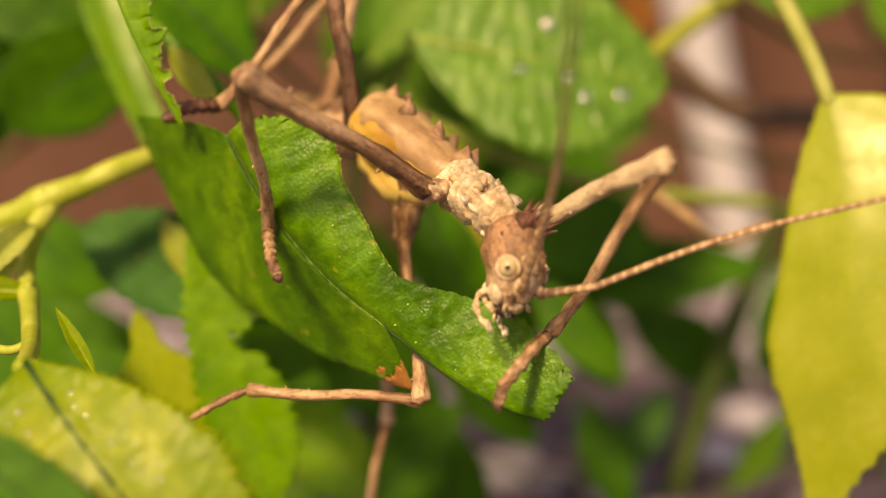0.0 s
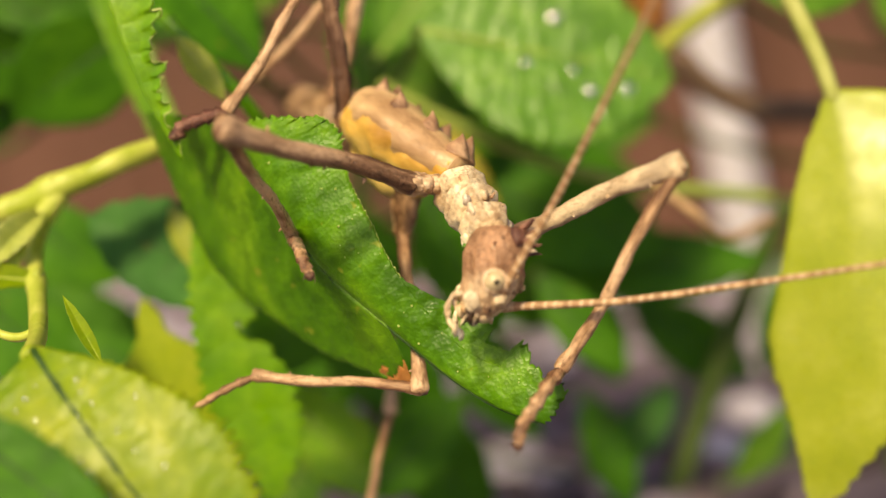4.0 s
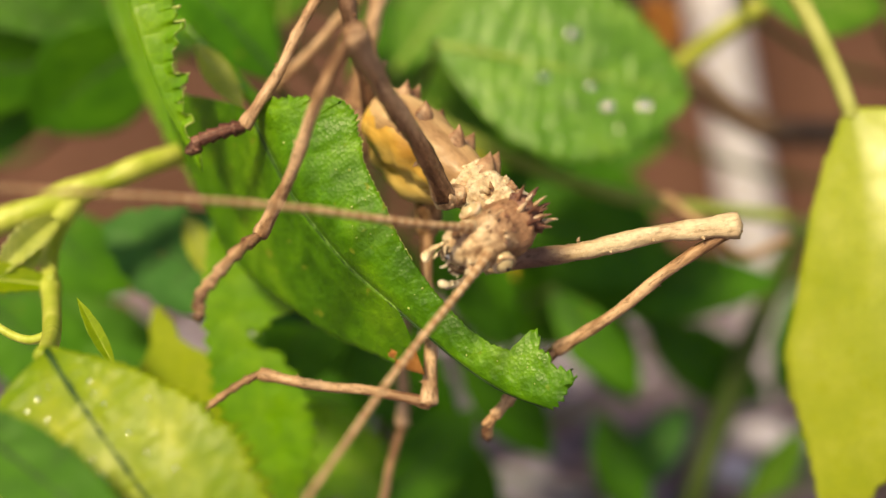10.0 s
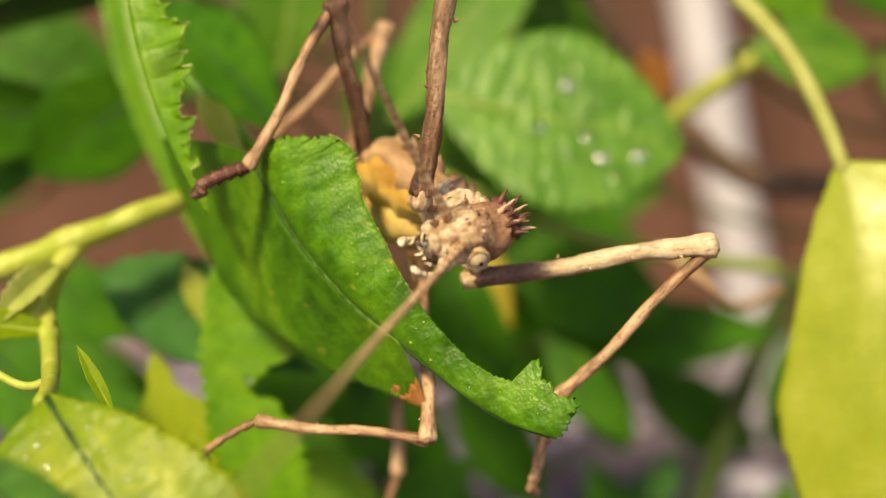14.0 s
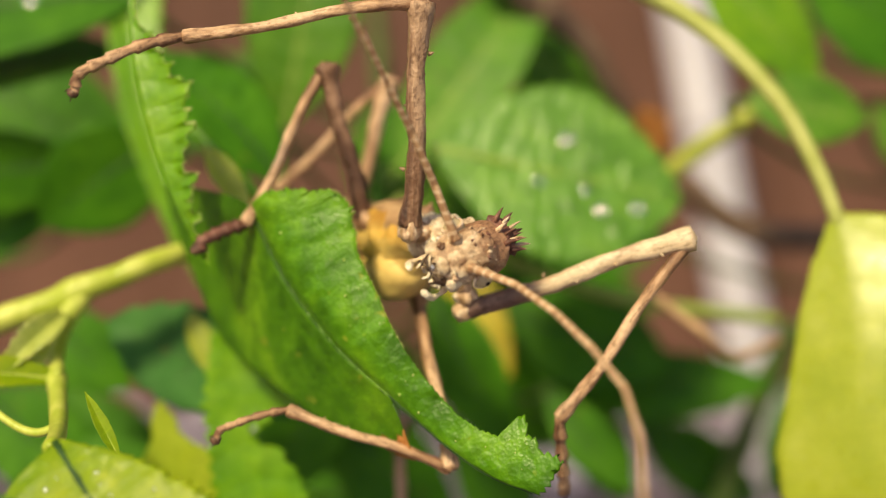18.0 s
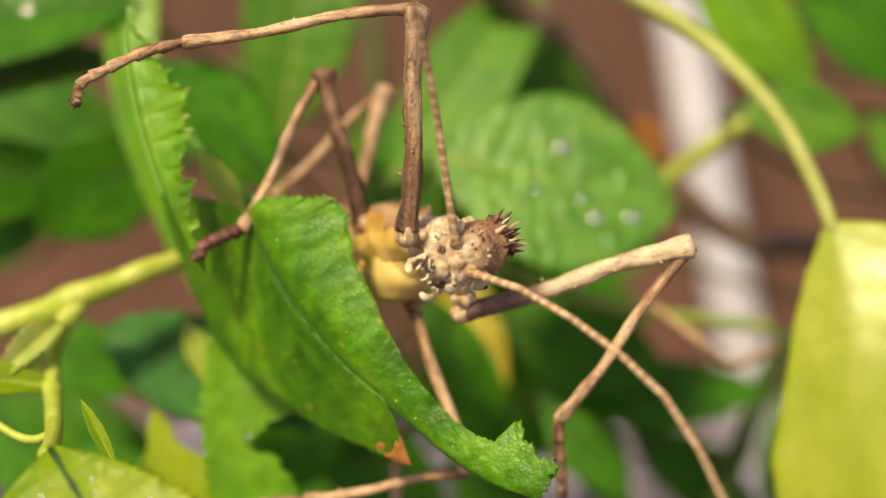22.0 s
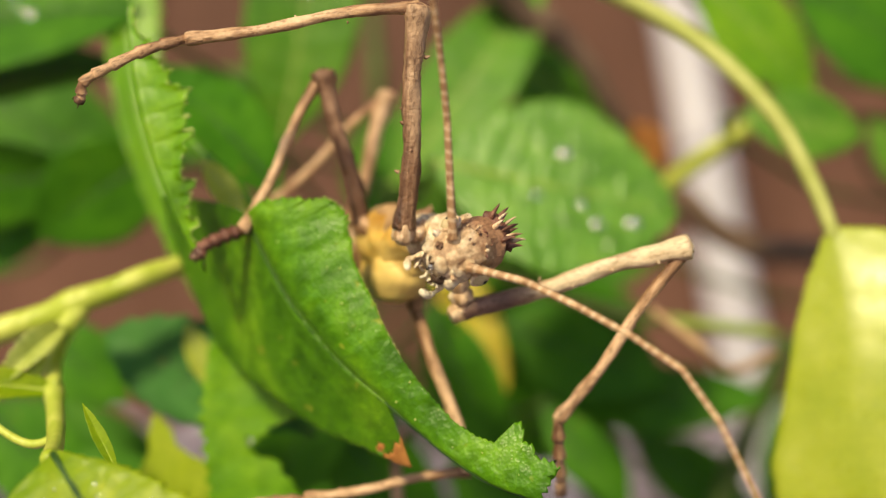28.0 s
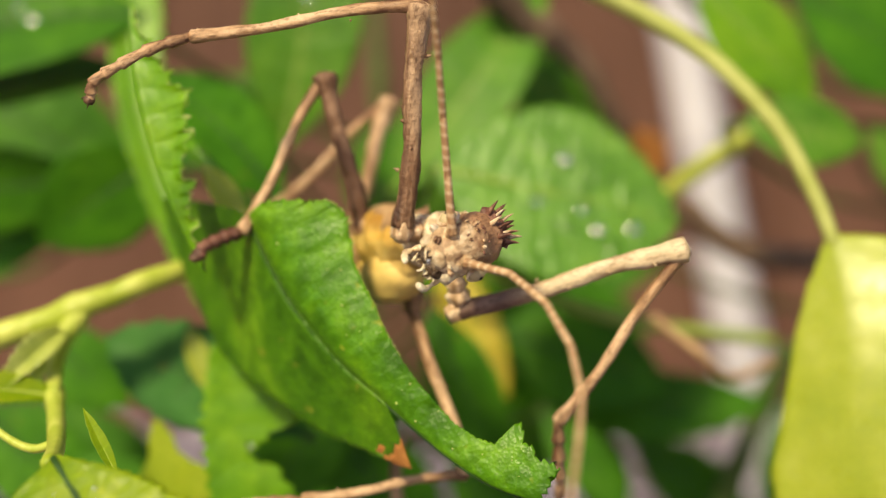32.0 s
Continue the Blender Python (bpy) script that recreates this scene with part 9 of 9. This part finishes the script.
HIP_ROWS = {
    "LF": [
        (0, 0.0, 136.0, -5.3, 3.9, 139.4, -5.6),
        (1, -1.2, 135.9, -5.4, 3.8, 139.2, -5.8),
        (2, -3.3, 135.9, -5.2, 2.1, 138.9, -5.8),
        (3, -2.8, 136.0, -4.8, 2.3, 139.4, -4.8),
        (3.5, -2.0, 136.0, -5.2, 2.8, 139.0, -5.4),
        (5.5, -3.5, 135.9, -5.7, 2.7, 139.0, -7.3),
        (5.75, -2.7, 135.9, -6.5, 2.9, 139.4, -7.5),
        (6, -1.9, 135.8, -7.3, 3.2, 139.8, -7.7),
        (7, -1.7, 135.8, -7.9, 3.9, 138.4, -8.4),
        (8, -3.8, 135.7, -7.6, 1.8, 138.9, -7.7),
        (8.3, -4.0, 135.8, -7.3, 1.7, 139.0, -7.2),
        (8.4, -2.5, 135.8, -7.8, 3.1, 139.1, -7.8),
        (8.45, -0.9, 135.9, -7.0, 3.6, 139.4, -7.0),
        (8.5, 0.7, 136.0, -6.2, 4.1, 139.8, -6.1),
        (9, 0.1, 136.0, -6.3, 4.1, 139.9, -6.0),
        (9.5, -0.6, 136.0, -6.2, 4.0, 139.7, -5.9),
        (10, -0.4, 136.0, -5.8, 3.8, 139.6, -5.8),
        (10.5, -1.1, 136.1, -4.7, 2.8, 139.6, -5.2),
        (10.75, -1.6, 136.1, -4.5, 2.3, 139.6, -4.9),
        (11, -2.1, 136.1, -4.2, 1.8, 139.7, -4.6),
        (11.25, -1.9, 136.2, -3.5, 1.8, 139.7, -4.4),
        (11.5, -1.6, 136.2, -2.8, 1.8, 139.7, -4.1),
        (11.75, -1.5, 136.2, -2.2, 1.8, 139.6, -3.8),
        (12, -1.3, 136.2, -1.7, 1.8, 139.6, -3.5),
        (12.25, -1.5, 136.2, -1.2, 1.6, 139.6, -3.4),
        (12.5, -1.8, 136.2, -0.6, 1.4, 139.6, -3.3),
        (13, -2.8, 136.1, -1.1, 1.1, 139.6, -3.0),
        (13.5, -2.8, 136.1, -0.9, 1.1, 139.6, -2.7),
        (14, -2.6, 136.1, -0.4, 1.2, 139.6, -2.4),
        (14.5, -3.0, 136.1, -0.5, 0.6, 139.5, -2.2),
        (14.75, -3.4, 136.1, 1.5, 0.3, 139.4, -2.1),
        (15, -3.8, 136.1, 3.6, -0.0, 139.4, -2.0),
        (15.5, -3.8, 136.0, 1.3, -0.2, 139.4, -1.7),
        (17.5, -4.0, 136.0, 1.5, -0.7, 139.6, -0.4),
        (18, -4.1, 136.0, 1.6, -0.9, 139.6, -0.1),
        (19, -4.0, 136.0, 2.2, -0.7, 139.6, 0.3),
        (21, -3.8, 136.0, 1.8, -0.6, 139.5, 0.5),
        (23, -4.1, 136.0, 2.0, -0.5, 139.5, 0.6),
        (25, -4.0, 136.0, 1.7, -0.5, 139.5, 0.6),
        (28, -4.5, 136.0, 2.7, -0.8, 139.5, 1.4),
        (30, -4.5, 136.0, 3.4, -0.9, 139.6, 2.0),
        (32, -4.7, 136.0, 3.6, -1.2, 139.5, 2.1),
    ],
    "RF": [
        (0, 7.6, 141.4, -11.4, 5.3, 137.4, -6.6),
        (0.5, 7.5, 141.2, -12.3, 5.0, 137.1, -6.9),
        (1, 7.5, 141.1, -13.1, 4.7, 136.9, -7.2),
        (2, 5.2, 141.2, -12.3, 2.9, 136.3, -7.5),
        (3, 5.4, 141.3, -11.2, 3.0, 137.1, -6.2),
        (3.5, 6.4, 141.3, -12.6, 4.0, 136.4, -7.0),
        (5.5, 5.5, 141.2, -12.7, 3.3, 136.5, -8.5),
        (6, 6.9, 141.1, -15.0, 4.3, 138.5, -8.7),
        (7, 6.8, 141.2, -15.0, 4.8, 135.4, -9.6),
        (8, 4.5, 141.1, -14.8, 2.4, 136.4, -9.4),
        (8.3, 4.5, 141.3, -14.3, 2.3, 136.4, -9.0),
        (8.4, 6.3, 141.3, -14.2, 3.8, 136.7, -9.0),
        (8.45, 6.3, 141.4, -13.8, 4.6, 137.4, -8.0),
        (8.5, 6.3, 141.5, -13.4, 5.4, 138.0, -7.0),
        (9, 6.6, 141.4, -13.8, 5.5, 138.3, -7.0),
        (10, 5.4, 141.4, -13.5, 4.9, 137.7, -6.7),
        (11, 4.6, 141.5, -12.2, 3.1, 137.8, -5.4),
        (12, 3.9, 141.5, -11.7, 3.0, 137.7, -4.2),
        (13, 3.8, 141.7, -10.4, 2.3, 137.9, -3.4),
        (13.5, 3.7, 141.7, -10.2, 2.4, 137.9, -3.2),
        (13.75, 3.6, 141.7, -10.0, 2.4, 137.9, -3.1),
        (14, 3.5, 141.7, -9.7, 2.5, 137.9, -3.0),
        (14.1, 3.5, 141.7, -9.8, 2.4, 137.8, -2.9),
        (14.2, 3.5, 141.7, -9.8, 2.3, 137.8, -2.8),
        (14.3, 3.5, 141.7, -9.8, 2.2, 137.7, -2.7),
        (14.4, 3.5, 141.7, -9.8, 2.1, 137.7, -2.7),
        (14.5, 3.5, 141.7, -9.8, 1.9, 137.6, -2.6),
        (14.533, 3.5, 141.7, -9.7, 1.9, 137.6, -2.5),
        (14.567, 3.4, 141.7, -9.6, 1.9, 137.6, -2.5),
        (14.6, 3.4, 141.7, -9.6, 1.8, 137.6, -2.5),
        (14.65, 3.3, 141.7, -9.5, 1.8, 137.6, -2.5),
        (14.7, 3.2, 141.7, -9.4, 1.7, 137.5, -2.4),
        (14.8, 3.1, 141.8, -9.1, 1.6, 137.5, -2.3),
        (14.9, 2.9, 141.8, -8.9, 1.5, 137.4, -2.2),
        (15, 2.8, 141.9, -8.8, 1.4, 137.4, -2.2),
        (15.25, 2.8, 141.8, -8.9, 1.3, 137.4, -2.0),
        (15.5, 2.8, 141.8, -9.1, 1.3, 137.5, -1.9),
        (17.5, 2.6, 142.0, -8.1, 0.9, 137.8, -0.6),
        (18, 2.4, 142.0, -7.8, 0.7, 137.8, -0.3),
        (19, 2.5, 142.0, -7.4, 1.1, 137.8, 0.4),
        (21, 2.7, 142.0, -7.3, 1.0, 137.7, 0.5),
        (23, 2.7, 142.0, -7.2, 1.1, 137.7, 0.6),
        (25, 2.8, 142.0, -7.1, 1.1, 137.7, 0.6),
        (28, 2.2, 142.0, -6.5, 0.7, 137.7, 1.4),
        (30, 2.1, 142.1, -5.9, 0.6, 137.9, 2.0),
        (32, 1.8, 142.1, -5.8, 0.3, 137.8, 2.2),
    ],
    "ML": [
        (0, -8.4, 150.8, 1.4, -2.9, 147.1, -0.7),
        (0.5, -8.9, 150.8, 1.7, -3.2, 146.8, -0.7),
        (1, -9.4, 150.8, 1.9, -3.4, 146.4, -0.8),
        (1.5, -9.7, 150.8, 1.7, -4.1, 146.6, -0.8),
        (2, -10.1, 150.7, 1.6, -4.7, 146.8, -0.9),
        (2.5, -10.2, 150.8, 1.8, -4.6, 147.0, -0.6),
        (3, -10.2, 150.9, 2.1, -4.5, 147.1, -0.3),
        (6, -9.6, 150.7, 0.4, -3.8, 145.9, -2.1),
        (7, -9.4, 150.7, 1.5, -2.9, 145.4, -2.2),
        (8, -11.2, 150.6, 0.7, -3.7, 147.6, -2.2),
        (8.4, -11.4, 150.6, 1.4, -3.4, 145.7, -1.8),
        (8.5, -8.9, 150.7, 2.1, -3.4, 146.1, -1.1),
        (9, -8.8, 150.7, 2.1, -3.3, 146.4, -1.0),
        (11, -9.0, 150.8, 3.0, -4.3, 147.7, -0.0),
        (12, -9.2, 150.6, 3.4, -4.9, 147.5, 0.6),
        (13, -9.2, 150.3, 4.1, -4.9, 148.1, 0.4),
        (14, -9.5, 150.3, 4.2, -4.9, 148.2, 0.9),
        (15, -10.5, 150.1, 4.2, -5.9, 148.6, 0.4),
        (18, -10.2, 150.0, 2.8, -6.1, 149.3, 0.4),
        (21, -9.9, 150.0, 3.2, -5.9, 149.3, 0.9),
        (25, -9.8, 150.0, 3.1, -5.7, 149.3, 0.9),
        (28, -10.0, 150.0, 3.7, -5.9, 149.3, 1.5),
        (30, -9.8, 150.0, 3.9, -6.0, 149.4, 2.0),
        (32, -10.0, 149.9, 4.1, -6.3, 149.3, 2.2),
    ],
    "MR": [
        (0, -2.9, 149.4, -11.5, -1.4, 145.5, -1.8),
        (2, -4.0, 149.3, -11.0, -3.1, 145.3, -1.8),
        (3, -3.8, 149.3, -11.1, -2.8, 145.5, -1.2),
        (6, -2.6, 149.3, -12.8, -2.2, 144.6, -3.3),
        (7, -2.0, 149.4, -12.4, -1.3, 144.2, -3.6),
        (8.4, -2.6, 149.4, -12.2, -1.8, 144.5, -3.1),
        (8.5, -2.2, 149.7, -10.5, -1.7, 144.8, -2.2),
        (9, -2.1, 149.7, -10.5, -1.7, 145.0, -2.2),
        (11, -2.8, 149.6, -10.2, -2.9, 146.0, -1.1),
        (12, -2.8, 149.7, -9.2, -3.4, 145.8, -0.4),
        (13, -2.9, 149.7, -9.9, -3.5, 146.2, -0.4),
        (14, -2.7, 149.6, -10.2, -3.5, 146.3, 0.1),
        (15, -3.3, 149.8, -9.2, -4.6, 146.6, -0.2),
        (16.25, -3.2, 149.9, -8.5, -4.8, 146.8, -0.0),
        (17.5, -3.2, 149.9, -7.8, -4.9, 147.0, 0.2),
        (18, -3.4, 150.0, -7.4, -5.0, 147.1, 0.3),
        (18.25, -3.4, 150.0, -7.2, -5.0, 147.1, 0.3),
        (18.5, -3.5, 150.0, -7.1, -5.0, 147.1, 0.4),
        (19, -3.5, 150.0, -6.8, -4.9, 147.1, 0.4),
        (21, -3.6, 150.0, -6.7, -4.8, 147.1, 0.8),
        (25, -3.5, 150.0, -6.6, -4.7, 147.1, 0.9),
        (30, -3.6, 150.1, -5.7, -4.9, 147.1, 2.0),
        (32, -3.9, 150.1, -5.6, -5.3, 147.1, 2.1),
    ],
}
BODY_ROWS = [
    (0, -4.8, 149.1, 0.7, -28.8, -24.6, -124.2),
    (1, -5.6, 148.2, 0.5, -26.0, -19.1, -120.5),
    (2, -6.8, 148.8, 0.4, -25.2, -22.6, -122.8),
    (3, -6.5, 149.1, 0.8, -23.8, -24.0, -123.8),
    (6, -5.9, 147.6, -0.5, -32.4, -16.4, -118.8),
    (7, -5.0, 146.9, -0.4, -35.7, -13.2, -116.9),
    (8, -5.4, 149.8, -0.8, -30.5, -28.8, -127.2),
    (8.4, -5.4, 147.3, -0.1, -35.1, -15.0, -118.0),
    (8.5, -5.5, 147.8, 0.4, -29.1, -16.5, -118.9),
    (9, -5.4, 148.2, 0.4, -29.1, -18.7, -120.3),
    (10, -5.8, 147.0, 1.2, -31.6, -12.5, -116.5),
    (11, -6.0, 149.9, 1.3, -29.5, -28.1, -126.7),
    (12, -6.8, 149.6, 1.7, -25.6, -26.9, -125.8),
    (13, -6.5, 150.5, 1.4, -23.9, -33.4, -130.9),
    (14, -6.6, 150.6, 1.8, -22.3, -34.5, -131.9),
    (15, -7.4, 151.1, 1.1, -18.1, -39.3, -136.5),
    (18, -7.4, 152.1, 0.4, -2.7, -51.1, -152.8),
    (21, -7.2, 152.1, 1.0, -3.1, -50.5, -151.8),
    (25, -7.1, 152.1, 1.0, -2.7, -50.8, -152.3),
    (30, -7.2, 152.2, 1.9, 0.2, -52.4, -155.6),
    (32, -7.6, 152.1, 2.2, -1.2, -51.7, -154.1),
]
LEAF_ROWS = [
    (0, 1.2, -0.3, -2.8, 1.21),
    (1, 1.6, -0.6, -5.3, 2.34),
    (2, 1.5, -0.7, -4.6, -2.86),
    (3, 1.1, -0.6, -4.3, -0.22),
    (6, 1.3, -0.3, -3.5, 0.96),
    (7, 1.7, -0.3, -4.1, -1.39),
    (8, 1.0, -0.4, -4.7, -0.89),
    (8.3, 0.9, -0.3, -4.4, -0.53),
    (8.4, 0.5, -0.3, -4.3, 0.38),
    (8.5, 1.1, 0.0, -1.9, 1.30),
    (9, 1.1, 0.0, -1.9, 1.07),
    (10, 0.9, 0.1, -1.2, -0.09),
    (11, 0.8, 0.1, -0.9, 0.28),
    (12, 1.0, 0.1, -0.6, 0.63),
    (13, 1.2, 0.2, -0.1, 1.14),
    (14, 1.2, 0.2, 0.6, 1.82),
    (15, 0.8, 0.3, 0.3, 1.43),
    (17.5, -0.1, 0.4, -0.2, -0.00),
    (18, -0.1, 0.5, -0.2, -0.11),
    (19, -0.0, 0.5, 0.1, 0.09),
    (21, 0.0, 0.5, -0.0, 0.00),
    (23, -0.0, 0.5, -0.0, 0.46),
    (25, 0.0, 0.5, -0.0, 0.18),
    (28, -0.2, 0.6, 0.4, 0.37),
    (30, -0.1, 0.6, 0.9, 0.76),
    (32, -0.2, 0.6, 0.9, 0.57),
]
STRIP_ROWS = [
    (0, 0.3, 1.5, 5.0),
    (1, -0.5, 1.3, 3.6),
    (2, -0.8, 1.0, 2.7),
    (3, -0.9, 1.0, 1.4),
    (6, 0.7, 0.9, -0.6),
    (7, 1.1, 0.7, -0.7),
    (8, -0.6, 0.4, -1.8),
    (8.4, -0.8, 0.5, -1.4),
    (8.5, -0.3, 0.7, -0.4),
    (9, -0.2, 0.7, -0.5),
    (10, -0.2, 0.6, -0.3),
    (12, 0.2, 0.5, -0.2),
    (13, 0.4, 0.5, 0.4),
    (14, 0.4, 0.6, 0.4),
    (15, 0.9, 0.5, -0.0),
    (18, -0.2, 0.5, -0.1),
    (21, -0.1, 0.5, -0.0),
    (25, -0.0, 0.6, 0.0),
    (30, -0.4, 0.6, 1.1),
    (32, -0.4, 0.6, 1.2),
]
LEAF_PIVOT = (1.5, 132.0, -9.9)


def between(rows, t):
    """The values of a table of rows at t seconds."""
    for p, q in zip(rows, rows[1:]):
        if t <= q[0]:
            u = (t - p[0]) / (q[0] - p[0])
            return [i + (j - i) * max(0.0, u) for i, j in zip(p[1:], q[1:])]
    return rows[-1][1:]


LEAF_STILL = chewed.matrix_basis.copy()


def leaf_pose(x, y, z, a):
    pivot = Matrix.Translation(mm(LEAF_PIVOT))
    return Matrix.Translation(mm((x, y, z))) @ pivot @ pose(0, 0, 0, 0, -a, 0) @ pivot.inverted() @ LEAF_STILL


def inside(t, spot, centre):
    """The pose, in the leaf's space, that brings the middle of a bite to a spot of the world."""
    return Matrix.Translation(leaf_pose(*between(LEAF_ROWS, t)).inverted() @ spot - centre * MM)


def motions():
    for key, table_rows in LEG_ROWS.items():
        for k in range(3):
            walk(legs[key][k], [(r[0], bone(r[1 + 3 * k:4 + 3 * k], r[4 + 3 * k:7 + 3 * k])) for r in table_rows])
    for k, key in enumerate(("LF", "RF", "ML", "MR")):
        walk(hips[k], [(r[0], bone(r[1:4], r[4:7])) for r in HIP_ROWS[key]])
    for key, table_rows in ANTENNA_ROWS.items():
        for k in range(10):
            walk(feelers[key][k], [(r[0], bone(r[1 + 3 * k:4 + 3 * k], r[4 + 3 * k:7 + 3 * k])) for r in table_rows])
    walk(head, [(t, BACKHOME @ pose(x * MM, y * MM, z * MM, a, b, c)) for t, x, y, z, a, b, c in HEAD_ROWS])
    walk(prothorax, [(t, BACKHOME @ pose(x * MM, y * MM, z * MM, a, b, c)) for t, x, y, z, a, b, c in RING_ROWS])
    walk(mesothorax, [(t, BACKHOME @ pose(x * MM, y * MM, z * MM, a, b, c)) for t, x, y, z, a, b, c in BODY_ROWS])
    walk(chewed, [(r[0], leaf_pose(*r[1:])) for r in LEAF_ROWS])
    # each bite stays on the leaf until the mouth takes it, then goes down through the body
    for when, piece, centre in BITES:
        rows = [(0, Matrix()), (when - 0.1, Matrix())]
        for after, rows_of, spot in ((0.1, HEAD_ROWS, (0, 3.2, -1.0)), (0.35, HEAD_ROWS, (0, 0, 0)), (0.7, RING_ROWS, (0, 0, 0)), (1.0, BODY_ROWS, (0, 5, 0))):
            x, y, z, a, b, c = between(rows_of, when + after)
            rows.append((when + after, inside(when + after, pose(x * MM, y * MM, z * MM, a, b, c) @ mm(spot), centre)))
        for t in sorted({when + 1.4} | {r[0] for r in LEAF_ROWS if r[0] > when + 1.5}):
            rows.append((t, inside(t, mm((-12.8, 168.5, 1.7)), centre)))
        walk(piece, rows)
    still = strip.matrix_basis.copy()
    walk(strip, [(t, Matrix.Translation(mm((x, y, z))) @ still) for t, x, y, z in STRIP_ROWS])


motions()
